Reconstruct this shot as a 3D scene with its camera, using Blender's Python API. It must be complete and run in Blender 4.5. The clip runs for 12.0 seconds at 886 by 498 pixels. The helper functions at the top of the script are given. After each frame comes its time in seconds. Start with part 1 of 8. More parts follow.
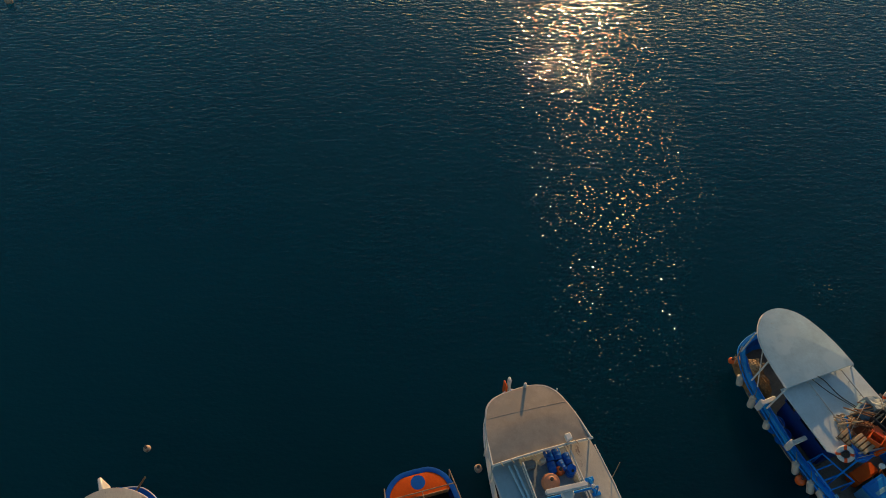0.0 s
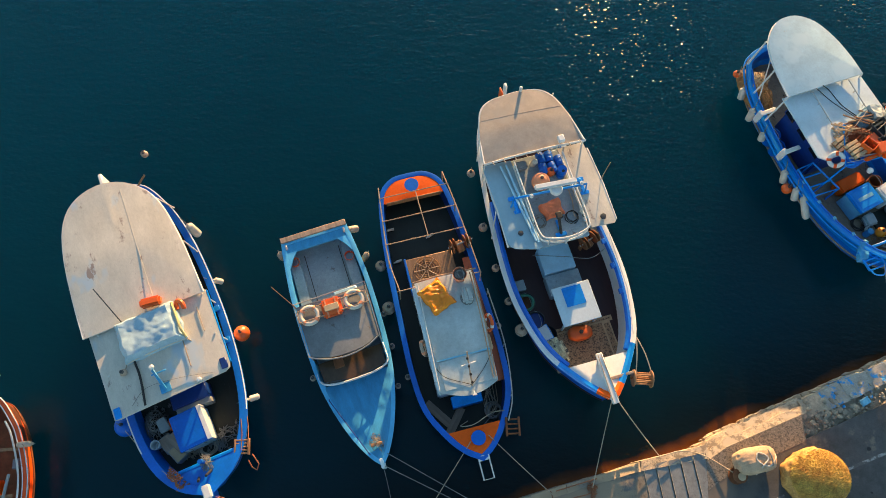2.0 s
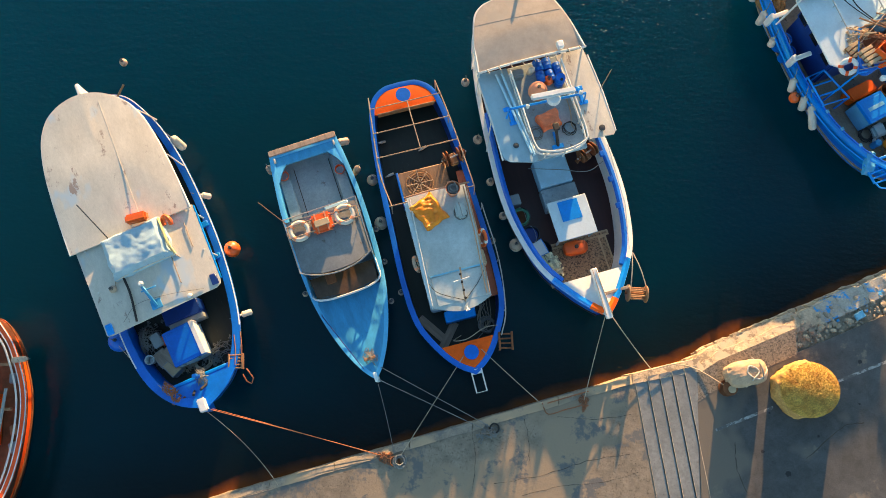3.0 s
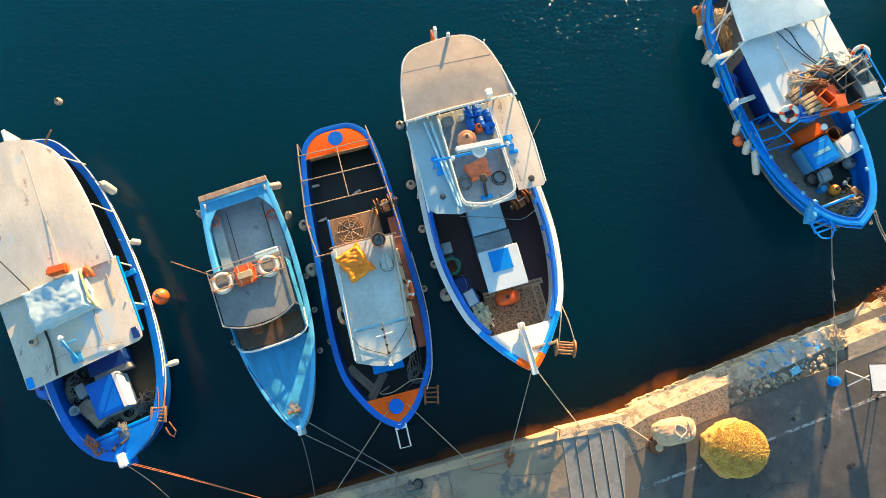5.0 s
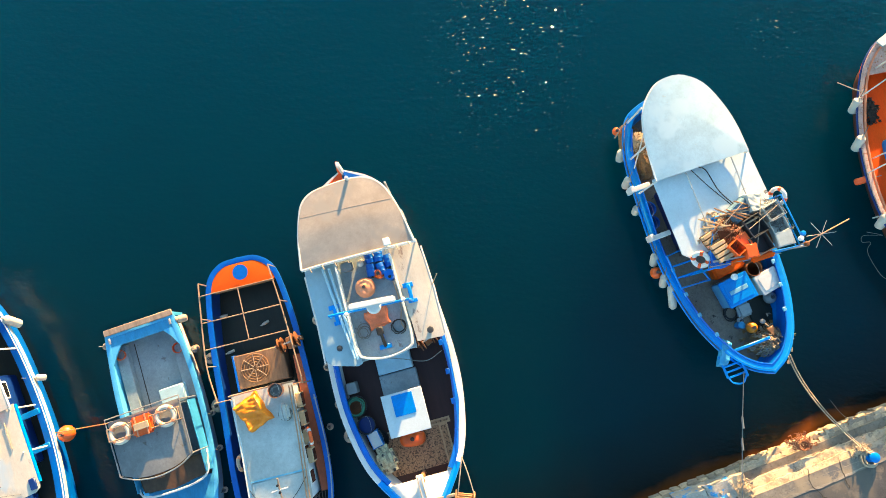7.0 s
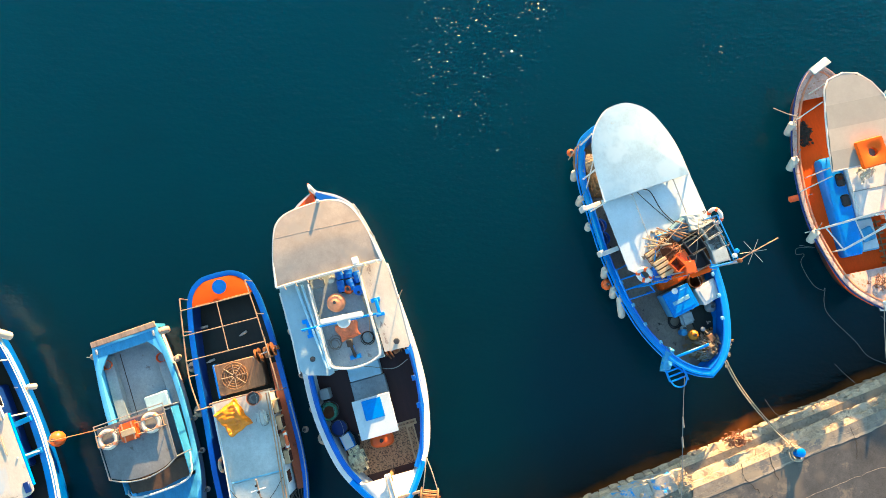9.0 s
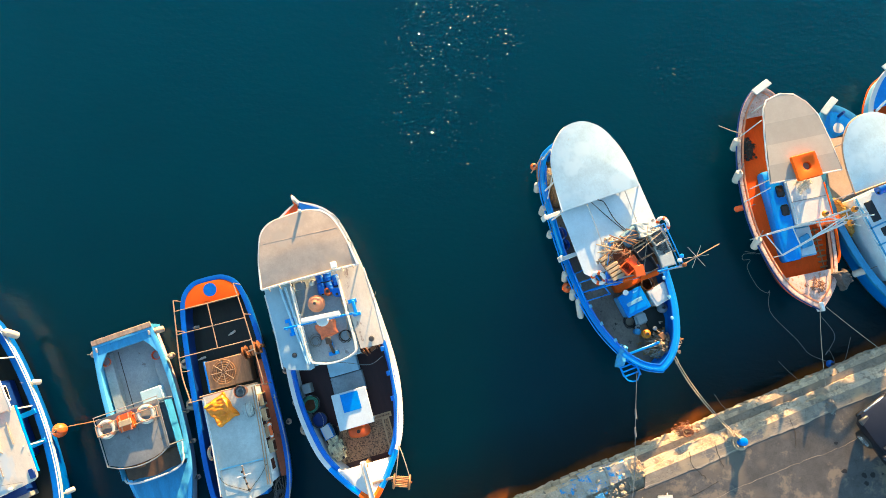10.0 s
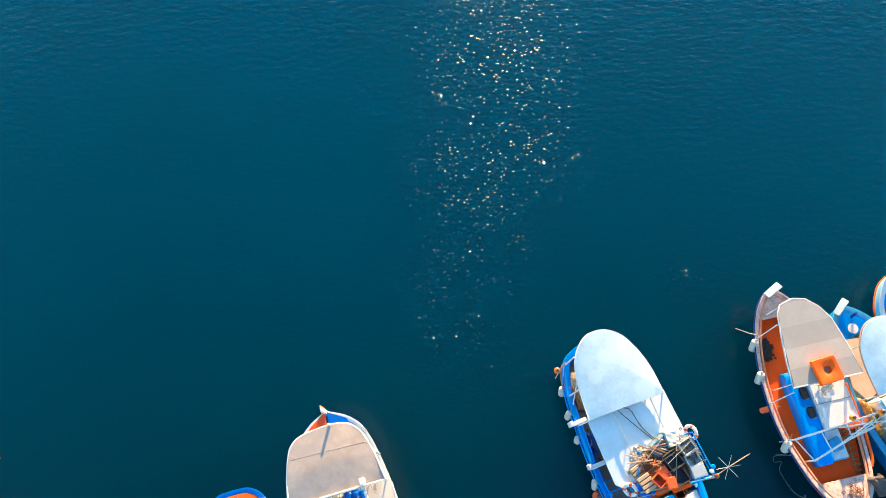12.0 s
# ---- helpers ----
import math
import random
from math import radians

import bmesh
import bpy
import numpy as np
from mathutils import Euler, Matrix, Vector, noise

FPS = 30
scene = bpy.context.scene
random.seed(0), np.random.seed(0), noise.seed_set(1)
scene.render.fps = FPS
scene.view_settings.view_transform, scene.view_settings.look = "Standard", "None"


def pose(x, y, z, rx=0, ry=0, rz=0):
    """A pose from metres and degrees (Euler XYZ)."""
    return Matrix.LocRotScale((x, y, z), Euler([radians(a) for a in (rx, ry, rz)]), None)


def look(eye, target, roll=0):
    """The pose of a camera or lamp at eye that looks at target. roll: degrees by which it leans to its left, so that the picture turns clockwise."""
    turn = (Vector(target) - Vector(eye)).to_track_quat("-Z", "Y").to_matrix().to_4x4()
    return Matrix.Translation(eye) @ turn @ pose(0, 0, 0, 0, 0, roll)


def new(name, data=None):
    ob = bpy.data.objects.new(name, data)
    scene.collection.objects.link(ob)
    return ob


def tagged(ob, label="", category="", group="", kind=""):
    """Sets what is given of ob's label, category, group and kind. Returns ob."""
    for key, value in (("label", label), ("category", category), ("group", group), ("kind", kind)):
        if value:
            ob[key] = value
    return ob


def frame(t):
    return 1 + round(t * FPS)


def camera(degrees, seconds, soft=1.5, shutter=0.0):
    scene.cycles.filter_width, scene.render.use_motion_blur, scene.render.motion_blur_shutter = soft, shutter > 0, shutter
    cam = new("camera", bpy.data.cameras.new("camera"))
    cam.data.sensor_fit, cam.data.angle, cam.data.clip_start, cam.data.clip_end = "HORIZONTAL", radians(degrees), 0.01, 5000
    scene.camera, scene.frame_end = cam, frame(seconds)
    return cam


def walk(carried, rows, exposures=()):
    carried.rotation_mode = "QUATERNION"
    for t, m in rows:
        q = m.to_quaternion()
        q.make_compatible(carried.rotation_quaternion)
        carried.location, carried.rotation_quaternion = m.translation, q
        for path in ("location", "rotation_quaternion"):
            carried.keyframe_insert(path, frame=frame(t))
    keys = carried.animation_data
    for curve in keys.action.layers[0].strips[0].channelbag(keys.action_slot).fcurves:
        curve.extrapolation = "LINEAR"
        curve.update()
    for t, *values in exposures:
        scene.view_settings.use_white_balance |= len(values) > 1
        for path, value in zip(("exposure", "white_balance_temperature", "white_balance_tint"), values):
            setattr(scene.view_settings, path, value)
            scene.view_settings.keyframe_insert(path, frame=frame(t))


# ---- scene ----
cam = camera(66.0, 12.0, soft=0.75)
PATH = [
    (0, (1.493, 1.872, 21.615), (1.469, 3.124, 20.055), 0.7),
    (0.5, (1.606, 1.158, 21.34), (1.582, 2.303, 19.701), 0.5),
    (1, (1.84, 0.574, 20.925), (1.803, 1.598, 19.207), 0.3),
    (1.5, (1.858, 0.367, 20.612), (1.834, 1.224, 18.805), 0.7),
    (2, (1.906, 0.26, 20.282), (1.89, 0.94, 18.401), 1.1),
    (2.5, (1.897, 0.212, 19.986), (1.894, 0.709, 18.049), 2.0),
    (2.7, (1.949, 0.309, 19.928), (1.946, 0.758, 17.979), 1.9),
    (4.3, (3.233, 1.292, 19.817), (3.214, 1.7, 17.859), -0.2),
    (4.5, (3.476, 1.537, 19.863), (3.455, 1.942, 17.905), -0.4),
    (5, (4.329, 2.465, 19.945), (4.29, 2.846, 17.982), -3.2),
    (5.5, (5.208, 3.624, 20.041), (5.149, 3.973, 18.073), -6.8),
    (6, (6.002, 4.912, 20.141), (5.929, 5.235, 18.168), -9.9),
    (6.5, (6.64, 6.356, 20.216), (6.567, 6.645, 18.239), -11.5),
    (7, (7.124, 7.59, 20.28), (7.05, 7.857, 18.3), -12.7),
    (7.2, (7.291, 7.813, 20.292), (7.214, 8.083, 18.312), -13.3),
    (8.8, (7.477, 8.414, 21.71), (7.444, 8.631, 19.722), -6.4),
    (9, (7.654, 8.404, 21.811), (7.631, 8.622, 19.823), -3.6),
    (9.5, (8.181, 8.287, 22.644), (8.151, 8.512, 20.657), -5.1),
    (10, (8.551, 8.051, 23.6), (8.529, 8.303, 21.616), -2.6),
    (10.5, (8.785, 8.278, 24.139), (8.751, 8.602, 22.165), -3.5),
    (11, (8.706, 9.0, 24.341), (8.645, 9.455, 22.395), -5.3),
    (11.5, (8.403, 9.496, 24.509), (8.328, 10.088, 22.6), -5.1),
    (12, (7.933, 9.864, 24.681), (7.873, 10.53, 22.797), -3.7),
]
walk(cam, [(t, look(eye, target, roll)) for t, eye, target, roll in PATH],
     [(0, -0.2, 6800, 0), (0.5, 0.45, 6750, 0), (1, 0.85, 6700, 0), (2.5, 1.4, 6700, 0), (4.5, 1.78, 6600, -4), (6, 1.95, 6600, -4), (9, 2.1, 6500, -4), (10, 2.0, 6450, -3), (11, 1.85, 6200, 0), (12, 2.08, 5800, 0)])

# ---- daylight: low evening sun over the water, clear sky ----
SUN_AZ, SUN_EL = 9.5, 8.5           # degrees to the right of +y, degrees up
world = bpy.data.worlds.new("sky")
scene.world = world
world.use_nodes = True
wn = world.node_tree.nodes
sky = wn.new("ShaderNodeTexSky")
sky.sky_type = "NISHITA"
sky.sun_disc = False
sky.sun_elevation = radians(SUN_EL)
sky.sun_rotation = radians(SUN_AZ)
sky.air_density, sky.dust_density, sky.ozone_density = 1.0, 0.6, 2.0
wn["Background"].inputs["Strength"].default_value = 0.15
world.node_tree.links.new(sky.outputs["Color"], wn["Background"].inputs["Color"])
sun = new("sun", bpy.data.lights.new("sun", "SUN"))
sun.data.energy = 6.2
sun.data.angle = radians(0.6)
sun.data.color = (1.0, 0.56, 0.25)
az, el = radians(SUN_AZ), radians(SUN_EL)
TO_SUN = Vector((math.sin(az) * math.cos(el), math.cos(az) * math.cos(el), math.sin(el)))
sun.matrix_world = look(TO_SUN * 60, (0, 0, 0))


# ---- materials ----
def rgb(r, g, b):
    return (r, g, b, 1.0)


def surface(name, base, rough=0.5, metal=0.0, vary=0.18, grain=14.0, blot=1.3, bump=0.15, wear=None, wear_at=0.62, wear_scale=3.0,
            stretch=(1, 1, 1), island=False, per_object=False, spec=0.5, second=None, second_at=0.6, mottle=0.08):
    """Painted, worn or raw surface: two scales of variation, chips or stains, fine relief. Sizes in metres."""
    m = bpy.data.materials.new(name)
    m.use_nodes = True
    nt = m.node_tree
    n, ln = nt.nodes, nt.links
    b = n["Principled BSDF"]
    b.inputs["Roughness"].default_value, b.inputs["Metallic"].default_value = rough, metal
    b.inputs["Specular IOR Level"].default_value = spec
    tc = n.new("ShaderNodeTexCoord")
    mp = n.new("ShaderNodeMapping")
    mp.inputs["Scale"].default_value = stretch
    ln.new(tc.outputs["Object"], mp.inputs["Vector"])

    def noi(scale, detail=5, rg=0.6):
        t = n.new("ShaderNodeTexNoise")
        t.inputs["Scale"].default_value, t.inputs["Detail"].default_value, t.inputs["Roughness"].default_value = scale, detail, rg
        ln.new(mp.outputs["Vector"], t.inputs["Vector"])
        return t.outputs["Fac"]

    def ramp(fac, a, c):
        r = n.new("ShaderNodeMapRange")
        r.inputs["From Min"].default_value, r.inputs["From Max"].default_value = a, c
        ln.new(fac, r.inputs["Value"])
        return r.outputs["Result"]

    def mix(fac, a, c, mode="MIX"):
        x = n.new("ShaderNodeMix")
        x.data_type, x.blend_type = "RGBA", mode
        for v, sock in ((fac, x.inputs["Factor"]), (a, x.inputs[6]), (c, x.inputs[7])):
            if isinstance(v, bpy.types.NodeSocket):
                ln.new(v, sock)
            else:
                sock.default_value = v
        return x.outputs[2]

    lo = rgb(*[c * (1 - vary) for c in base])
    hi = rgb(*[min(1, c * (1 + vary)) for c in base])
    col = mix(ramp(noi(blot), 0.3, 0.7), lo, hi)
    col = mix(ramp(noi(grain, 8, 0.7), 0.35, 0.75), col, mix(1.0, col, rgb(*[1 - vary] * 3), "MULTIPLY"))
    if mottle:
        f = ramp(noi(blot * 7, 10, 0.75), 0.25, 0.75)
        col = mix(1.0, col, mix(f, rgb(*[1 - mottle] * 3), rgb(*[1 + mottle * 0.6] * 3)), "MULTIPLY")
        f = ramp(noi(grain * 2.5, 4, 0.6), 0.56, 0.68)
        col = mix(f, col, mix(1.0, col, rgb(*[1 - mottle * 0.9] * 3), "MULTIPLY"))
    if second:
        col = mix(ramp(noi(blot * 0.7, 3), second_at, second_at + 0.06), col, rgb(*second))
    if island or per_object:
        src = n.new("ShaderNodeObjectInfo" if per_object else "ShaderNodeNewGeometry")
        rnd = src.outputs["Random" if per_object else "Random Per Island"]
        col = mix(1.0, col, mix(rnd, rgb(0.6, 0.6, 0.62), rgb(1.15, 1.12, 1.05)), "MULTIPLY")
    if wear:
        w = ramp(noi(wear_scale, 9, 0.72), wear_at, wear_at + 0.05)
        col = mix(w, col, rgb(*wear))
        rr = n.new("ShaderNodeMapRange")
        rr.inputs["To Min"].default_value, rr.inputs["To Max"].default_value = rough, min(1, rough + 0.3)
        ln.new(w, rr.inputs["Value"])
        ln.new(rr.outputs["Result"], b.inputs["Roughness"])
    ln.new(col, b.inputs["Base Color"])
    if bump:
        bp = n.new("ShaderNodeBump")
        bp.inputs["Strength"].default_value, bp.inputs["Distance"].default_value = bump, 0.01
        ln.new(noi(grain * 1.7, 8, 0.7), bp.inputs["Height"])
        ln.new(bp.outputs["Normal"], b.inputs["Normal"])
    return m


BLUE = surface("deep blue paint", (0.001, 0.13, 0.6), 0.35, wear=(0.02, 0.07, 0.16), wear_at=0.68)
BLUE_MID = surface("bright blue paint", (0.001, 0.25, 0.78), 0.35, wear=(0.25, 0.4, 0.5), wear_at=0.7)
BLUE_LIGHT = surface("light blue paint", (0.05, 0.31, 0.58), 0.4, vary=0.2, wear=(0.03, 0.14, 0.26), wear_at=0.63, wear_scale=5, stretch=(1, 3.5, 1))
BLUE_PALE = surface("pale blue paint", (0.2, 0.5, 0.68), 0.45, vary=0.14, wear=(0.5, 0.5, 0.45), wear_at=0.66)
SKY_BLUE = surface("sky blue paint", (0.1, 0.46, 0.78), 0.45, vary=0.14, wear=(0.45, 0.5, 0.48), wear_at=0.66)
CASING = surface("pale blue casing paint", (0.4, 0.62, 0.75), 0.45, vary=0.12, wear=(0.5, 0.5, 0.45), wear_at=0.68)
BLUE_NAVY = surface("navy blue paint", (0.004, 0.035, 0.2), 0.4)
WHITE = surface("white marine paint", (0.74, 0.74, 0.72), 0.4, vary=0.1, wear=(0.36, 0.22, 0.12), wear_at=0.72)
WHITE_COOL = surface("cool white paint", (0.62, 0.72, 0.76), 0.4, vary=0.1, wear=(0.5, 0.42, 0.3), wear_at=0.7)
ROOF_CREAM = surface("weathered cream canvas paint", (0.62, 0.565, 0.475), 0.6, vary=0.12, blot=0.8, mottle=0.12, wear=(0.3, 0.24, 0.21), wear_at=0.6, wear_scale=1.2, second=(0.46, 0.52, 0.55), second_at=0.58, stretch=(1, 2, 1))
ROOF_TAN = surface("tan canvas awning", (0.44, 0.36, 0.29), 0.75, vary=0.2, mottle=0.14, blot=1.1, second=(0.36, 0.31, 0.26), second_at=0.54, grain=60, bump=0.1)
ROOF_WHITE = surface("white roof paint", (0.5, 0.65, 0.69), 0.4, vary=0.13, mottle=0.1, blot=1.2, wear=(0.5, 0.46, 0.36), wear_at=0.66, wear_scale=2.2, second=(0.53, 0.655, 0.68), second_at=0.52)
AWNING = surface("grey beige awning cloth", (0.44, 0.385, 0.315), 0.8, vary=0.08, blot=0.8, grain=60, bump=0.1)
AWNING_DARK = surface("darker grey awning stripe", (0.36, 0.33, 0.28), 0.8, vary=0.08, blot=0.8, grain=60, bump=0.1)
GREY_DECK = surface("grey deck paint", (0.19, 0.21, 0.22), 0.6, vary=0.2, mottle=0.2, wear=(0.12, 0.11, 0.1), wear_at=0.6)
TOP_GREY = surface("blue grey hardtop paint", (0.2, 0.215, 0.222), 0.6, vary=0.2, mottle=0.2, wear=(0.12, 0.11, 0.1), wear_at=0.6)
# paint of the roof wing; on the rudder boards it stands in for blue shade
WING_BLUE = surface("pale blue plywood paint and shade tint", (0.36, 0.5, 0.57), 0.5, vary=0.16, mottle=0.12, blot=1.0, wear=(0.5, 0.5, 0.46), wear_at=0.62, wear_scale=1.6)
GREY_PALE = surface("pale grey painted plywood", (0.47, 0.53, 0.52), 0.55, vary=0.18, blot=0.9, mottle=0.14, wear=(0.3, 0.24, 0.18), wear_at=0.66, wear_scale=1.6)
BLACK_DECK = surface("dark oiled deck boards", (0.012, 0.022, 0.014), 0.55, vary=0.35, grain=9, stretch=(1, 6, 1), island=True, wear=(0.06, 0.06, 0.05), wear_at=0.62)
DECK_BROWN = surface("worn brown grey deck", (0.33, 0.25, 0.175), 0.65, vary=0.25, mottle=0.3, wear=(0.05, 0.045, 0.04), wear_at=0.6)
MAROON = surface("dark maroon deck boards", (0.06, 0.018, 0.018), 0.5, vary=0.25, stretch=(1, 6, 1), island=True)
RED_DECK = surface("red oxide deck paint", (1.0, 0.1, 0.004), 0.7, spec=0.25, vary=0.1, blot=0.9, mottle=0.12, wear=(0.7, 0.12, 0.03), wear_at=0.68, stretch=(1, 4, 1))
SMOKE = surface("smoked brown acrylic", (0.1, 0.06, 0.033), 0.12, vary=0.25, blot=3, bump=0)
RED_CANVAS = surface("faded red orange canvas", (0.8, 0.2, 0.085), 0.8, vary=0.2, blot=6, grain=50, bump=0.3)
RED_HULL = surface("orange red hull paint", (1.0, 0.1, 0.01), 0.4, wear=(0.5, 0.05, 0.01))
ANTIFOUL = surface("brown red bottom paint", (0.1, 0.03, 0.015), 0.6, vary=0.3, wear=(0.16, 0.11, 0.07), wear_at=0.62)
ORANGE = surface("orange paint", (1.0, 0.12, 0.004), 0.6, spec=0.25, vary=0.1)
ORANGE_PLASTIC = surface("orange plastic", (0.82, 0.13, 0.02), 0.35, vary=0.14, wear=(0.5, 0.2, 0.1), wear_at=0.72)
ORANGE_PALE = surface("sun bleached orange plastic", (0.75, 0.28, 0.14), 0.5, vary=0.15)
YELLOW = surface("yellow oilskin", (0.95, 0.25, 0.004), 0.45, vary=0.2, blot=4)
BUOY = surface("grimy white buoy plastic", (0.5, 0.37, 0.27), 0.5, vary=0.25, blot=7, wear=(0.22, 0.13, 0.08), wear_at=0.56, wear_scale=6)
FENDER = surface("white fender vinyl", (0.62, 0.56, 0.47), 0.4, vary=0.15, blot=4, wear=(0.4, 0.33, 0.25), wear_at=0.64)
CLOTH_YELLOW = surface("yellow plastic cloth", (0.75, 0.58, 0.25), 0.6, vary=0.2, blot=5)
WOOD = surface("weathered varnished wood", (0.34, 0.17, 0.075), 0.5, vary=0.3, grain=10, stretch=(1, 8, 1), bump=0.3)
WOOD_GREY = surface("greyed timber", (0.36, 0.27, 0.2), 0.7, vary=0.3, grain=10, stretch=(1, 8, 1), bump=0.3)
DARK_WOOD = surface("dark weathered hatch timber", (0.23, 0.135, 0.08), 0.65, vary=0.3, grain=10, stretch=(1, 8, 1), bump=0.3)
STEEL = surface("galvanised tube", (0.5, 0.48, 0.45), 0.4, 0.7, vary=0.15, wear=(0.3, 0.14, 0.06), wear_at=0.66)
RUST = surface("rusty iron", (0.24, 0.09, 0.035), 0.75, 0.3, vary=0.35, blot=4, grain=30, bump=0.5)
TUBE_WHITE = surface("white tube", (0.7, 0.68, 0.63), 0.4, wear=(0.36, 0.18, 0.08), wear_at=0.68)
TUBE_TAN = surface("bronzed tube", (0.5, 0.32, 0.2), 0.4, 0.3, vary=0.2)
BLACK = surface("black rubber", (0.015, 0.015, 0.016), 0.6, vary=0.3)
DARK_BOX = surface("charcoal plastic", (0.045, 0.05, 0.055), 0.5, vary=0.2)
GREY_BOX = surface("grey plastic", (0.26, 0.29, 0.3), 0.5, vary=0.15)
TARP = surface("pale plastic tarpaulin", (0.36, 0.5, 0.58), 0.3, vary=0.12, blot=3, wear=(0.12, 0.2, 0.28), wear_at=0.63, wear_scale=6)
ROPE_PALE = surface("pale rope", (0.45, 0.36, 0.26), 0.85, vary=0.3, grain=40)
ROPE_GREY = surface("grey rope", (0.22, 0.22, 0.21), 0.85, vary=0.3, grain=40)
ROPE_RED = surface("faded red rope", (0.32, 0.12, 0.055), 0.85, vary=0.3, grain=40)
ROPE_GREEN = surface("green hose", (0.05, 0.2, 0.12), 0.5, vary=0.2)
NET_TAN = surface("tan fishing net twine", (0.4, 0.22, 0.09), 0.9, vary=0.4, grain=30, bump=0.6)
NET_YELLOW = surface("yellow fishing net twine", (1.0, 0.5, 0.12), 0.9, vary=0.4, mottle=0.3, blot=3, grain=30, bump=0.8, island=True)
NET_GOLD = surface("shaded yellow net", (0.92, 0.44, 0.14), 0.95, vary=0.4, mottle=0.5, blot=7, grain=40, bump=1.0)
BAG = surface("tan sailcloth", (0.6, 0.4, 0.25), 0.9, vary=0.2, blot=4, mottle=0.2, grain=50, bump=0.4)
NET_BLUE = surface("blue grey net twine", (0.12, 0.24, 0.34), 0.85, vary=0.4, blot=5, mottle=0.4, grain=30, bump=0.8)
NET_DARK = surface("dark net twine", (0.05, 0.045, 0.04), 0.9, vary=0.4, grain=30, bump=0.6)
CLOTH_TAN = surface("pale tan canvas", (0.52, 0.38, 0.23), 0.85, vary=0.18, blot=3, grain=50, bump=0.3)
GLASS_DARK = surface("dark tinted acrylic", (0.012, 0.014, 0.016), 0.08, vary=0.1, bump=0)
FLY_GREY = surface("blue grey flybridge paint", (0.3, 0.37, 0.41), 0.6, vary=0.18, mottle=0.2, wear=(0.18, 0.19, 0.2), wear_at=0.6)
CARPET = surface("patterned brown carpet", (0.42, 0.28, 0.17), 0.95, vary=0.3, blot=26, grain=60, bump=0.5, second=(0.12, 0.085, 0.06), second_at=0.52)
# besides wear, grey and tan blotches paint in shadowed and sunlit patches
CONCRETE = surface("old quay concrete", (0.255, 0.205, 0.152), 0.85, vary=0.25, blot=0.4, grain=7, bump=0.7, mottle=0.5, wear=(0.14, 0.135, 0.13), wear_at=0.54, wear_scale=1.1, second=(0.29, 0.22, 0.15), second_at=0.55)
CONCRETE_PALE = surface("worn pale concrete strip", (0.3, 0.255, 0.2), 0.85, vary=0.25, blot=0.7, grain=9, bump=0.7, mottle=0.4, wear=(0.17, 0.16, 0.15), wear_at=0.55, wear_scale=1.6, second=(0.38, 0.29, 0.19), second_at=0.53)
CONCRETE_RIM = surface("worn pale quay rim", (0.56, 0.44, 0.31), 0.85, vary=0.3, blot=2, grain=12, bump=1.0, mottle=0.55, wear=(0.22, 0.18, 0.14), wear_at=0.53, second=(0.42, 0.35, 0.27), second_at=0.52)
RUBBLE = surface("broken grey stone", (0.47, 0.39, 0.29), 0.9, vary=0.3, mottle=0.4, blot=5, grain=18, bump=0.9, per_object=True)
GRAVEL = surface("exposed gravel concrete", (0.28, 0.235, 0.19), 0.9, vary=0.45, blot=30, grain=55, bump=1.0, mottle=0.4, wear=(0.09, 0.08, 0.07), wear_at=0.52, wear_scale=18)
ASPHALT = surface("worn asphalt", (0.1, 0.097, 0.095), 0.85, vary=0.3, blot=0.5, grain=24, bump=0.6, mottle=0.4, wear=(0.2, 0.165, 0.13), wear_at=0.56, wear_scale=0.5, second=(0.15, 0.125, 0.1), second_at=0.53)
STEP = surface("grey step slab", (0.24, 0.245, 0.24), 0.8, vary=0.2, blot=1.2, grain=10, bump=0.4, mottle=0.3, wear=(0.17, 0.16, 0.15))
STONE = surface("quay stone", (0.62, 0.49, 0.35), 0.85, vary=0.25, mottle=0.35, blot=3, grain=14, bump=0.7, per_object=True, wear=(0.2, 0.17, 0.14), wear_at=0.62)
STONE_PAINT = surface("stone splashed with blue paint", (0.45, 0.4, 0.33), 0.8, vary=0.25, blot=3, grain=14, mottle=0.3, bump=0.6, wear=(0.03, 0.27, 0.6), wear_at=0.53, wear_scale=3.5)
LINE = surface("worn road line", (0.38, 0.37, 0.35), 0.8, vary=0.3, blot=6, wear=(0.12, 0.115, 0.11), wear_at=0.46, wear_scale=7)
CAR_PAINT = surface("dark metallic car paint", (0.03, 0.035, 0.05), 0.22, 0.6, vary=0.1, bump=0)
CHROME = surface("wheel alloy", (0.55, 0.55, 0.56), 0.25, 0.9, vary=0.1)


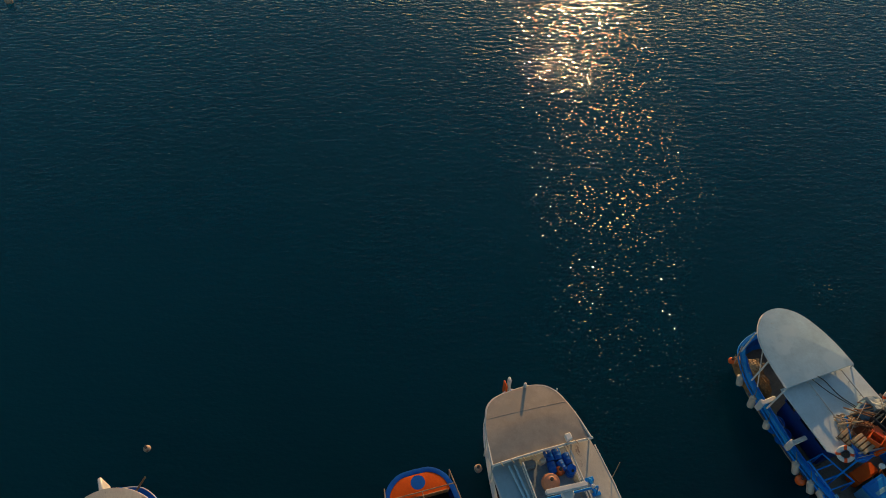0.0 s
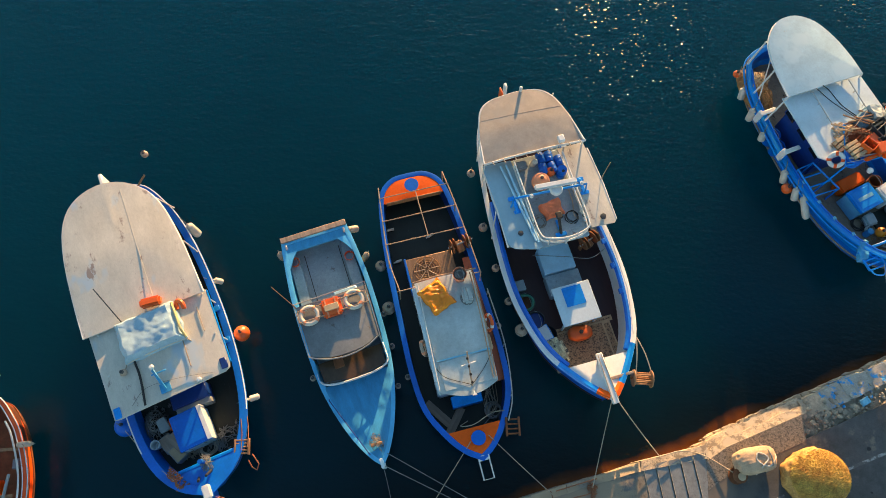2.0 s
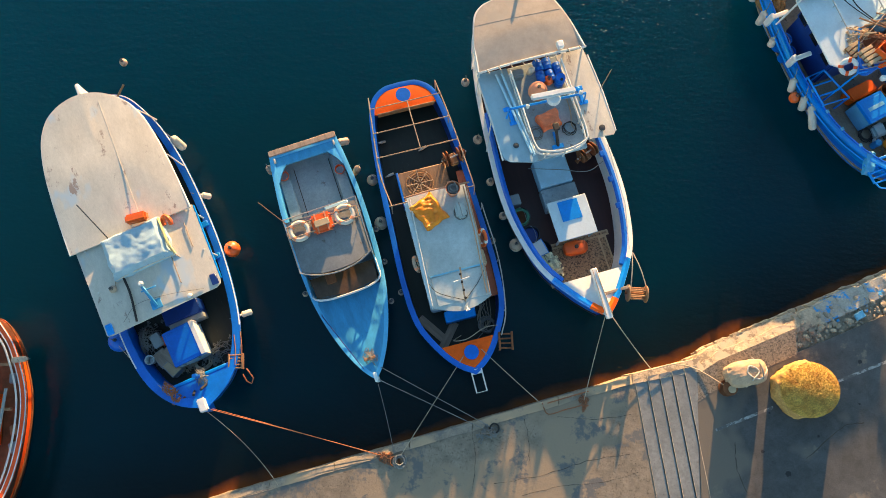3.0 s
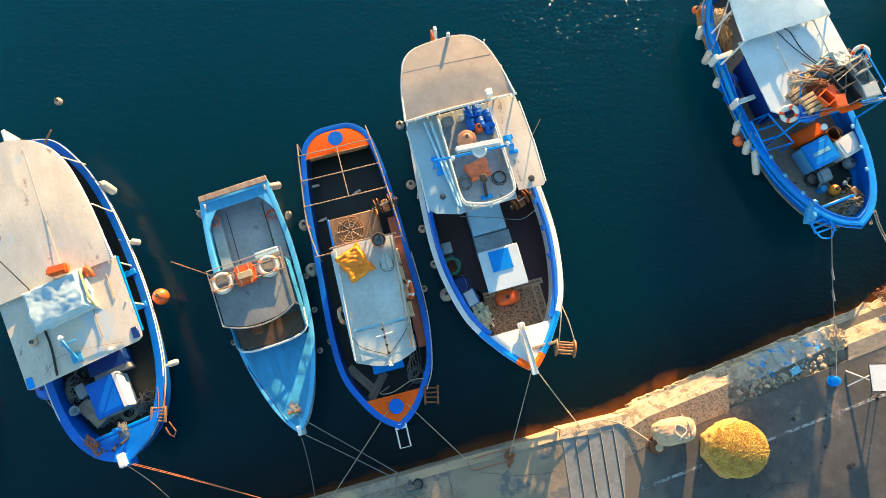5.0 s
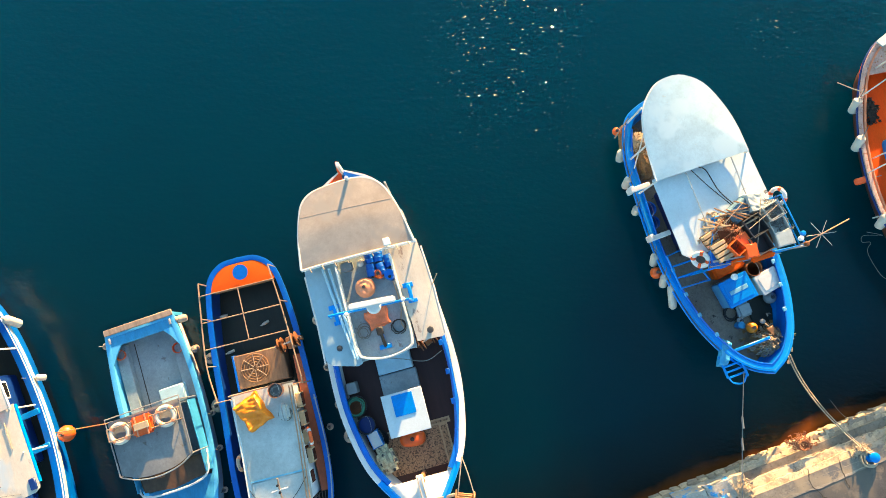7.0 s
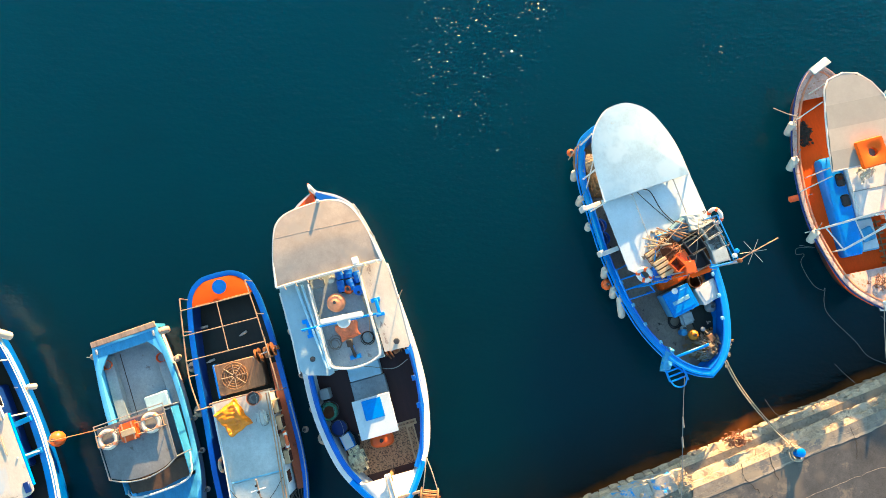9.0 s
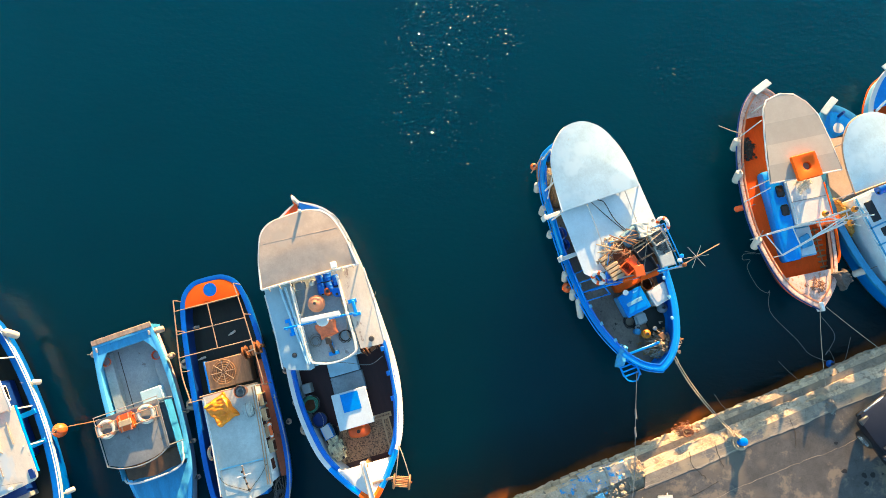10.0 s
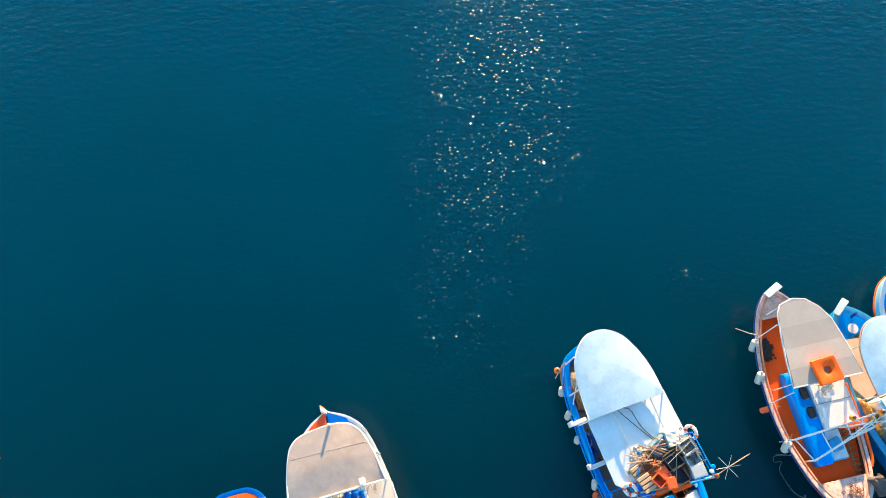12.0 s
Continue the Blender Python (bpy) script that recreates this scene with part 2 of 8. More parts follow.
def water_material():
    """Deep harbour water: dark body colour, ripples in wind patches."""
    m = bpy.data.materials.new("harbour water")
    m.use_nodes = True
    n, ln = m.node_tree.nodes, m.node_tree.links
    n.remove(n["Principled BSDF"])
    deep = n.new("ShaderNodeSubsurfaceScattering")
    gloss = n.new("ShaderNodeBsdfGlossy")
    gloss.inputs["Roughness"].default_value = 0.085
    fres = n.new("ShaderNodeFresnel")
    fres.inputs["IOR"].default_value = 1.333
    blend = n.new("ShaderNodeMixShader")
    ln.new(fres.outputs[0], blend.inputs[0])
    ln.new(deep.outputs[0], blend.inputs[1])
    ln.new(gloss.outputs[0], blend.inputs[2])
    ln.new(blend.outputs[0], n["Material Output"].inputs["Surface"])
    tc = n.new("ShaderNodeTexCoord")

    def noi(scale, detail, stretch=(1, 1, 1), turn=0.0):
        mp = n.new("ShaderNodeMapping")
        mp.inputs["Scale"].default_value = stretch
        mp.inputs["Rotation"].default_value = (0, 0, radians(turn))
        ln.new(tc.outputs["Object"], mp.inputs["Vector"])
        t = n.new("ShaderNodeTexNoise")
        t.inputs["Scale"].default_value, t.inputs["Detail"].default_value = scale, detail
        ln.new(mp.outputs["Vector"], t.inputs["Vector"])
        return t.outputs["Fac"]

    def math_node(op, a, c):
        x = n.new("ShaderNodeMath")
        x.operation = op
        for v, s in ((a, x.inputs[0]), (c, x.inputs[1])):
            if isinstance(v, bpy.types.NodeSocket):
                ln.new(v, s)
            else:
                s.default_value = v
        return x.outputs[0]

    # body colour lightens with Y, painting in the stronger sky reflection farther out
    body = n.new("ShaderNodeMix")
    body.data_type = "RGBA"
    offshore = n.new("ShaderNodeSeparateXYZ")
    ln.new(tc.outputs["Object"], offshore.inputs[0])
    ln.new(math_node("ADD", math_node("MULTIPLY", math_node("ADD", offshore.outputs["Y"], -6.0), 0.03), math_node("MULTIPLY", math_node("SUBTRACT", noi(0.035, 3), 0.5), 0.8)), body.inputs["Factor"])
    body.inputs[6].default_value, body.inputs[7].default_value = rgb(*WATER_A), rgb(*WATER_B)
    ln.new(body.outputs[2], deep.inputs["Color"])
    deep.inputs["Radius"].default_value = (0.4, 1.0, 1.2)
    deep.inputs["Scale"].default_value = 70.0

    def span(fac, a, c, lo, hi):
        r = n.new("ShaderNodeMapRange")
        for key, v in (("From Min", a), ("From Max", c), ("To Min", lo), ("To Max", hi)):
            r.inputs[key].default_value = v
        ln.new(fac, r.inputs["Value"])
        return r.outputs["Result"]

    # brown algae tone at the quay foot, painted as its sunlit glow; near-black farther out
    place = n.new("ShaderNodeSeparateXYZ")
    ln.new(tc.outputs["Object"], place.inputs[0])
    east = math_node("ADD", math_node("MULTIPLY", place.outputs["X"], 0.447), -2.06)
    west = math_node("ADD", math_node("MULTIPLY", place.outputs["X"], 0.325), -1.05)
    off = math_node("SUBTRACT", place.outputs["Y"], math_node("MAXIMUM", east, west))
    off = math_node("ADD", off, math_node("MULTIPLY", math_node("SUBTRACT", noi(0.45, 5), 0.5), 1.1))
    foot_glow = n.new("ShaderNodeBsdfDiffuse")
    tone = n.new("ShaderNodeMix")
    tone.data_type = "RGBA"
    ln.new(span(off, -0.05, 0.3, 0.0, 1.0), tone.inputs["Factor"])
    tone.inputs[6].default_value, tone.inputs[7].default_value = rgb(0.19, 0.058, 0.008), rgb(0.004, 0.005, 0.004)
    ln.new(tone.outputs[2], foot_glow.inputs["Color"])
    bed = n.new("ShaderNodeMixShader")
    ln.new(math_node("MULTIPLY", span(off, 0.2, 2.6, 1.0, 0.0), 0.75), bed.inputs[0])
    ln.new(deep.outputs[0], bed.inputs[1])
    ln.new(foot_glow.outputs[0], bed.inputs[2])
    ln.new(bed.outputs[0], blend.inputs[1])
    calm = span(place.outputs["Y"], 4.0, 46.0, 0.45, 0.72)
    # a lane of stirred water out from the boats
    lane = span(math_node("ABSOLUTE", math_node("ADD", math_node("ADD", place.outputs["X"], -10.5), math_node("MULTIPLY", noi(0.25, 3), 3.4)), 0.0), 1.6, 4.6, 1.0, 0.06)

    def patch(x, y, r0, r1):
        """1 inside a round gust on the water, 0 outside it."""
        dx, dy = math_node("ADD", place.outputs["X"], -x), math_node("ADD", place.outputs["Y"], -y)
        far = math_node("SQRT", math_node("ADD", math_node("MULTIPLY", dx, dx), math_node("MULTIPLY", dy, dy)), 0.0)
        return span(math_node("ADD", far, math_node("MULTIPLY", math_node("SUBTRACT", noi(0.9, 4), 0.5), 2.2)), r0, r1, 1.0, 0.0)

    lane = math_node("MAXIMUM", lane, patch(16.0, 17.6, 0.5, 1.5))
    breeze = span(noi(0.2, 4), 0.4, 0.6, 0.45, 1.0)
    stir = math_node("MULTIPLY", math_node("MULTIPLY", breeze, lane), span(place.outputs["Y"], 9.0, 21.0, 0.2, 1.0))
    wind = math_node("MULTIPLY", span(noi(0.09, 3), 0.4, 0.62, 0.72, 1.0), calm)
    swell = math_node("MULTIPLY", noi(1.2, 2, (0.4, 1.2, 1), 6), 0.035)
    ripple = math_node("MULTIPLY", noi(3.6, 2, (0.55, 1.25, 1), -8), span(place.outputs["Y"], 20.0, 38.0, 0.052, 0.1))
    gust = span(noi(0.22, 4), 0.35, 0.7, 0.7, 1.0)
    facets = math_node("MULTIPLY", math_node("MULTIPLY", noi(9.0, 2, (0.7, 1.2, 1), 4), 0.044), math_node("MULTIPLY", gust, math_node("ADD", span(place.outputs["Y"], 16.0, 32.0, 1.0, 0.3), math_node("MULTIPLY", patch(7.3, 31.2, 1.2, 2.8), 0.8))))
    bp = n.new("ShaderNodeBump")
    bp.inputs["Distance"].default_value = 1.0
    bp.inputs["Strength"].default_value = WAVE
    waves = math_node("MULTIPLY", math_node("ADD", math_node("ADD", swell, ripple), facets), wind)
    ln.new(waves, bp.inputs["Height"])
    # steep little wavelets, each a facet with a slope of its own
    mp = n.new("ShaderNodeMapping")
    mp.inputs["Scale"].default_value, mp.inputs["Rotation"].default_value = (16.0, 38.0, 1.0), (0, 0, radians(6))
    ln.new(tc.outputs["Object"], mp.inputs["Vector"])
    cell = n.new("ShaderNodeTexVoronoi")
    cell.voronoi_dimensions = "2D"
    cell.inputs["Scale"].default_value = 1.0
    ln.new(mp.outputs["Vector"], cell.inputs["Vector"])
    slope = n.new("ShaderNodeSeparateColor")
    ln.new(cell.outputs["Color"], slope.inputs[0])
    tilt = n.new("ShaderNodeCombineXYZ")
    rare = math_node("MULTIPLY", math_node("GREATER_THAN", slope.outputs["Blue"], 0.86), stir)
    for way, reach in (("Red", 0.9), ("Green", 1.15)):
        c = math_node("SUBTRACT", slope.outputs[way], 0.5)
        steep = math_node("MULTIPLY", math_node("MULTIPLY", c, math_node("ABSOLUTE", c, 0.0)), 4.0 * reach)
        ln.new(math_node("MULTIPLY", steep, rare), tilt.inputs["X" if way == "Red" else "Y"])
    whole = n.new("ShaderNodeVectorMath")
    ln.new(bp.outputs["Normal"], whole.inputs[0])
    ln.new(tilt.outputs[0], whole.inputs[1])
    unit = n.new("ShaderNodeVectorMath")
    unit.operation = "NORMALIZE"
    ln.new(whole.outputs[0], unit.inputs[0])
    ln.new(unit.outputs[0], gloss.inputs["Normal"])
    ln.new(unit.outputs[0], fres.inputs["Normal"])
    return m


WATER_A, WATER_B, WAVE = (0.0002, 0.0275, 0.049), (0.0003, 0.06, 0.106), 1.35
WATER = water_material()


# ---- building tools ----
def finish(name, bm, material, smooth=False):
    bmesh.ops.recalc_face_normals(bm, faces=bm.faces)
    me = bpy.data.meshes.new(name)
    bm.to_mesh(me)
    bm.free()
    for mat in (material if isinstance(material, (list, tuple)) else [material]):
        me.materials.append(mat)
    if smooth:
        me.polygons.foreach_set("use_smooth", [True] * len(me.polygons))
        me.set_sharp_from_angle(angle=radians(38))
    return me


def part(name, bm, material, parent, label="", smooth=True):
    """One mesh object under a thing or under a part."""
    ob = new(name, finish(name, bm, material, smooth))
    ob.parent = parent
    return tagged(ob, label)


def thing(name, label, category, m=None, group="", kind=""):
    ob = new(name)
    ob.empty_display_size = 0.2
    if m is not None:
        ob.matrix_basis = m
    return tagged(ob, label, category, group, kind)


def solid(name, bm, material, label, category, m=None, group="", kind="", smooth=True):
    ob = new(name, finish(name, bm, material, smooth))
    if m is not None:
        ob.matrix_basis = m
    return tagged(ob, label, category, group, kind)


def box(bm, x0, x1, y0, y1, z0, z1, bevel=0.0, m=None, seg=1):
    r = bmesh.ops.create_cube(bm, size=1, matrix=Matrix.LocRotScale(((x0 + x1) / 2, (y0 + y1) / 2, (z0 + z1) / 2), None, (abs(x1 - x0), abs(y1 - y0), abs(z1 - z0))))
    vs = r["verts"]
    if bevel:
        es = list({e for v in vs for e in v.link_edges})
        vs = list({v for f in bmesh.ops.bevel(bm, geom=es, offset=bevel, segments=seg, affect="EDGES")["faces"] for v in f.verts} | {v for v in vs if v.is_valid})
    if m is not None:
        bmesh.ops.transform(bm, matrix=m, verts=vs)
    return bm


def newbox(*a, **k):
    return box(bmesh.new(), *a, **k)


def tube(bm, pts, r, seg=6, closed=False, taper=None):
    """A round bar along a line of points."""
    pts = [Vector(p) for p in pts]
    rings = []
    n = len(pts)
    up = Vector((0.13, 0.29, 0.95)).normalized()
    for i, p in enumerate(pts):
        a = pts[(i - 1) % n] if closed or i else pts[0]
        c = pts[(i + 1) % n] if closed or i < n - 1 else pts[-1]
        d = (c - a).normalized()
        s = d.cross(up if abs(d.dot(up)) < 0.97 else Vector((1, 0, 0))).normalized()
        t = s.cross(d)
        rr = r if taper is None else r + (taper - r) * i / (n - 1)
        rings.append([bm.verts.new(p + (s * math.cos(6.28318 * k / seg) + t * math.sin(6.28318 * k / seg)) * rr) for k in range(seg)])
    for i in range(n if closed else n - 1):
        a, c = rings[i], rings[(i + 1) % n]
        for k in range(seg):
            bm.faces.new((a[k], a[(k + 1) % seg], c[(k + 1) % seg], c[k]))
    if not closed:
        bm.faces.new(rings[0][::-1])
        bm.faces.new(rings[-1])
    return bm


def newtube(pts, r, seg=6, closed=False, taper=None):
    return tube(bmesh.new(), pts, r, seg, closed, taper)


def lathe(bm, profile, seg=16, m=None):
    """A turned shape from (radius, height) pairs."""
    rings = []
    for r, z in profile:
        if r < 1e-4:
            rings.append([bm.verts.new((0, 0, z))])
        else:
            rings.append([bm.verts.new((r * math.cos(6.28318 * k / seg), r * math.sin(6.28318 * k / seg), z)) for k in range(seg)])
    for a, c in zip(rings, rings[1:]):
        for k in range(seg):
            q = [a[k % len(a)], a[(k + 1) % len(a)], c[(k + 1) % len(c)], c[k % len(c)]]
            q = list(dict.fromkeys(q))
            if len(q) > 2:
                bm.faces.new(q)
    for end in (rings[0], rings[-1]):
        if len(end) > 1:
            bm.faces.new(end)
    if m is not None:
        bmesh.ops.transform(bm, matrix=m, verts=[v for g in rings for v in g])
    return bm


def newlathe(profile, seg=16, m=None):
    return lathe(bmesh.new(), profile, seg, m)


def ring_points(cx, cy, cz, r, n=20, start=0.0, turn=360.0):
    return [(cx + r * math.cos(radians(start + turn * k / n)), cy + r * math.sin(radians(start + turn * k / n)), cz) for k in range(n if turn >= 360 else n + 1)]


def prism(bm, outline, z0, z1, top=None):
    """A slab with the given outline; z0, z1 numbers or functions of (x, y)."""
    f0 = z0 if callable(z0) else (lambda x, y: z0)
    f1 = z1 if callable(z1) else (lambda x, y: z1)
    a = [bm.verts.new((x, y, f0(x, y))) for x, y in outline]
    c = [bm.verts.new((x, y, f1(x, y))) for x, y in (top or outline)]
    n = len(a)
    for i in range(n):
        bm.faces.new((a[i], a[(i + 1) % n], c[(i + 1) % n], c[i]))
    bm.faces.new(a[::-1])
    bm.faces.new(c)
    return bm


def spline(pts, sub=6, closed=False):
    """A smooth line through points of any dimension."""
    p = [np.array(q, float) for q in pts]
    n, out = len(p), []
    for i in range(n if closed else n - 1):
        p0, p1 = p[(i - 1) % n] if closed or i else p[0] * 2 - p[1], p[i]
        p2 = p[(i + 1) % n]
        p3 = p[(i + 2) % n] if closed or i < n - 2 else p2 * 2 - p1
        for k in range(sub):
            t = k / sub
            out.append(tuple(0.5 * (2 * p1 + (p2 - p0) * t + (2 * p0 - 5 * p1 + 4 * p2 - p3) * t * t + (3 * p1 - p0 - 3 * p2 + p3) * t ** 3)))
    if not closed:
        out.append(tuple(p[-1]))
    return out


def inset(loop, d):
    """The loop moved inwards by d (loops run anticlockwise)."""
    n, out = len(loop), []
    for i in range(n):
        a, b, c = (Vector(loop[(i + k) % n][:2]) for k in (-1, 0, 1))
        e1, e2 = (b - a).normalized(), (c - b).normalized()
        nn = Vector((-(e1 + e2).y, (e1 + e2).x))
        nn = nn.normalized() if nn.length > 1e-6 else Vector((-e1.y, e1.x))
        k = max(0.45, nn.dot(Vector((-e1.y, e1.x))))
        q = b + nn * (d / k)
        out.append((q.x, q.y))
    return out


def dome(bm, outline, z, thick, rise=0.0, rings=4, crease=0.0, ridge=None):
    """A roof sheet with the outline given, slightly arched across, with a rolled rim."""
    cx = sum(p[0] for p in outline) / len(outline)
    cy = sum(p[1] for p in outline) / len(outline)
    half = max(abs(p[1] - cy) for p in outline)
    loops = []
    for k in range(rings + 1):
        f = 1 - k / (rings + 0.6)
        loop = []
        for x, y in outline:
            px, py = cx + (x - cx) * f, cy + (y - cy) * f
            h = rise * (1 - (abs(py - cy) / half) ** 2) + crease * max(0, 1 - abs(py - cy) / 0.18)
            if ridge:
                h += ridge[1] * max(0, 1 - abs(px - ridge[0]) / ridge[2])
            loop.append(bm.verts.new((px, py, z + h)))
        loops.append(loop)
    low = [bm.verts.new((x, y, v.co.z - thick)) for (x, y), v in zip(outline, loops[0])]
    n = len(outline)
    for a, c in [(low, loops[0])] + list(zip(loops, loops[1:])):
        for i in range(n):
            bm.faces.new((a[i], a[(i + 1) % n], c[(i + 1) % n], c[i]))
    bm.faces.new(loops[-1])
    bm.faces.new(low[::-1])
    return bm


def pillow(a, b, h, p=3.5, rough=0.0, seed=0.0):
    """A rounded block of half sizes a, b and full height h, standing on z = 0."""
    bm = bmesh.new()
    bmesh.ops.create_icosphere(bm, subdivisions=4, radius=1)
    for v in bm.verts:
        c = v.co
        q = (abs(c.x) ** p + abs(c.y) ** p + abs(c.z) ** p) ** (-1 / p)
        f = 1 + rough * noise.noise(c * 2.5 + Vector((seed, 0, 0))) + rough * 0.5 * noise.noise(Vector((c.x * 7, c.y * 3, c.z * 7 + seed)))
        v.co = Vector((c.x * q * a * f, c.y * q * b * f, max(0.0, h / 2 * (1 + c.z * q * f))))
    return bm


def rumple(bm, amount, size, seed=0.0):
    for v in bm.verts:
        v.co += Vector((noise.noise(v.co / size + Vector((seed, 0, 0))), noise.noise(v.co / size + Vector((0, seed + 7, 0))), noise.noise(v.co / size + Vector((0, 3, seed))))) * amount
    return bm


# ---- boats ----
class Boat:
    """A hull in its own frame: x from stern to bow, y to port, z up from the waterline."""

    def __init__(self, name, label, stern, bow, shift, half, sheer, deck, group="moored boats"):
        s, b = Vector(stern), Vector(bow)
        d = (b - s).normalized()
        s = s + Vector((-d.y, d.x)) * shift
        self.turn = math.degrees(math.atan2(d.y, d.x))
        self.m = pose(s.x, s.y, 0, 0, 0, self.turn)
        self.root = thing(name, label, "boat", self.m, group)
        side = spline(half, 5)
        self.length = half[-1][0]
        left = [(u, v) for u, v in side]
        right = [(u, -v) for u, v in side]
        if half[0][1] < 0.02:
            self.loop = right + left[-2:0:-1]
        else:
            self.loop = right + left[-2::-1]
        self.mid = half[len(half) // 2][0]
        self.sheer, self.deck_z = sheer, deck

    def z(self, u):
        mid, bow, stern = self.sheer
        c = self.length * 0.45
        return mid + (bow - mid) * max(0, (u - c) / (self.length - c)) ** 2 + (stern - mid) * max(0, (c - u) / c) ** 2

    def at(self, u, v, z, turn=0.0, rx=0.0, ry=0.0):
        return self.m @ pose(u, v, z, rx, ry, turn)

    def shell(self, topside, bottom, strake, cap, inner, deck, rail=0.18, planks=0.22, cap_th=0.05, strake_h=0.22, deck_label="", flare=1.0):
        L, n = self.loop, len(self.loop)
        cu = self.length * 0.5

        def layer(bm, loop, f, zf):
            f = max(0.15, 1 - (1 - f) * flare)
            return [bm.verts.new((cu + (u - cu) * (1 - (1 - f) * 0.35), v * f, zf(u))) for u, v in loop]

        def skin(bm, layers):
            for a, c in zip(layers, layers[1:]):
                for i in range(n):
                    bm.faces.new((a[i], a[(i + 1) % n], c[(i + 1) % n], c[i]))

        bm = bmesh.new()
        ls = [layer(bm, L, 0.97, lambda u: self.z(u) - strake_h), layer(bm, L, 0.93, lambda u: self.z(u) * 0.45), layer(bm, L, 0.88, lambda u: 0.12)]
        skin(bm, ls)
        hull = part("hull", bm, topside, self.root)
        bm = bmesh.new()
        ls = [layer(bm, L, 0.885, lambda u: 0.14), layer(bm, L, 0.82, lambda u: -0.15), layer(bm, L, 0.5, lambda u: -0.6)]
        skin(bm, ls)
        bm.faces.new(ls[-1])
        part("bottom", bm, bottom, self.root, "brown red bottom paint below the waterline")
        bm = bmesh.new()
        ls = [layer(bm, L, 0.985, lambda u: self.z(u) - cap_th * 0.5), layer(bm, L, 1.0, lambda u: self.z(u) - 0.1), layer(bm, L, 0.985, lambda u: self.z(u) - strake_h), layer(bm, L, 0.96, lambda u: self.z(u) - strake_h - 0.03)]
        skin(bm, ls)
        part("strake", bm, strake, self.root)
        # rail cap
        I = inset(L, rail)
        bm = bmesh.new()
        O = inset(L, -0.025)
        loops = [[bm.verts.new((u, v, self.z(u) - cap_th)) for u, v in O], [bm.verts.new((u, v, self.z(u))) for u, v in O],
                 [bm.verts.new((u, v, self.z(u) + 0.012)) for u, v in inset(L, 0.03)],
                 [bm.verts.new((u, v, self.z(u))) for u, v in I], [bm.verts.new((u, v, self.z(u) - cap_th)) for u, v in I]]
        skin(bm, loops + loops[:1])
        part("rail_cap", bm, cap, self.root)
        # inner bulwark
        bm = bmesh.new()
        J = inset(L, rail * 0.8)
        K = inset(L, rail * 1.2)
        skin(bm, [[bm.verts.new((u, v, self.z(u) - cap_th)) for u, v in J], [bm.verts.new((u, v, self.deck_z - 0.02)) for u, v in K]])
        part("bulwark", bm, inner, self.root)
        part("deck", prism(bmesh.new(), inset(L, rail * 0.9), self.deck_z - 0.05, self.deck_z), deck, self.root, deck_label, smooth=False)
        return self

    def half(self, u, d=0.0):
        """Half the hull's width at u, less d."""
        p = sorted([(a, b) for a, b in inset(self.loop, d) if b >= 0])
        return float(np.interp(u, [q[0] for q in p], [q[1] for q in p]))

    def fore_deck(self, u0, material, rail=0.16, drop=0.04, name="foredeck", label="", u1=99):
        pts = [(u, v) for u, v in inset(self.loop, rail * 0.5) if u0 + 0.02 < u < u1 - 0.02]
        for e in (u0, u1):
            if 0.05 < e < self.length:
                pts += [(e, self.half(e, rail * 0.5)), (e, -self.half(e, rail * 0.5))]
        right = sorted([p for p in pts if p[1] < 0])
        left = sorted([p for p in pts if p[1] > 0], reverse=True)
        tip = [p for p in pts if p[1] == 0]
        loop = tip + right + left if u0 < 0.05 else right + tip + left
        bm = bmesh.new()
        cu = sum(p[0] for p in loop) / len(loop)
        top = [bm.verts.new((u, v, self.z(u) - drop)) for u, v in loop]
        low = [bm.verts.new((u, v, self.z(u) - drop - 0.06)) for u, v in loop]
        mid = bm.verts.new((cu, 0, self.z(cu) - drop + 0.05))
        n = len(loop)
        for i in range(n):
            bm.faces.new((top[i], top[(i + 1) % n], mid))
            bm.faces.new((low[i], low[(i + 1) % n], top[(i + 1) % n], top[i]))
        return part(name, bm, material, self.root, label)

    def bars(self, name, lines, r, material, label="", parent=None):
        """Bent tubes, each a part of its own."""
        for pts in lines:
            part(name, newtube(pts, r), material, parent or self.root, label)


# ---- water and quay ----
bm = newbox(-1500, 1500, -1500, 1500, -40, 0)
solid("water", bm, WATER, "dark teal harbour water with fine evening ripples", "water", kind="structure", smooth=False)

LEFT_Z, RIGHT_Z = 1.16, 1.26


def left_edge(x):
    return -1.05 + 0.325 * x


def right_edge(x):
    out = 0.1 + 0.14 * min(1.0, max(0.0, (x - 9.0) / 0.6))
    return out + (1.62 + 0.447 * (x - 8.74) if x < 23 else 7.994 + 0.4 * (x - 23))


def quay_slab(name, xs, edge, back, z0, z1, material, label, category="quay"):
    """A slab between an edge line set back by back[0] and back[1] metres."""
    lo = [(x, edge(x) - back[1]) for x in xs]
    hi = [(x, edge(x) - back[0]) for x in xs]
    return solid(name, prism(bmesh.new(), lo + hi[::-1], z0, z1), material, label, category, kind="structure", smooth=False)


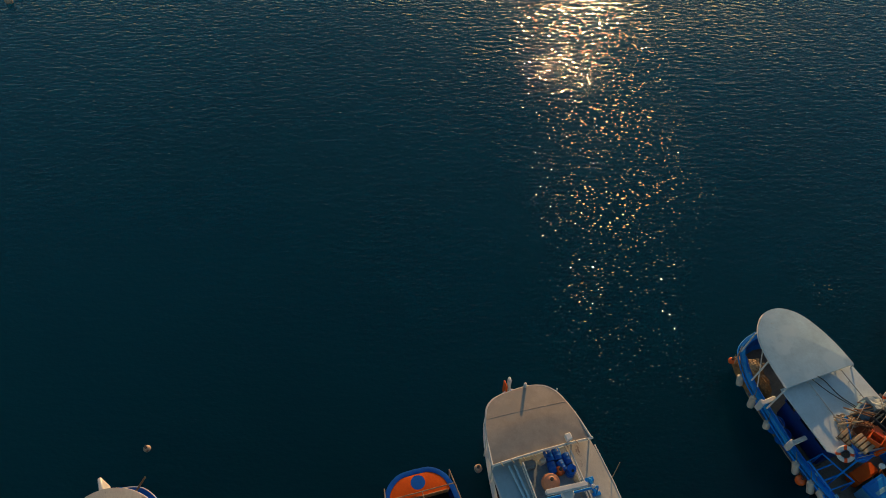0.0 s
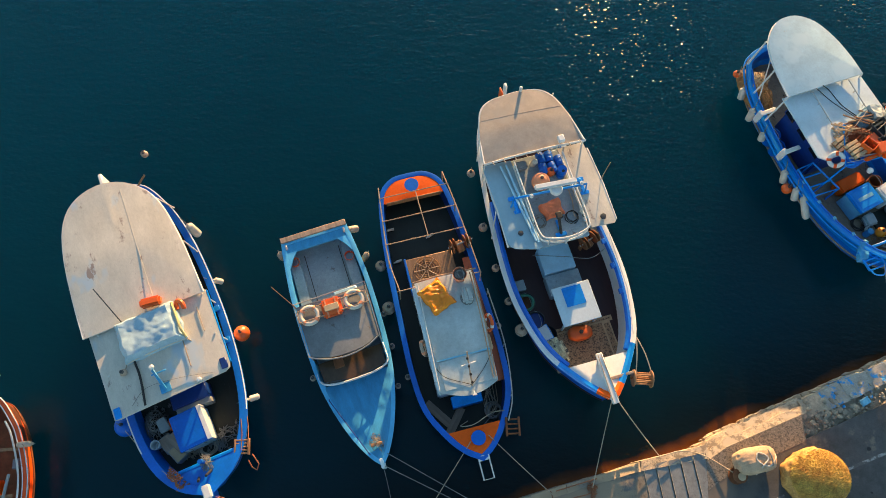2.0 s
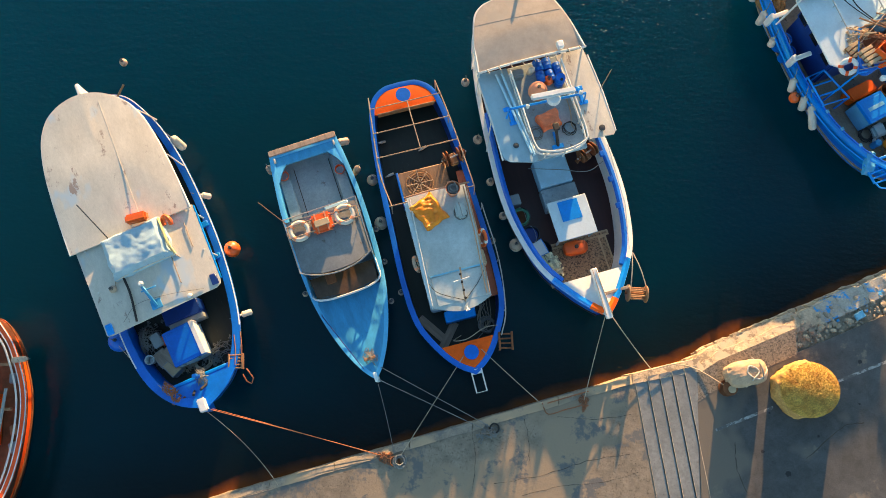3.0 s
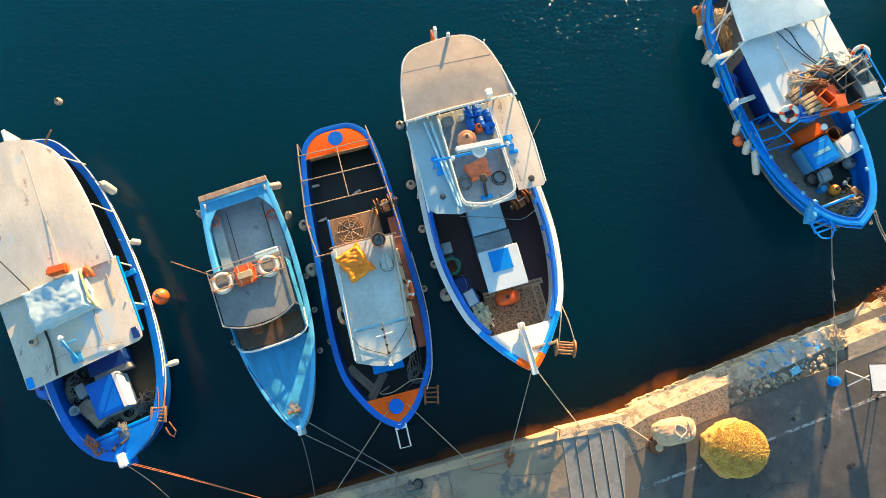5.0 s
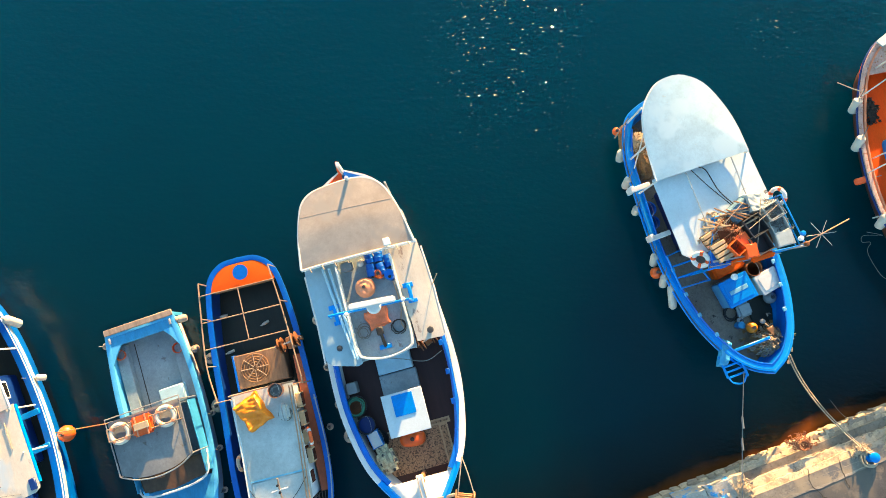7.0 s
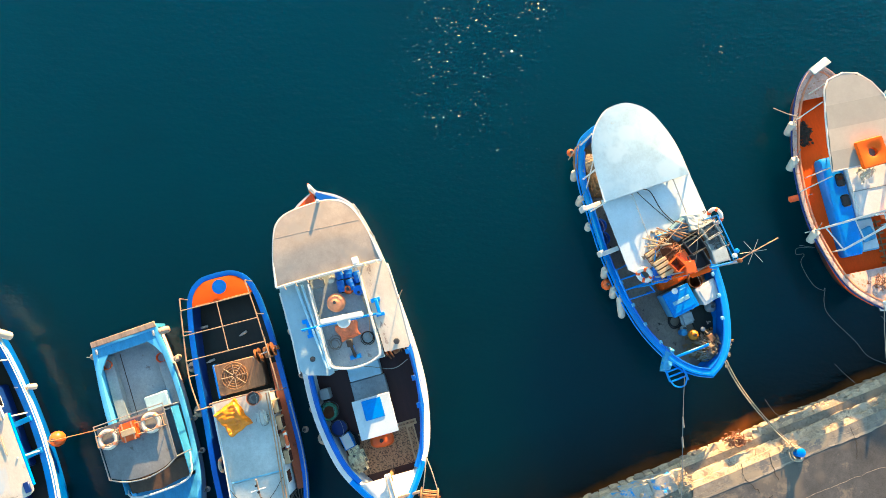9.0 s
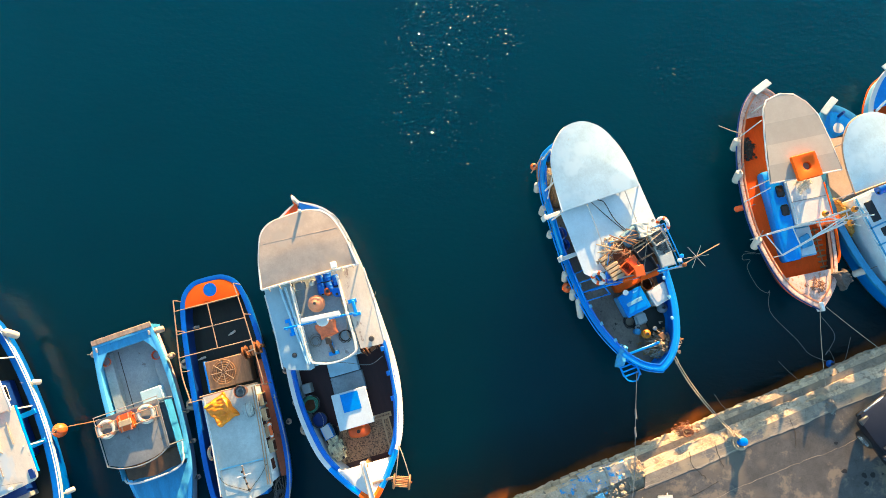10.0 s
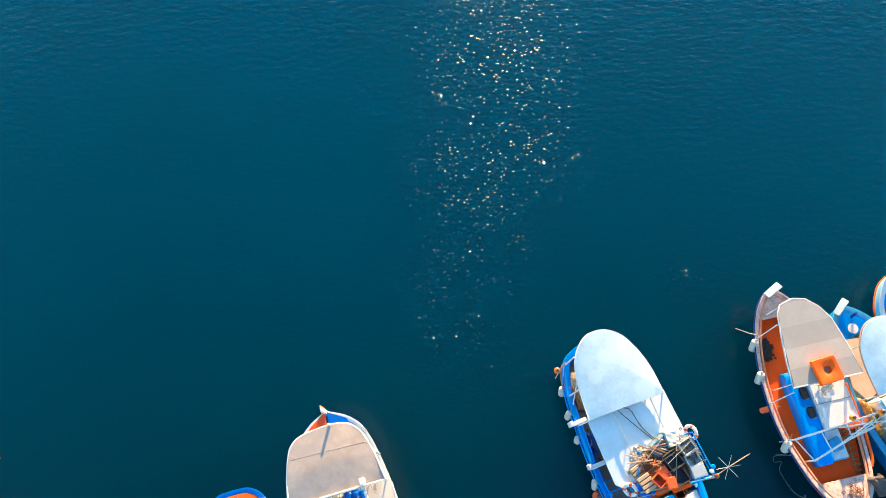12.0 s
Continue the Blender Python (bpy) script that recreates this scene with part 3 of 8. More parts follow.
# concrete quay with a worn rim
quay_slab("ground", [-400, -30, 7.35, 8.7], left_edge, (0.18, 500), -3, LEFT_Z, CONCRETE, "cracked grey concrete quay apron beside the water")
rim = thing("quay_rim", "worn pale concrete rim along the quay edge", "quay edge", kind="structure")
rnd = random.Random(4)
x = -16.0
while x < 7.2:
    x1 = min(7.3, x + rnd.uniform(1.6, 3.0))
    bm = bmesh.new()
    k = 6
    xs = [x + 0.008 + (x1 - x - 0.016) * i / k for i in range(k + 1)]
    prism(bm, [(q, left_edge(q) - 0.22 + rnd.uniform(-0.015, 0.015)) for q in xs] + [(q, left_edge(q) + rnd.uniform(-0.02, 0.012)) for q in xs[::-1]], -1.2, (lambda h: (lambda x, y: LEFT_Z + h - 0.6 * max(0.0, y - left_edge(x) + 0.13)))(rnd.uniform(0.004, 0.02)))
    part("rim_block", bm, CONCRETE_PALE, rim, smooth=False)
    x = x1

# long cracks and panel joints in the apron
rnd = random.Random(9)


def crack(pts, w, z, name="crack", material=BLACK):
    bm = bmesh.new()
    p = spline([(a + rnd.uniform(-0.04, 0.04), b + rnd.uniform(-0.04, 0.04)) for a, b in pts], 7)
    p = [(a + rnd.uniform(-0.02, 0.02), b + rnd.uniform(-0.02, 0.02)) for a, b in p]
    L, R = [], []
    for i in range(len(p)):
        a, b = Vector(p[max(0, i - 1)]), Vector(p[min(len(p) - 1, i + 1)])
        d = (b - a).normalized()
        q, ww = Vector(p[i]), w * rnd.uniform(0.3, 1.2)
        L.append(bm.verts.new((q.x - d.y * ww, q.y + d.x * ww, z)))
        R.append(bm.verts.new((q.x + d.y * ww, q.y - d.x * ww, z)))
    for i in range(len(p) - 1):
        bm.faces.new((L[i], L[i + 1], R[i + 1], R[i]))
    return solid(name, bm, material, "dark crack running across the quay paving", "crack", kind="structure", smooth=False)


CRACK = surface("crack dirt", (0.07, 0.06, 0.05), 0.95, vary=0.3)
for pts in ([(3.0, -0.3), (3.15, -1.0), (3.1, -1.9)], [(4.4, 0.1), (4.55, -0.5), (4.5, -1.0)], [(3.6, -1.6), (4.8, -1.35), (6.0, -0.95), (7.2, -0.75)],
            [(4.4, -1.9), (5.4, -1.55), (6.3, -1.5), (7.4, -1.2)], [(5.2, 0.15), (6.2, 0.1), (7.2, 0.25)]):
    crack(pts, 0.007, LEFT_Z + 0.004, material=CRACK)

# flight of low steps
steps = thing("steps", "low grey concrete steps with worn pale nosings", "steps", kind="structure")
for i in range(5):
    bm = bmesh.new()
    a0, a1 = i / 5, (i + 1) / 5
    top0, top1 = Vector((7.35 + 1.65 * a0, 1.22 + 0.42 * a0)), Vector((7.35 + 1.65 * a1 - 0.02, 1.22 + 0.42 * a1))
    d = Vector((0.17, -1.0))
    z = LEFT_Z + 0.006 + (RIGHT_Z - LEFT_Z) * (i + 0.3) / 5
    prism(bm, [tuple(top0), tuple(top0 + d * 7), tuple(top1 + d * 7), tuple(top1)], -1.5, z)
    part("step", bm, STEP, steps, smooth=False)
    bm = bmesh.new()
    w = Vector((0.012, 0.003))
    prism(bm, [tuple(top0), tuple(top0 + d * 7), tuple(top0 + d * 7 + w), tuple(top0 + w)], z - 0.05, z + 0.004)
    part("nosing", bm, STONE, steps, smooth=False)
bm = bmesh.new()
prism(bm, [(7.3, 1.36), (7.3, 1.1), (9.1, 1.5), (9.1, 1.86)], -1.5, lambda x, y: LEFT_Z + 0.02 + (RIGHT_Z - LEFT_Z - 0.02) * max(0, min(1, (x - 7.3) / 1.8)) - 0.25 * max(0, y - 1.2 - 0.22 * (x - 7.3)))
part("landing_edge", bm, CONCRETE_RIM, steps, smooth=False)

# road side of the quay
RX = [9.0, 10, 11, 11.7, 13, 15, 17, 19, 21, 23, 60, 400]
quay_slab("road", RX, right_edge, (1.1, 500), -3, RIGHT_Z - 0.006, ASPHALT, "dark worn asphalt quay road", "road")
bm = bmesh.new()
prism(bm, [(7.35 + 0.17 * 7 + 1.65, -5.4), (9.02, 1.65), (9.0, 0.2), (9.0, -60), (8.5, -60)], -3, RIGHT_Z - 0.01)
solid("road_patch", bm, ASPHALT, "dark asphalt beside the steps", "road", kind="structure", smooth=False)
quay_slab("gravel_strip", [9.02, 9.6, 10.2, 10.8, 11.4, 11.75], right_edge, (0.44, 1.16), -3, RIGHT_Z, GRAVEL, "rough gravelly concrete strip behind the quay edge")
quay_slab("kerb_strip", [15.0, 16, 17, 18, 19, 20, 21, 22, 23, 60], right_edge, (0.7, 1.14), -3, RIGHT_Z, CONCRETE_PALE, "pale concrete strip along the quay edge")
quay_slab("broken_bed", [11.75, 12.5, 13.5, 14.5, 15.0], right_edge, (0.35, 1.14), -3, RIGHT_Z - 0.14, RUBBLE, "crumbled rubble bed of the broken quay")
# sunlit ledge in two courses
ledge = thing("quay_ledge", "sunlit worn stone ledge along the quay edge", "quay edge", kind="structure")
rnd = random.Random(12)
for x_from, x_to, courses in ((9.0, 11.9, ((0.0, 0.24, 0.16), (0.22, 0.46, 0.02))), (14.7, 30.0, ((0.02, 0.2, 0.36), (0.18, 0.36, 0.26), (0.34, 0.56, 0.12), (0.54, 0.74, 0.015)))):
    for b0, b1, drop in courses:
        x = x_from
        while x < x_to - 0.05:
            x1 = min(x_to, x + rnd.uniform(0.8, 2.6))
            k = 18
            xs = [x + 0.002 + (x1 - x - 0.004) * i / k for i in range(k + 1)]
            bm = prism(bmesh.new(), [(q, right_edge(q) - b1 + rnd.uniform(-0.015, 0.015)) for q in xs] + [(q, right_edge(q) - b0 + 0.03 * noise.noise(Vector((q * 2.3, b0 * 9, 0))) + rnd.uniform(-0.03, 0.025)) for q in xs[::-1]], 0.5, (lambda h, b: (lambda x, y: h - 0.3 * (y - right_edge(x) + b) + 0.012 * noise.noise(Vector((x * 3, y * 3, 4)))))(RIGHT_Z - drop + rnd.uniform(-0.012, 0.016), b1))
            part("ledge_block", bm, CONCRETE_RIM, ledge, smooth=False)
            x = x1


def rock(bm, r, rng, flat=0.45):
    """An angular lump of stone."""
    res = bmesh.ops.create_icosphere(bm, subdivisions=1, radius=r)
    sx, sy, sz = rng.uniform(0.7, 1.35), rng.uniform(0.6, 1.0), flat * rng.uniform(0.7, 1.2)
    for v in res["verts"]:
        v.co = Vector((v.co.x * sx, v.co.y * sy, v.co.z * sz)) * rng.uniform(0.8, 1.15)
    return bm


# stone facing of the wall, stone by stone
wall = thing("wall_quay", "rough stone facing of the quay wall above the water", "quay wall", kind="structure")
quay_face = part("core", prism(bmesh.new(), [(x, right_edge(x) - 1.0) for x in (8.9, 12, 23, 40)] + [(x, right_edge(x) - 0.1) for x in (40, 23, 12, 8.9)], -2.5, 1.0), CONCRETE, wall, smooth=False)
rng = random.Random(21)
lumps = []
for k in range(10):
    bm = bmesh.new()
    box(bm, -0.5, 0.5, -0.5, 0.5, -0.5, 0.5)
    bmesh.ops.subdivide_edges(bm, edges=bm.edges, cuts=1, use_grid_fill=True)
    for v in bm.verts:
        v.co = v.co * (0.66 + 0.3 / max(0.5, v.co.length * 1.2)) + Vector([rng.uniform(-0.06, 0.06) for _ in range(3)])
    lumps.append(finish("stone", bm, STONE, True))
for row in range(1, 3):
    x = 8.95
    while x < 23.5:
        w = rng.uniform(0.16, 0.36)
        ob = new("stone", lumps[rng.randrange(10)])
        ob.parent = wall
        ob.matrix_basis = Matrix.LocRotScale((x + w / 2, right_edge(x + w / 2) - 0.16 + 0.03 * (2 - row), 0.74 - 0.24 * row + rng.uniform(-0.03, 0.03)), Euler((0, 0, 0.42)), (w * 0.99, 0.26 + rng.uniform(0, 0.08), 0.24))
        x += w
# small stones bedded along the outer edge
for row in range(2):
    x = 14.8
    while x < 23.5:
        w = rng.uniform(0.07, 0.2)
        ob = new("stone", lumps[rng.randrange(10)])
        ob.parent = wall
        ob.matrix_basis = Matrix.LocRotScale((x + w / 2, right_edge(x + w / 2) + 0.03 - 0.1 * row + rng.uniform(-0.03, 0.03), RIGHT_Z - 0.44 + 0.06 * row + rng.uniform(-0.012, 0.012)), Euler((-0.2 + rng.uniform(-0.12, 0.12), rng.uniform(-0.12, 0.12), 0.42 + rng.uniform(-0.5, 0.5))), (w * 1.4, rng.uniform(0.09, 0.18), 0.12))
        x += w * 1.15
# broken stretch: tumbled blocks, some splashed with blue paint
rubble = thing("rubble", "tumbled broken quay stones, some splashed with blue paint", "rubble", kind="structure")
rng = random.Random(33)
for k in range(190):
    x = rng.uniform(11.6, 14.95)
    back = rng.uniform(0.5, 1.3) if k % 5 else rng.uniform(0.02, 0.5)
    r = rng.uniform(0.035, 0.11) if back > 0.5 else rng.uniform(0.05, 0.12)
    bm = rock(bmesh.new(), r, rng)
    bmesh.ops.transform(bm, matrix=pose(x, right_edge(x) - back, RIGHT_Z - 0.11 + r * 0.3, rng.uniform(-20, 20), rng.uniform(-20, 20), rng.uniform(0, 180)), verts=bm.verts)
    part("broken_stone", bm, STONE_PAINT if 12.9 < x < 14.6 and back < 0.8 and rng.random() < 0.7 else RUBBLE, rubble, smooth=False)
bm = bmesh.new()
for k in range(260):
    x = rng.uniform(11.7, 15.0)
    rad = rng.uniform(0.018, 0.055)
    one = rock(bmesh.new(), rad, rng)
    bmesh.ops.transform(one, matrix=pose(x, right_edge(x) - rng.uniform(0.4, 1.3), RIGHT_Z - 0.12 + rad * 0.6, 0, 0, rng.uniform(0, 180)), verts=one.verts)
    me = bpy.data.meshes.new("tmp")
    one.to_mesh(me)
    one.free()
    bm.from_mesh(me)
    bpy.data.meshes.remove(me)
tagged(part("gravel", bm, RUBBLE, rubble, smooth=False), kind="stuff")
for x, back, w, dp, mat in ((12.1, 0.33, 0.62, 0.5, STONE), (12.7, 0.33, 0.74, 0.56, STONE_PAINT), (13.42, 0.32, 0.82, 0.56, STONE_PAINT), (14.15, 0.3, 0.74, 0.5, STONE_PAINT), (14.68, 0.36, 0.42, 0.6, STONE)):
    bm = newbox(-w / 2, w / 2, -dp / 2, dp / 2, -0.6, 0.0)
    bmesh.ops.subdivide_edges(bm, edges=bm.edges, cuts=5, use_grid_fill=True)
    rumple(bm, 0.05, 0.3, x)
    rumple(bm, 0.02, 0.1, x + 3)
    bmesh.ops.transform(bm, matrix=pose(x, right_edge(x) - back, RIGHT_Z - 0.05, rng.uniform(-4, 4), rng.uniform(-3, 3), 24), verts=bm.verts)
    part("edge_block", bm, mat, rubble)

# worn painted line and joints on the road
for x0, x1 in ((9.45, 11.0), (12.7, 14.6), (14.65, 17.4)):
    bm = prism(bmesh.new(), [(x0, 1.42 + 0.42 * (x0 - 12.89) - 0.04), (x1, 1.42 + 0.42 * (x1 - 12.89) - 0.04), (x1, 1.42 + 0.42 * (x1 - 12.89) + 0.04), (x0, 1.42 + 0.42 * (x0 - 12.89) + 0.04)], RIGHT_Z - 0.03, RIGHT_Z - 0.002)
    solid("road_line", bm, LINE, "worn pale painted line on the asphalt", "road marking", kind="structure", smooth=False)
JOINT = surface("pale joint mortar", (0.46, 0.37, 0.27), 0.9, vary=0.3, mottle=0.4, wear=(0.2, 0.18, 0.15), wear_at=0.6)
crack([(x, right_edge(x) - 1.12) for x in range(15, 27)], 0.035, RIGHT_Z + 0.003, "joint_line", JOINT)
for back in (0.9, 2.3):
    crack([(x, right_edge(x) - back - 0.03 * math.sin(x)) for x in range(15, 26)], 0.006, RIGHT_Z + 0.003, material=JOINT)
for pts in ([(11.8, -0.6), (12.8, 0.2), (13.4, 0.35)], [(15.6, 3.2), (16.4, 3.3), (17.3, 3.9)], [(17.2, 5.1), (17.3, 4.6), (17.5, 4.3)], [(16.4, 4.7), (16.5, 4.3), (16.9, 3.9)], [(9.9, -0.3), (9.95, -0.9), (10.2, -1.6)], [(19.6, 5.9), (19.8, 5.4), (19.7, 5.0)]):
    crack(pts, 0.014, RIGHT_Z + 0.004 if pts[0][1] > right_edge(pts[0][0]) - 1.5 and pts[0][0] > 15 else RIGHT_Z - 0.001, material=CRACK)
rng = random.Random(5)
for k in range(26):
    x = rng.uniform(10.5, 22.5)
    y = right_edge(x) - rng.uniform(1.8, 4.5)
    r = rng.uniform(0.03, 0.11)
    bm = bmesh.new()
    bm.faces.new([bm.verts.new((x + r * rng.uniform(0.7, 1.2) * math.cos(0.63 * i), y + r * rng.uniform(0.6, 1.1) * math.sin(0.63 * i), RIGHT_Z - 0.002)) for i in range(10)])
    solid("oil_stain", bm, BLACK, "small dark oil stain on the asphalt", "stain", kind="structure", smooth=False)


# ---- kinds of loose things ----
def fender(m, length=0.62, r=0.13, material=FENDER, label="white cylindrical vinyl fender hanging at a boat's side", rope=0.35):
    t = thing("fender", label, "fender", m, "boat fenders")
    h = length / 2
    part("body", newlathe([(0, -h), (r * 0.55, -h * 0.97), (r * 0.93, -h * 0.82), (r, -h * 0.6), (r, h * 0.6), (r * 0.93, h * 0.82), (r * 0.5, h * 0.97), (0.03, h), (0.03, h + 0.05), (0, h + 0.05)], 14), material, t)
    part("lanyard", newtube([(0, 0, h + 0.03), (0.01, 0, h + rope * 0.5), (0, 0, h + rope)], 0.012, 5), ROPE_GREY, t)
    return t


def buoy(m, r=0.17, material=BUOY, label="grimy round buoy hung at a boat's side", rope=0.3, group="ball buoys"):
    t = thing("buoy", label, "buoy", m, group)
    prof = [(0, -r)] + [(r * math.cos(radians(a)), r * math.sin(radians(a))) for a in range(-75, 76, 15)] + [(0.05, r), (0.045, r + 0.06), (0, r + 0.06)]
    part("body", newlathe(prof, 16), material, t)
    part("neck", newlathe([(0.05, r - 0.01), (0.055, r + 0.03), (0.04, r + 0.07), (0, r + 0.07)], 10), DARK_BOX, t)
    if rope:
        part("lanyard", newtube([(0, 0, r + 0.05), (0.02, 0.01, r + rope * 0.6), (0, 0, r + rope)], 0.011, 5), ROPE_GREY, t)
    return t


def life_ring(m, R=0.24, r=0.062, material=FENDER, label="cream lifebuoy ring with grab line", bands=None):
    t = thing("lifebuoy", label, "lifebuoy", m, "lifebuoys")
    part("ring", newtube(ring_points(0, 0, 0, R, 24), r, 10, True), material, t)
    for a in (45, 135, 225, 315):
        c, s = math.cos(radians(a)), math.sin(radians(a))
        part("band", newtube([(c * R + s * d, s * R - c * d, 0) for d in (-0.04, 0.04)], r + 0.006, 10), bands or ORANGE_PALE, t)
    return t


def crate(m, a, b, h, material, label, ribs=True, lid=None, name="crate"):
    """An open fish crate: thin walls, floor, rim."""
    t = thing(name, label, "crate", m)
    th = 0.02
    part("floor", newbox(-a / 2, a / 2, -b / 2, b / 2, 0, 0.025), material, t)
    for y in (-1, 1):
        part("side", newbox(-a / 2, a / 2, y * b / 2 - th / 2, y * b / 2 + th / 2, 0.0, h, 0.006), material, t)
        part("end", newbox(y * a / 2 - th / 2, y * a / 2 + th / 2, -b / 2 + th, b / 2 - th, 0.0, h, 0.006), material, t)
    part("rim", newtube([(-a / 2, -b / 2, h), (a / 2, -b / 2, h), (a / 2, b / 2, h), (-a / 2, b / 2, h)], 0.018, 6, True), material, t)
    if lid:
        part("lid", newbox(-a / 2 + 0.01, a / 2 - 0.01, -b / 2 + 0.01, b / 2 - 0.01, h - 0.02, h + 0.02, 0.008), lid, t)
    return t


def chest(m, a, b, h, body, lid, label, stripe=None, front=None, name="cool_box"):
    """An insulated fish box with a proud lid, latches and handles."""
    t = thing(name, label, "cool box", m)
    part("body", newbox(-a / 2, a / 2, -b / 2, b / 2, 0, h * 0.84, 0.025, seg=2), body, t)
    part("lid", newbox(-a / 2 - 0.02, a / 2 + 0.02, -b / 2 - 0.02, b / 2 + 0.02, h * 0.845, h, 0.02, seg=2), lid, t)
    part("lid_panel", newbox(-a / 2 + 0.07, a / 2 - 0.07, -b / 2 + 0.07, b / 2 - 0.07, h - 0.004, h + 0.012, 0.006), lid, t)
    if stripe:
        part("stripe", newbox(-a * 0.08, a * 0.08, -b * 0.33, b * 0.33, h + 0.002, h + 0.02, 0.004), stripe, t, "pale stripe across the lid")
    if front:
        part("lid_edge", newbox(-a / 2 - 0.015, a / 2 + 0.015, b / 2 - 0.1, b / 2 + 0.03, h * 0.5, h + 0.022, 0.01), front, t, "white side panel")
    for y in (-b * 0.25, b * 0.25):
        part("latch", newbox(a / 2 + 0.018, a / 2 + 0.035, y - 0.03, y + 0.03, h * 0.7, h * 0.95, 0.004), GREY_BOX, t)
    return t


def bucket(m, r, h, material, label, fill=None, name="bucket"):
    t = thing(name, label, "bucket", m)
    part("body", newlathe([(0, 0), (r * 0.8, 0), (r, h), (r + 0.012, h), (r + 0.012, h - 0.02), (r - 0.008, h - 0.01), (r * 0.78, 0.02), (0, 0.02)], 18), material, t)
    part("handle", newtube([(r * math.cos(radians(a)), 0.03 + r * 0.4 * math.sin(radians(a)), h + 0.01) for a in range(0, 181, 30)], 0.006, 5), STEEL, t)
    if fill:
        bm = newlathe([(0, h * 0.75), (r * 0.9, h * 0.7), (0.0, h * 0.6)], 12)
        part("content", bm, fill, t)
    return t


def coil(m, R, r, turns, material, label, name="rope_coil", sag=0.02, seed=1):
    rg = random.Random(seed)
    pts = []
    for k in range(turns):
        rr = R * (1 - 0.35 * k / max(1, turns)) * rg.uniform(0.9, 1.1)
        ox, oy = rg.uniform(-0.04, 0.04), rg.uniform(-0.04, 0.04)
        pts += [(ox + rr * math.cos(radians(a)), oy + rr * rg.uniform(0.94, 1.06) * math.sin(radians(a)), r + sag * k + rg.uniform(0, r)) for a in range(0, 360, 20)]
    return solid(name, newtube(pts, r, 5), material, label, "rope", m)


def tangle(m, a, b, h, r, count, material, label, name="rope_heap", seed=1, category="rope"):
    """A loose heap of line: many bent lengths lying over one another."""
    rg = random.Random(seed)
    bm = bmesh.new()
    r, count = r * 0.62, int(count * 1.7)
    for k in range(count):
        p = Vector((rg.gauss(0, a * 0.3), rg.gauss(0, b * 0.3), 0))
        d = rg.uniform(0, 6.28)
        pts = []
        for i in range(9):
            q = min(1.2, math.hypot(p.x / a, p.y / b) * 2)
            pts.append((p.x, p.y, max(r, h * (1 - q * q * 0.7) * rg.uniform(0.55, 1.0))))
            d += rg.uniform(-0.9, 0.9)
            p = p + Vector((math.cos(d), math.sin(d), 0)) * 0.09
            if math.hypot(p.x / a, p.y / b) > 0.52:
                d += 2.6
        tube(bm, spline(pts, 2), r, 4)
    return solid(name, bm, material, label, category, m, kind="stuff")


def net_heap(m, a, b, h, material, label, seed=1, strands=160, top=None, name="net_heap"):
    """A heaped fishing net: a folded mound with loose twine over it."""
    t = thing(name, label, "fishing net", m)
    rg = random.Random(seed)
    bm = bmesh.new()
    bmesh.ops.create_icosphere(bm, subdivisions=5, radius=1)
    for v in bm.verts:
        c = v.co.copy()
        f = 1 + 0.09 * noise.noise(c * 1.6 + Vector((seed, 0, 0))) + 0.07 * noise.noise(c * 5 + Vector((0, seed, 0))) + 0.035 * noise.noise(c * 14)
        z = max(0, c.z) ** 0.55
        v.co = Vector((c.x * a / 2 * f, c.y * b / 2 * f, z * h * (f + 0.1 * noise.noise(c * 7)) if c.z > 0 else 0))
    part("mound", bm, material, t)
    bm = bmesh.new()
    for k in range(strands):
        ang, q = rg.uniform(0, 6.28), math.sqrt(rg.random()) * 0.97
        d = rg.uniform(0, 6.28)
        x, y = q * math.cos(ang), q * math.sin(ang)
        pts = []
        for i in range(6):
            s = min(1.0, x * x + y * y)
            pts.append((x * a / 2, y * b / 2, h * max(0, 1 - s) ** 0.3 * 1.07 + rg.uniform(0.0, 0.06)))
            d += rg.uniform(-1, 1)
            x, y = x + math.cos(d) * 0.06, y + math.sin(d) * 0.06
            if x * x + y * y > 0.93:
                x, y = x * 0.9, y * 0.9
        tube(bm, pts, 0.009, 4)
    part("twine", bm, top or material, t, smooth=False)
    return t


def ladder_roller(m, a, b, material, label, n=4):
    """A small boarding frame or roller of rungs between two cheeks."""
    t = thing("boarding_ladder", label, "ladder", m, "boarding ladders")
    for y in (-b / 2, b / 2):
        part("stile", newbox(-a / 2, a / 2, y - 0.025, y + 0.025, -0.05, 0.05, 0.008), material, t)
    for k in range(n):
        x = -a / 2 + a * (k + 0.5) / n
        part("rung", newtube([(x, -b / 2, 0), (x, b / 2, 0)], 0.022, 8), material, t)
    return t


def rope(name, pts, r, material, label, sub=8):
    return solid(name, newtube(spline(pts, sub), r * 0.75, 5), material, label, "mooring rope", group="mooring ropes")


def sag_rope(a, b, drop, r, material, label):
    a, b = Vector(a), Vector(b)
    pts = []
    for i in range(9):
        t = i / 8
        p = a.lerp(b, t)
        pts.append((p.x, p.y, p.z - drop * 4 * t * (1 - t)))
    return rope("mooring_rope", pts, r, material, label, 3)


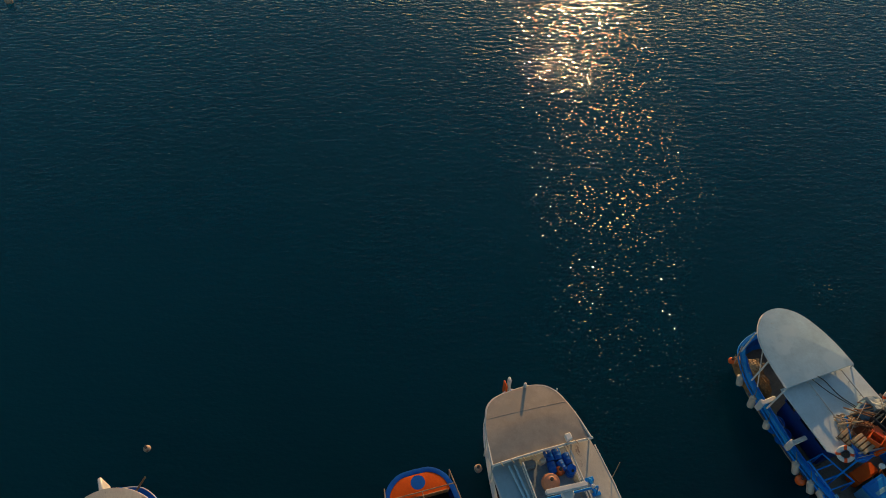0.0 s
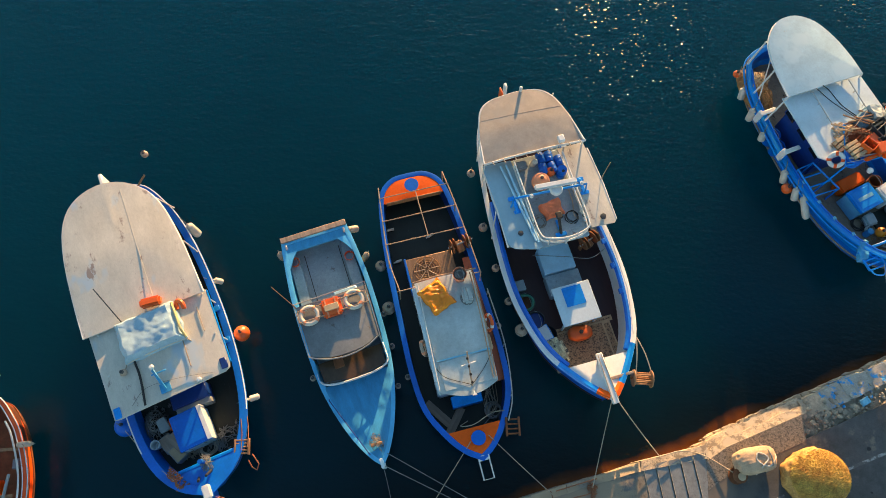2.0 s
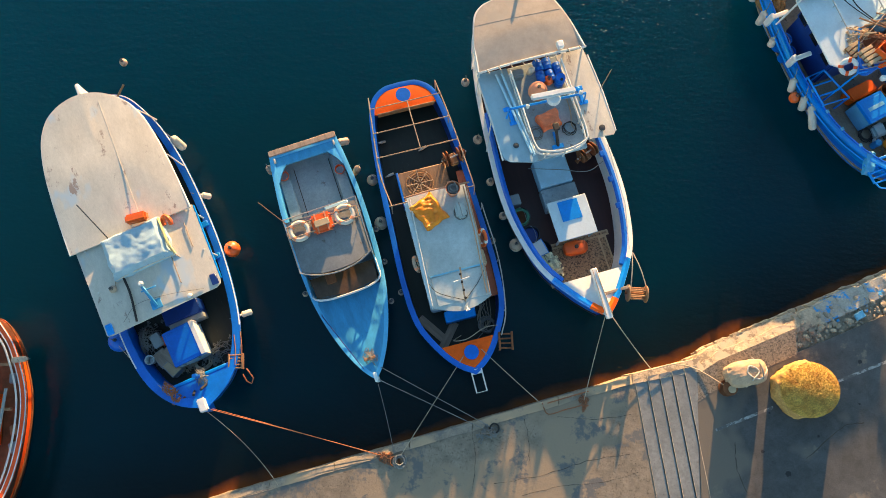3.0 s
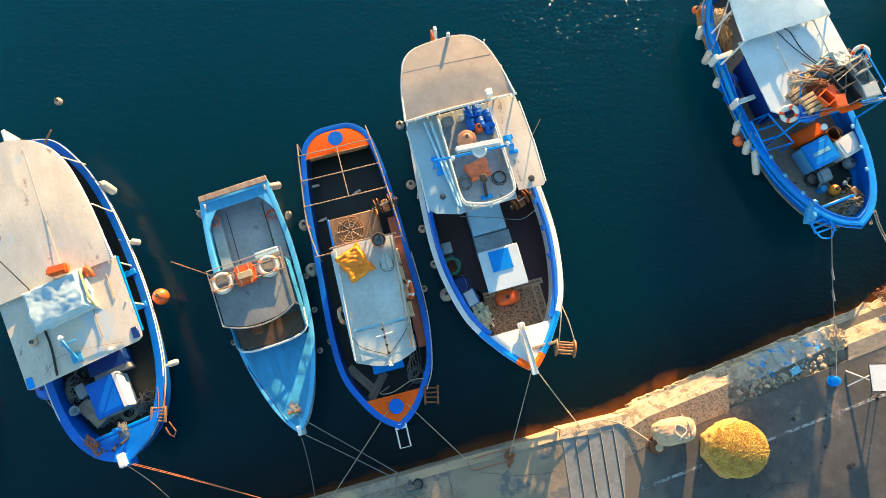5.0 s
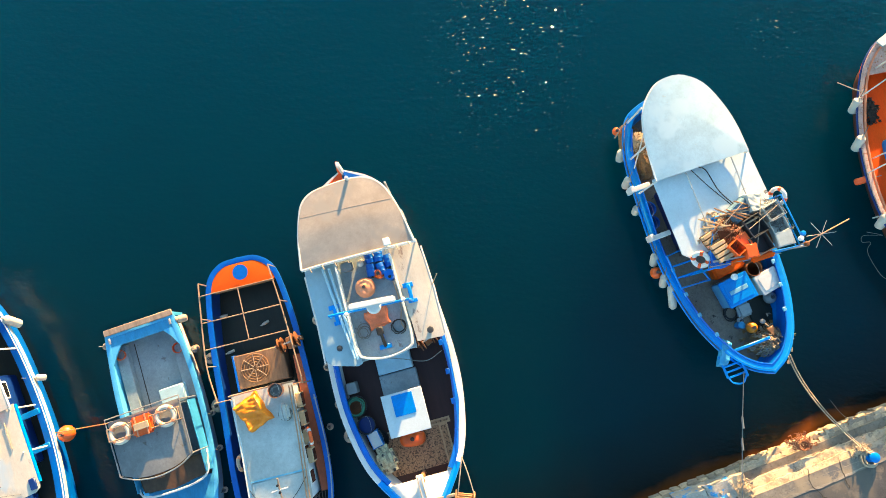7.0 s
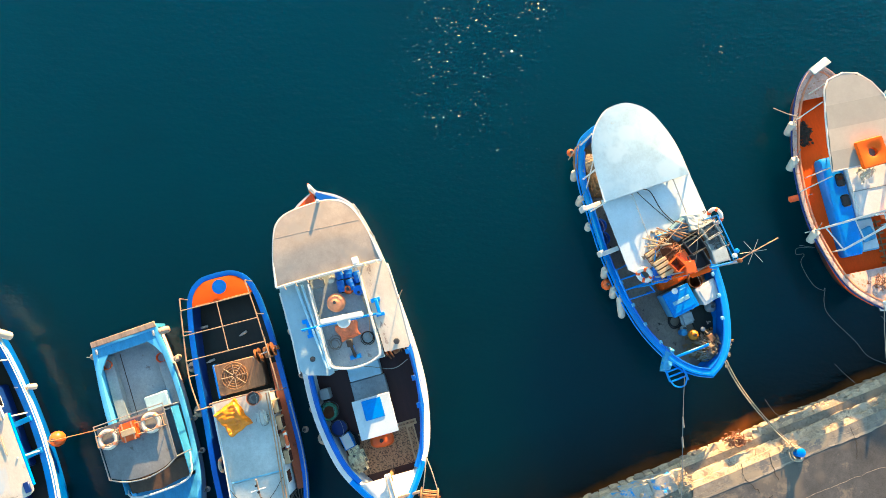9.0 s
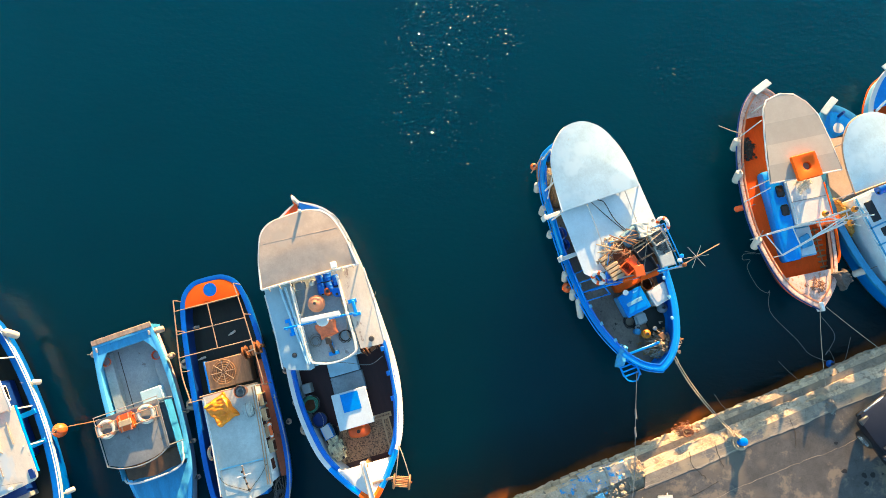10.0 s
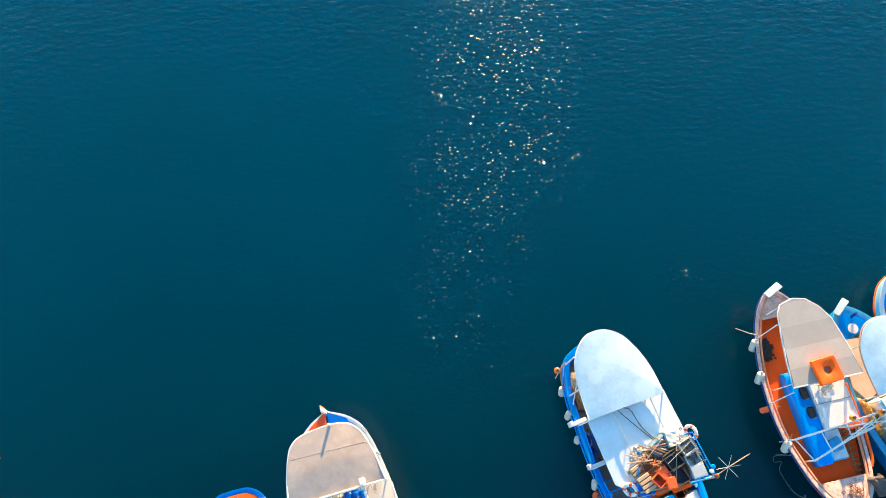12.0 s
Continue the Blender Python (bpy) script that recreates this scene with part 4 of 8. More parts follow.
def winch(m, s, label):
    """A net hauler: two flanged drums on a frame."""
    t = thing("net_hauler", label, "winch", m)
    for y in (-0.16, 0.16):
        part("drum", newlathe([(0, -0.05), (0.17, -0.05), (0.17, -0.03), (0.07, -0.02), (0.07, 0.02), (0.17, 0.03), (0.17, 0.05), (0, 0.05)], 16, pose(0, y * s, 0.28 * s, 90, 0, 0) @ Matrix.Scale(s, 4)), RUST, t)
    part("axle", newtube([(0, -0.3 * s, 0.28 * s), (0, 0.3 * s, 0.28 * s)], 0.025, 8), STEEL, t)
    for y in (-0.26, 0.26):
        part("leg", newbox(-0.05 * s, 0.05 * s, y * s - 0.02, y * s + 0.02, 0, 0.32 * s, 0.006), RUST, t)
    part("motor", newbox(-0.13 * s, 0.13 * s, -0.08 * s, 0.08 * s, 0.0, 0.16 * s, 0.02), WOOD, t)
    return t


def barrel(m, r, h, material, label):
    t = thing("barrel", label, "barrel", m, "plastic barrels")
    part("body", newlathe([(0, 0), (r * 0.92, 0), (r, 0.03), (r, h * 0.3), (r * 1.04, h * 0.33), (r, h * 0.36), (r, h * 0.64), (r * 1.04, h * 0.67), (r, h * 0.7), (r, h - 0.03), (r * 0.92, h), (0, h - 0.015)], 18), material, t)
    part("cap", newlathe([(0, h - 0.02), (0.04, h - 0.02), (0.04, h + 0.02), (0, h + 0.02)], 10, pose(r * 0.5, 0, 0)), BLACK, t)
    return t


def window_pane(parent, x0, x1, y0, y1, z0, z1, frame_mat=WHITE):
    f = part("window", newbox(x0, x1, y0, y1, z0, z1, 0.008), frame_mat, parent)
    dx, dy = x1 - x0, y1 - y0
    e = 0.012
    if dx < dy:
        bm = newbox(x0 - e, x1 + e, y0 + 0.05, y1 - 0.05, z0 + 0.05, z1 - 0.05, 0.004)
    else:
        bm = newbox(x0 + 0.05, x1 - 0.05, y0 - e, y1 + e, z0 + 0.05, z1 - 0.05, 0.004)
    part("pane", bm, GLASS_DARK, f)
    return f


def wheelhouse(b, u0, u1, w, z0, z1, material, name="wheelhouse", label="", nwin=2):
    body = part(name, newbox(u0, u1, -w, w, z0, z1, 0.04, seg=2), material, b.root, label)
    for s in (-1, 1):
        for k in range(nwin):
            a = u0 + (u1 - u0) * (k + 0.2) / nwin
            window_pane(body, a, a + (u1 - u0) * 0.6 / nwin, s * w - 0.012, s * w + 0.012, z0 + (z1 - z0) * 0.5, z0 + (z1 - z0) * 0.9)
    for k in (-1, 0, 1):
        window_pane(body, u1 - 0.012, u1 + 0.012, k * w * 0.62 - w * 0.26, k * w * 0.62 + w * 0.26, z0 + (z1 - z0) * 0.5, z0 + (z1 - z0) * 0.9)
    return body


def draped(m, a, b, h, material, label, name, category, seed=0, ragged=0.05, folds=1.0):
    bm = bmesh.new()
    n = 26
    grid = [[None] * (n + 1) for _ in range(n + 1)]
    for i in range(n + 1):
        for j in range(n + 1):
            x, y = (i / n - 0.5) * a, (j / n - 0.5) * b
            e = min(1, (0.5 - abs(i / n - 0.5)) * 9, (0.5 - abs(j / n - 0.5)) * 9)
            z = h * e ** 0.5 + folds * 0.03 * e * noise.noise(Vector((x * 2, y * 2, seed))) + folds * 0.022 * noise.noise(Vector((x * 2.5 + y * 5, y * 2, seed + 3))) + folds * 0.014 * noise.noise(Vector((x * 9, y * 8 - x * 6, seed + 8)))
            grid[i][j] = bm.verts.new((x * (1 + ragged * noise.noise(Vector((y * 4, seed, 1)))), y * (1 + ragged * noise.noise(Vector((x * 4, seed, 5)))), max(0.0, z)))
    for i in range(n):
        for j in range(n):
            bm.faces.new((grid[i][j], grid[i + 1][j], grid[i + 1][j + 1], grid[i][j + 1]))
    bm.faces.new([grid[i][0] for i in range(n + 1)] + [grid[n][j] for j in range(1, n + 1)] + [grid[i][n] for i in range(n - 1, -1, -1)] + [grid[0][j] for j in range(n - 1, 0, -1)])
    return solid(name, bm, material, label, category, m)


def P_(b, u, v, z):
    """A place in a boat's own frame, in the world."""
    return tuple(b.at(u, v, z).translation)


# ---- blue boat with a cream roof ----
A = Boat("fishing_boat", "blue wooden fishing boat with a weathered cream stern roof", (-8.0, 8.9), (-3.63, 0.03), -0.25,
         [(0.1, 0.0), (0.4, 0.7), (1.2, 1.15), (2.0, 1.4), (3.2, 1.58), (5.0, 1.68), (6.5, 1.65), (7.8, 1.5), (8.7, 1.2), (9.35, 0.7), (9.76, 0.0)], (1.12, 1.7, 1.4), 0.75)
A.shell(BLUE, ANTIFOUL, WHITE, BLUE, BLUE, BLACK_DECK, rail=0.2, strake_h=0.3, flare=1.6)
for s in (-1, 1):
    part("rail_stripe", newtube([(u, v, A.z(u) - 0.004) for u, v in inset(A.loop, 0.0) if s * v > 0.05 and u < 8.1], 0.022), WHITE, A.root)
A.fore_deck(8.9, BLUE, drop=0.06)
ROOF_A = [(4.68, 1.53), (3.2, 1.43), (2.2, 1.3), (1.55, 1.14), (1.05, 0.88), (0.62, 0.42), (0.42, -0.15), (0.48, -0.75), (0.78, -1.26), (1.32, -1.57), (2.2, -1.74), (3.4, -1.8), (4.68, -1.8)]
roof = part("roof", dome(bmesh.new(), spline(ROOF_A, 3), 2.2, 0.05, 0.09, 8, 0.012, (2.75, 0.035, 1.6)), ROOF_CREAM, A.root, "weathered cream roof panel")
part("edging", newtube([(u, v, 2.19) for u, v in spline(ROOF_A, 4)], 0.028), WHITE, roof)
part("ridge_seam", newtube([(u, 0.25, 2.197 + 0.088 + 0.035 * max(0, 1 - abs(u - 2.75) / 1.6)) for u in np.linspace(0.8, 4.6, 20)], 0.006, 6), ROOF_CREAM, roof)
part("cross_seam", newtube([(2.25, v, 2.197 + 0.09 * (1 - (abs(v + 0.12) / 1.67) ** 2) + 0.024) for v in np.linspace(-1.3, 0.25, 12)], 0.005, 6), ROOF_CREAM, roof)
front = part("front_roof", dome(bmesh.new(), [(4.6, -1.7), (7.06, -1.62), (7.1, -1.5), (7.0, 1.42), (6.93, 1.54), (6.8, 1.58), (4.6, 1.57)], 2.08, 0.05, 0.06, 4), ROOF_CREAM, A.root, "lower cream roof over the wheelhouse")
part("edge_strip", newbox(4.62, 6.78, 1.585, 1.61, 2.0, 2.1), BLUE_MID, front)
for u, v, mat in ((6.82, 1.42, BLUE_NAVY), (6.98, -1.5, BLUE_MID)):
    part("corner_bracket", newbox(u - 0.2, u + 0.1, v - 0.08, v + 0.1, 2.09, 2.15, 0.02), mat, front)
wheelhouse(A, 3.6, 6.2, 1.05, 0.5, 2.06, BLUE_NAVY, nwin=3)
for u in (1.4, 3.0, 4.7, 5.9):
    for s in (-1, 1):
        part("roof_post", newtube([(u, s * (1.3 if u < 2 else 1.52), A.z(u)), (u, s * (1.1 if u < 2 else 1.45), 2.15)], 0.025), TUBE_WHITE, A.root)
for u in (4.9, 5.9):
    part("bracket", newbox(u - 0.08, u + 0.08, 1.1, 1.6, 1.12, 1.2, 0.01), BLUE_MID, A.root)
part("stern_post", newbox(-0.16, 0.3, -0.34, -0.22, 1.2, 1.95, 0.03, m=pose(0, 0, 0)), WHITE, A.root)
part("tiller", newtube([(0.7, 0.3, 1.5), (0.4, 0.66, 1.6), (0.22, 0.88, 1.65)], 0.03), WOOD, A.root)
part("stem_post", newbox(9.52, 9.85, -0.07, 0.07, 1.2, 1.85, 0.02), BLUE, A.root)
part("samson_post", newtube([(8.9, 0.05, 1.5), (8.9, 0.05, 1.95)], 0.06, 10), BLUE, A.root)
part("cross_rail", newbox(8.84, 8.93, -0.95, 0.98, 1.42, 1.5, 0.015), BLUE_MID, A.root)
part("grab_rail", newtube([(5.5, 0.62, 2.12), (5.52, 0.62, 2.17), (6.5, 0.62, 2.17), (6.52, 0.62, 2.12)], 0.014), WOOD_GREY, A.root)
part("grab_rail", newtube([(5.0, 1.22, 2.12), (5.02, 1.22, 2.15), (5.7, 1.22, 2.15), (5.72, 1.22, 2.12)], 0.012), WOOD_GREY, A.root)

tarp = draped(A.at(5.2, -0.12, 2.1, 2), 1.2, 1.72, 0.34, TARP, "pale blue plastic tarpaulin tied over a box on a cream roof", "tarpaulin", "tarpaulin", 3, folds=1.5)
part("edge_strip", newtube(spline([(-0.5, 0.8, 0.2), (-0.1, 0.83, 0.3), (0.3, 0.82, 0.28), (0.56, 0.84, 0.12)], 5), 0.035), CLOTH_YELLOW, tarp, "yellow strip along the tarpaulin edge")
part("hem", newtube(spline([(0.57, -0.8, 0.1), (0.56, -0.3, 0.16), (0.57, 0.3, 0.15), (0.58, 0.82, 0.1)], 5), 0.022), FENDER, tarp)
for y in (-0.86, 0.86):
    for x in (-0.58, 0.58):
        part("tie_cord", newtube([(x * 0.96, y * 0.96, 0.06), (x * 1.22, y * 1.08, 0.02)], 0.012, 5), ROPE_PALE, tarp)
solid("life_raft", newbox(-0.12, 0.12, -0.28, 0.28, 0, 0.24, 0.05, seg=2), ORANGE_PLASTIC, "faded orange life float lying on a cream roof", "life float", A.at(4.47, 0.18, 2.26, -8))
solid("horseshoe_buoy", newtube(ring_points(0, 0, 0.0, 0.17, 14, 30, 230), 0.062, 8), ORANGE_PLASTIC, "orange horseshoe lifebuoy on a cream roof", "lifebuoy", A.at(4.86, 0.84, 2.26, 20, 50, 0))
solid("pole", newtube(spline([(0, 0, 0.03), (0.5, 0.03, 0.04), (1.25, -0.04, 0.04)], 4), 0.03), BLACK, "black pole lying on a cream roof", "pole", A.at(5.78, -0.72, 2.13))
t = thing("mast_bracket", "blue folding mast bracket on a cream roof", "mast", A.at(6.82, -0.16, 2.12))
part("foot", newbox(-0.16, 0.1, -0.14, 0.14, 0, 0.04, 0.01), BLUE_LIGHT, t)
part("arm", newbox(-0.62, 0.0, -0.035, 0.035, 0.02, 0.1, 0.01, m=pose(0, 0, 0, 0, 22, 12)), BLUE_LIGHT, t)
part("cross_arm", newbox(-0.45, -0.41, -0.2, 0.2, 0.2, 0.24, 0.01), BLUE_LIGHT, t)
part("lamp", newlathe([(0, 0.32), (0.06, 0.34), (0.07, 0.4), (0.04, 0.46), (0, 0.46)], 12, pose(-0.6, -0.1, -0.05)), WHITE, t)
part("antenna", newtube([(3.66, -1.02, 2.75), (4.64, -0.74, 2.2)], 0.016), DARK_BOX, A.root)
buoy(A.at(5.98, -1.05, 2.2), 0.1, BUOY, "small round float on a cream roof", 0)
rope("roof_line", [tuple(A.at(6.9, -1.1, 2.13).translation), tuple(A.at(6.6, -0.6, 2.16).translation), tuple(A.at(6.7, 0.3, 2.16).translation), tuple(A.at(6.9, 1.1, 2.13).translation)], 0.008, ROPE_GREY, "thin cord lying across a cream roof")
solid("lamp", newlathe([(0, 0), (0.05, 0), (0.07, 0.06), (0.05, 0.13), (0, 0.14)], 12), WHITE, "small white deck lamp on a roof edge", "lamp", A.at(6.95, 0.72, 2.13))

chest(A.at(7.9, -0.06, 0.77, 3), 0.95, 0.84, 0.72, WHITE_COOL, BLUE, "blue lidded white fish box on a boat's foredeck", front=WHITE)
crate(A.at(7.0, 0.1, 0.77, 0), 0.42, 1.0, 0.5, BLUE_NAVY, "navy blue fish crate on dark deck boards", lid=BLUE_NAVY)
crate(A.at(7.25, 0.12, 0.77, 0), 0.2, 0.95, 0.4, GREY_BOX, "grey fish crate on dark deck boards", lid=GREY_BOX)
solid("buoyancy_vest", pillow(0.2, 0.14, 0.16, 2.6, 0.15), ORANGE_PLASTIC, "crumpled orange vest on a foredeck", "vest", A.at(7.55, -0.55, 1.0, 30))
solid("grey_tray", newbox(-0.2, 0.2, -0.14, 0.14, 0, 0.1, 0.03), GREY_BOX, "grey plastic tray on a foredeck", "tray", A.at(7.45, -0.8, 1.1, 10))
tangle(A.at(7.35, -1.05, 0.77), 0.9, 0.6, 0.5, 0.016, 30, ROPE_GREY, "grey net and rope heaped inside a blue bulwark", seed=2)
crate(A.at(7.95, -0.85, 0.77, 20), 0.45, 0.34, 0.28, GREY_BOX, "worn grey crate on a foredeck", lid=WOOD_GREY)
crate(A.at(8.3, -0.68, 0.77, 24), 0.42, 0.32, 0.3, GREY_BOX, "worn grey crate on a foredeck", lid=CLOTH_TAN)
bucket(A.at(7.88, -1.14, 0.9), 0.12, 0.3, WHITE_COOL, "pale plastic bucket on a foredeck")
bucket(A.at(7.5, -0.62, 0.77), 0.15, 0.22, ORANGE_PLASTIC, "orange plastic basin on a foredeck")
tangle(A.at(8.35, 0.55, 0.77), 0.5, 0.8, 0.2, 0.02, 16, ROPE_GREY, "grey rope loose on dark boards", seed=71)
tangle(A.at(8.2, -0.4, 0.8), 0.6, 0.6, 0.35, 0.014, 16, ROPE_PALE, "tan line heaped among crates", seed=72)
solid("loose_board", newbox(-0.3, 0.3, -0.14, 0.14, 0, 0.03, 0.006), WOOD_GREY, "grey weathered board on a foredeck", "board", A.at(8.05, -0.6, 1.1, 30))
coil(A.at(8.4, 0.1, 0.77), 0.26, 0.018, 5, ROPE_PALE, "coiled pale rope at the foredeck", seed=4)
tangle(A.at(8.95, 0.1, 1.56), 0.3, 0.25, 0.1, 0.012, 10, ROPE_GREY, "rope made fast round a wooden post", seed=5)
tangle(A.at(9.05, -0.72, 1.58, 20), 0.6, 0.2, 0.1, 0.02, 9, ROPE_RED, "orange red line bundled on a blue bow", seed=6)
part("stem_head", newbox(9.5, 9.86, -0.11, 0.11, 1.852, 1.98, 0.03, seg=2), WHITE, A.root, "white block on the stem")
part("bitt", newtube([(9.2, -0.2, 1.5), (9.35, -0.12, 1.95)], 0.035, 8), BLACK, A.root)
part("bitt", newtube([(9.15, 0.16, 1.5), (9.3, 0.1, 1.95)], 0.035, 8), BLACK, A.root)
fender(A.at(2.2, 1.58, 0.98, 0, 14, -25), 0.54, 0.13)
fender(A.at(4.0, 1.76, 0.85, 0, 40, -20), 0.28, 0.09)
buoy(A.at(5.76, 1.88, 0.75), 0.235, ORANGE_PLASTIC, "bright orange ball buoy at a blue boat's side", 0.3)
fender(A.at(7.7, 1.66, 0.95, 0, 65), 0.3, 0.085)
ladder_roller(A.at(8.92, 1.06, 1.5, -20), 0.42, 0.36, WOOD, "wooden rope roller frame on a blue bow", 5)
part("roller_hook", newtube([(9.2, 1.25, 1.5), (9.5, 1.32, 1.45), (9.62, 1.22, 1.42), (9.5, 1.12, 1.42), (9.3, 1.1, 1.45)], 0.018), ROPE_RED, A.root)
for v in (1.02, 1.2):
    rope("ladder_line", [P_(A, 8.2, v + 0.22, 1.42), P_(A, 8.6, v + 0.14, 1.5), P_(A, 9.0, v, 1.56)], 0.018, ROPE_RED, "orange line along a blue rail")
buoy(A.at(6.9, -1.95, 0.55), 0.31, BLUE, "blue plastic buoy at a boat's side", 0.3)
rope("deck_line", [tuple(A.at(7.2, -1.75, 1.25).translation), tuple(A.at(8.2, -1.3, 1.38).translation), tuple(A.at(9.2, -0.7, 1.62).translation)], 0.012, ROPE_PALE, "pale line stretched along a blue rail")
buoy(pose(-8.26, 10.46, 0.08), 0.12, BUOY, "small cream mooring buoy floating on the water", 0)

# ---- small pale blue cabin boat ----
B = Boat("cabin_boat", "small light blue open cabin boat with a grey hardtop", (-2.22, 7.62), (0.45, 0.84), 0.0,
         [(0.0, 1.0), (0.6, 1.07), (1.75, 1.16), (3.0, 1.16), (4.3, 1.08), (5.25, 0.9), (6.17, 0.6), (6.82, 0.27), (7.16, 0.0)], (0.85, 1.28, 0.88), 0.35)
B.shell(WHITE_COOL, ANTIFOUL, SKY_BLUE, SKY_BLUE, SKY_BLUE, FLY_GREY, rail=0.12, planks=0.5)
B.fore_deck(4.62, BLUE_LIGHT, drop=0.0, rail=0.1, label="light blue foredeck with scuffed paint")
part("transom", newbox(-0.06, 0.06, -1.0, 1.0, 0.1, 0.86, 0.01), BLUE_LIGHT, B.root)
part("transom_board", newbox(-0.13, 0.05, -1.02, 1.02, 0.87, 0.93, 0.015), WOOD_GREY, B.root, "weathered timber board across the transom")
part("stern_bench", newbox(0.05, 0.4, -0.98, 0.98, 0.78, 0.86, 0.02), BLUE_LIGHT, B.root)
for s in (-1, 1):
    part("side_bench", newbox(0.4, 2.5, s * 0.98, s * 0.66, 0.35, 0.62, 0.02), FLY_GREY, B.root)
    part("cleat", newbox(0.14, 0.3, s * 0.9 - 0.03, s * 0.9 + 0.03, 0.9, 0.95, 0.01), STEEL, B.root)
hard = part("hardtop", dome(bmesh.new(), spline([(2.45, -1.0), (3.9, -0.96)], 3)[:-1] + spline([(3.9, -0.96), (4.08, -0.5), (4.13, 0.0), (4.08, 0.5), (3.9, 0.94)], 3)[:-1] + [(3.9, 0.94), (2.42, 0.98)], 1.92, 0.05, 0.08, 4), TOP_GREY, B.root, "blue grey painted hardtop")
for v in (-0.5, 0.58):
    part("floor_seam", newbox(0.42, 2.5, v - 0.012, v + 0.012, 0.352, 0.362), DARK_BOX, B.root)
for s in (-1, 1):
    part("corner_knee", prism(bmesh.new(), [(0.38, s * 0.95), (0.38, s * 0.62), (0.5, s * 0.72), (0.66, s * 0.84), (0.9, s * 0.97)][::s], 0.8, 0.865), SKY_BLUE, B.root)
part("top_rail", newtube([(2.36, -1.04, 1.98)] + spline([(3.92, -1.0, 1.98), (4.12, -0.55, 2.0), (4.2, 0, 2.01), (4.12, 0.55, 2.0), (3.92, 0.98, 1.98)], 4) + [(2.34, 1.02, 1.98)], 0.02, 6, True), STEEL, B.root)
for u, v in ((2.45, -1.0), (2.45, 1.0), (3.9, -0.97), (3.9, 0.97)):
    part("post", newtube([(u, v, 0.85), (u, v, 1.95)], 0.022), STEEL, B.root)
for u in (2.64, 2.96):
    part("rack_bar", newtube([(u, -0.98, 2.12), (u, 0.96, 2.12)], 0.018), TUBE_TAN, B.root)
for v in (-0.98, 0.96):
    part("rack_foot", newtube([(2.64, v, 1.98), (2.64, v, 2.12), (2.96, v, 2.12), (2.96, v, 1.98)], 0.016), TUBE_TAN, B.root)
screen = part("windscreen_frame", newtube(spline([(3.95, -0.98, 1.0), (4.6, -0.9, 1.3), (4.74, 0, 1.34), (4.6, 0.9, 1.3), (3.95, 0.98, 1.0)], 5), 0.03), WHITE, B.root)
for s in (-1, 1):
    part("side_screen", newbox(2.5, 4.5, s * 0.97 - 0.012, s * 0.97 + 0.012, 0.85, 1.4, 0.005), BLUE_LIGHT, B.root, "light blue side screen under the hardtop")
# unseen panel added under the hardtop to keep low sun off the foredeck
part("bulkhead", newbox(2.5, 2.56, -0.97, 0.97, 0.35, 1.9, 0.01), GREY_DECK, B.root)
part("windscreen", prism(bmesh.new(), [(4.0, -0.92), (4.55, -0.87), (4.68, 0), (4.55, 0.87), (4.0, 0.92)], 1.2, 1.22), SMOKE, screen, "smoked brown screen")
part("dash", newbox(4.25, 4.6, -0.8, 0.8, 0.9, 1.1, 0.03), DARK_BOX, B.root)
part("console", newbox(3.9, 4.3, -0.5, -0.2, 0.35, 1.24, 0.03), RUST, B.root)
part("stem", newbox(6.98, 7.24, -0.05, 0.05, 0.7, 1.34, 0.015), WHITE_COOL, B.root)
part("bow_bitts", newbox(6.55, 6.63, -0.16, 0.16, 1.23, 1.34, 0.015), WOOD, B.root)
part("bow_rail", newtube([(5.0, -0.9, 1.06), (5.05, -0.9, 1.1), (6.8, -0.24, 1.3)], 0.015), BLUE_NAVY, B.root)
part("antenna", newtube([(2.46, -0.99, 1.95), (2.38, -1.2, 3.95)], 0.014), WOOD, B.root, "slim whip antenna")
part("helm_bench", newbox(1.98, 2.45, 0.05, 0.75, 0.35, 0.88, 0.03), CASING, B.root, "pale blue bench behind the cabin")
life_ring(B.at(2.82, -0.68, 2.07), 0.235, 0.065)
life_ring(B.at(2.77, 0.6, 2.07), 0.235, 0.065)
t = thing("life_float", "orange buoyant life float strapped to a roof rack", "life float", B.at(2.8, -0.04, 2.0))
part("block", newbox(-0.26, 0.26, -0.28, 0.28, 0, 0.16, 0.05, seg=2), ORANGE_PLASTIC, t)
for y in (-0.14, 0.14):
    part("strap", newbox(-0.27, 0.27, y - 0.02, y + 0.02, 0.155, 0.17), ORANGE_PALE, t)
part("handle", newbox(-0.08, 0.1, -0.2, 0.2, 0.16, 0.2, 0.01), CLOTH_TAN, t)
bucket(B.at(0.66, -0.8, 0.45), 0.14, 0.3, ORANGE_PLASTIC, "orange bucket in the corner of a cockpit")
bucket(B.at(0.98, 0.82, 0.45), 0.14, 0.26, RED_HULL, "red bucket in the corner of a cockpit")
tangle(B.at(6.6, 0.0, 1.27), 0.34, 0.22, 0.1, 0.011, 8, ROPE_GREY, "grey line made fast at a pale blue bow", seed=8)
fender(B.at(0.28, -1.14, 0.55), 0.4, 0.11, BUOY, "cream fender at a pale blue boat's side")
fender(B.at(0.22, 1.17, 0.75, 0, 70), 0.36, 0.11, BUOY, "cream fender at a pale blue boat's side", 0.15)
fender(B.at(1.15, 1.27, 0.6, 0, -12, 8), 0.62, 0.1, WOOD_GREY, "long brown fender at a pale blue boat's side")
for u, v in ((3.05, 1.26), (4.05, 1.2), (5.2, 1.02), (4.2, -1.22)):
    buoy(B.at(u, v, 0.62), 0.085, BUOY, "small cream float at a pale blue boat's side", 0.25)


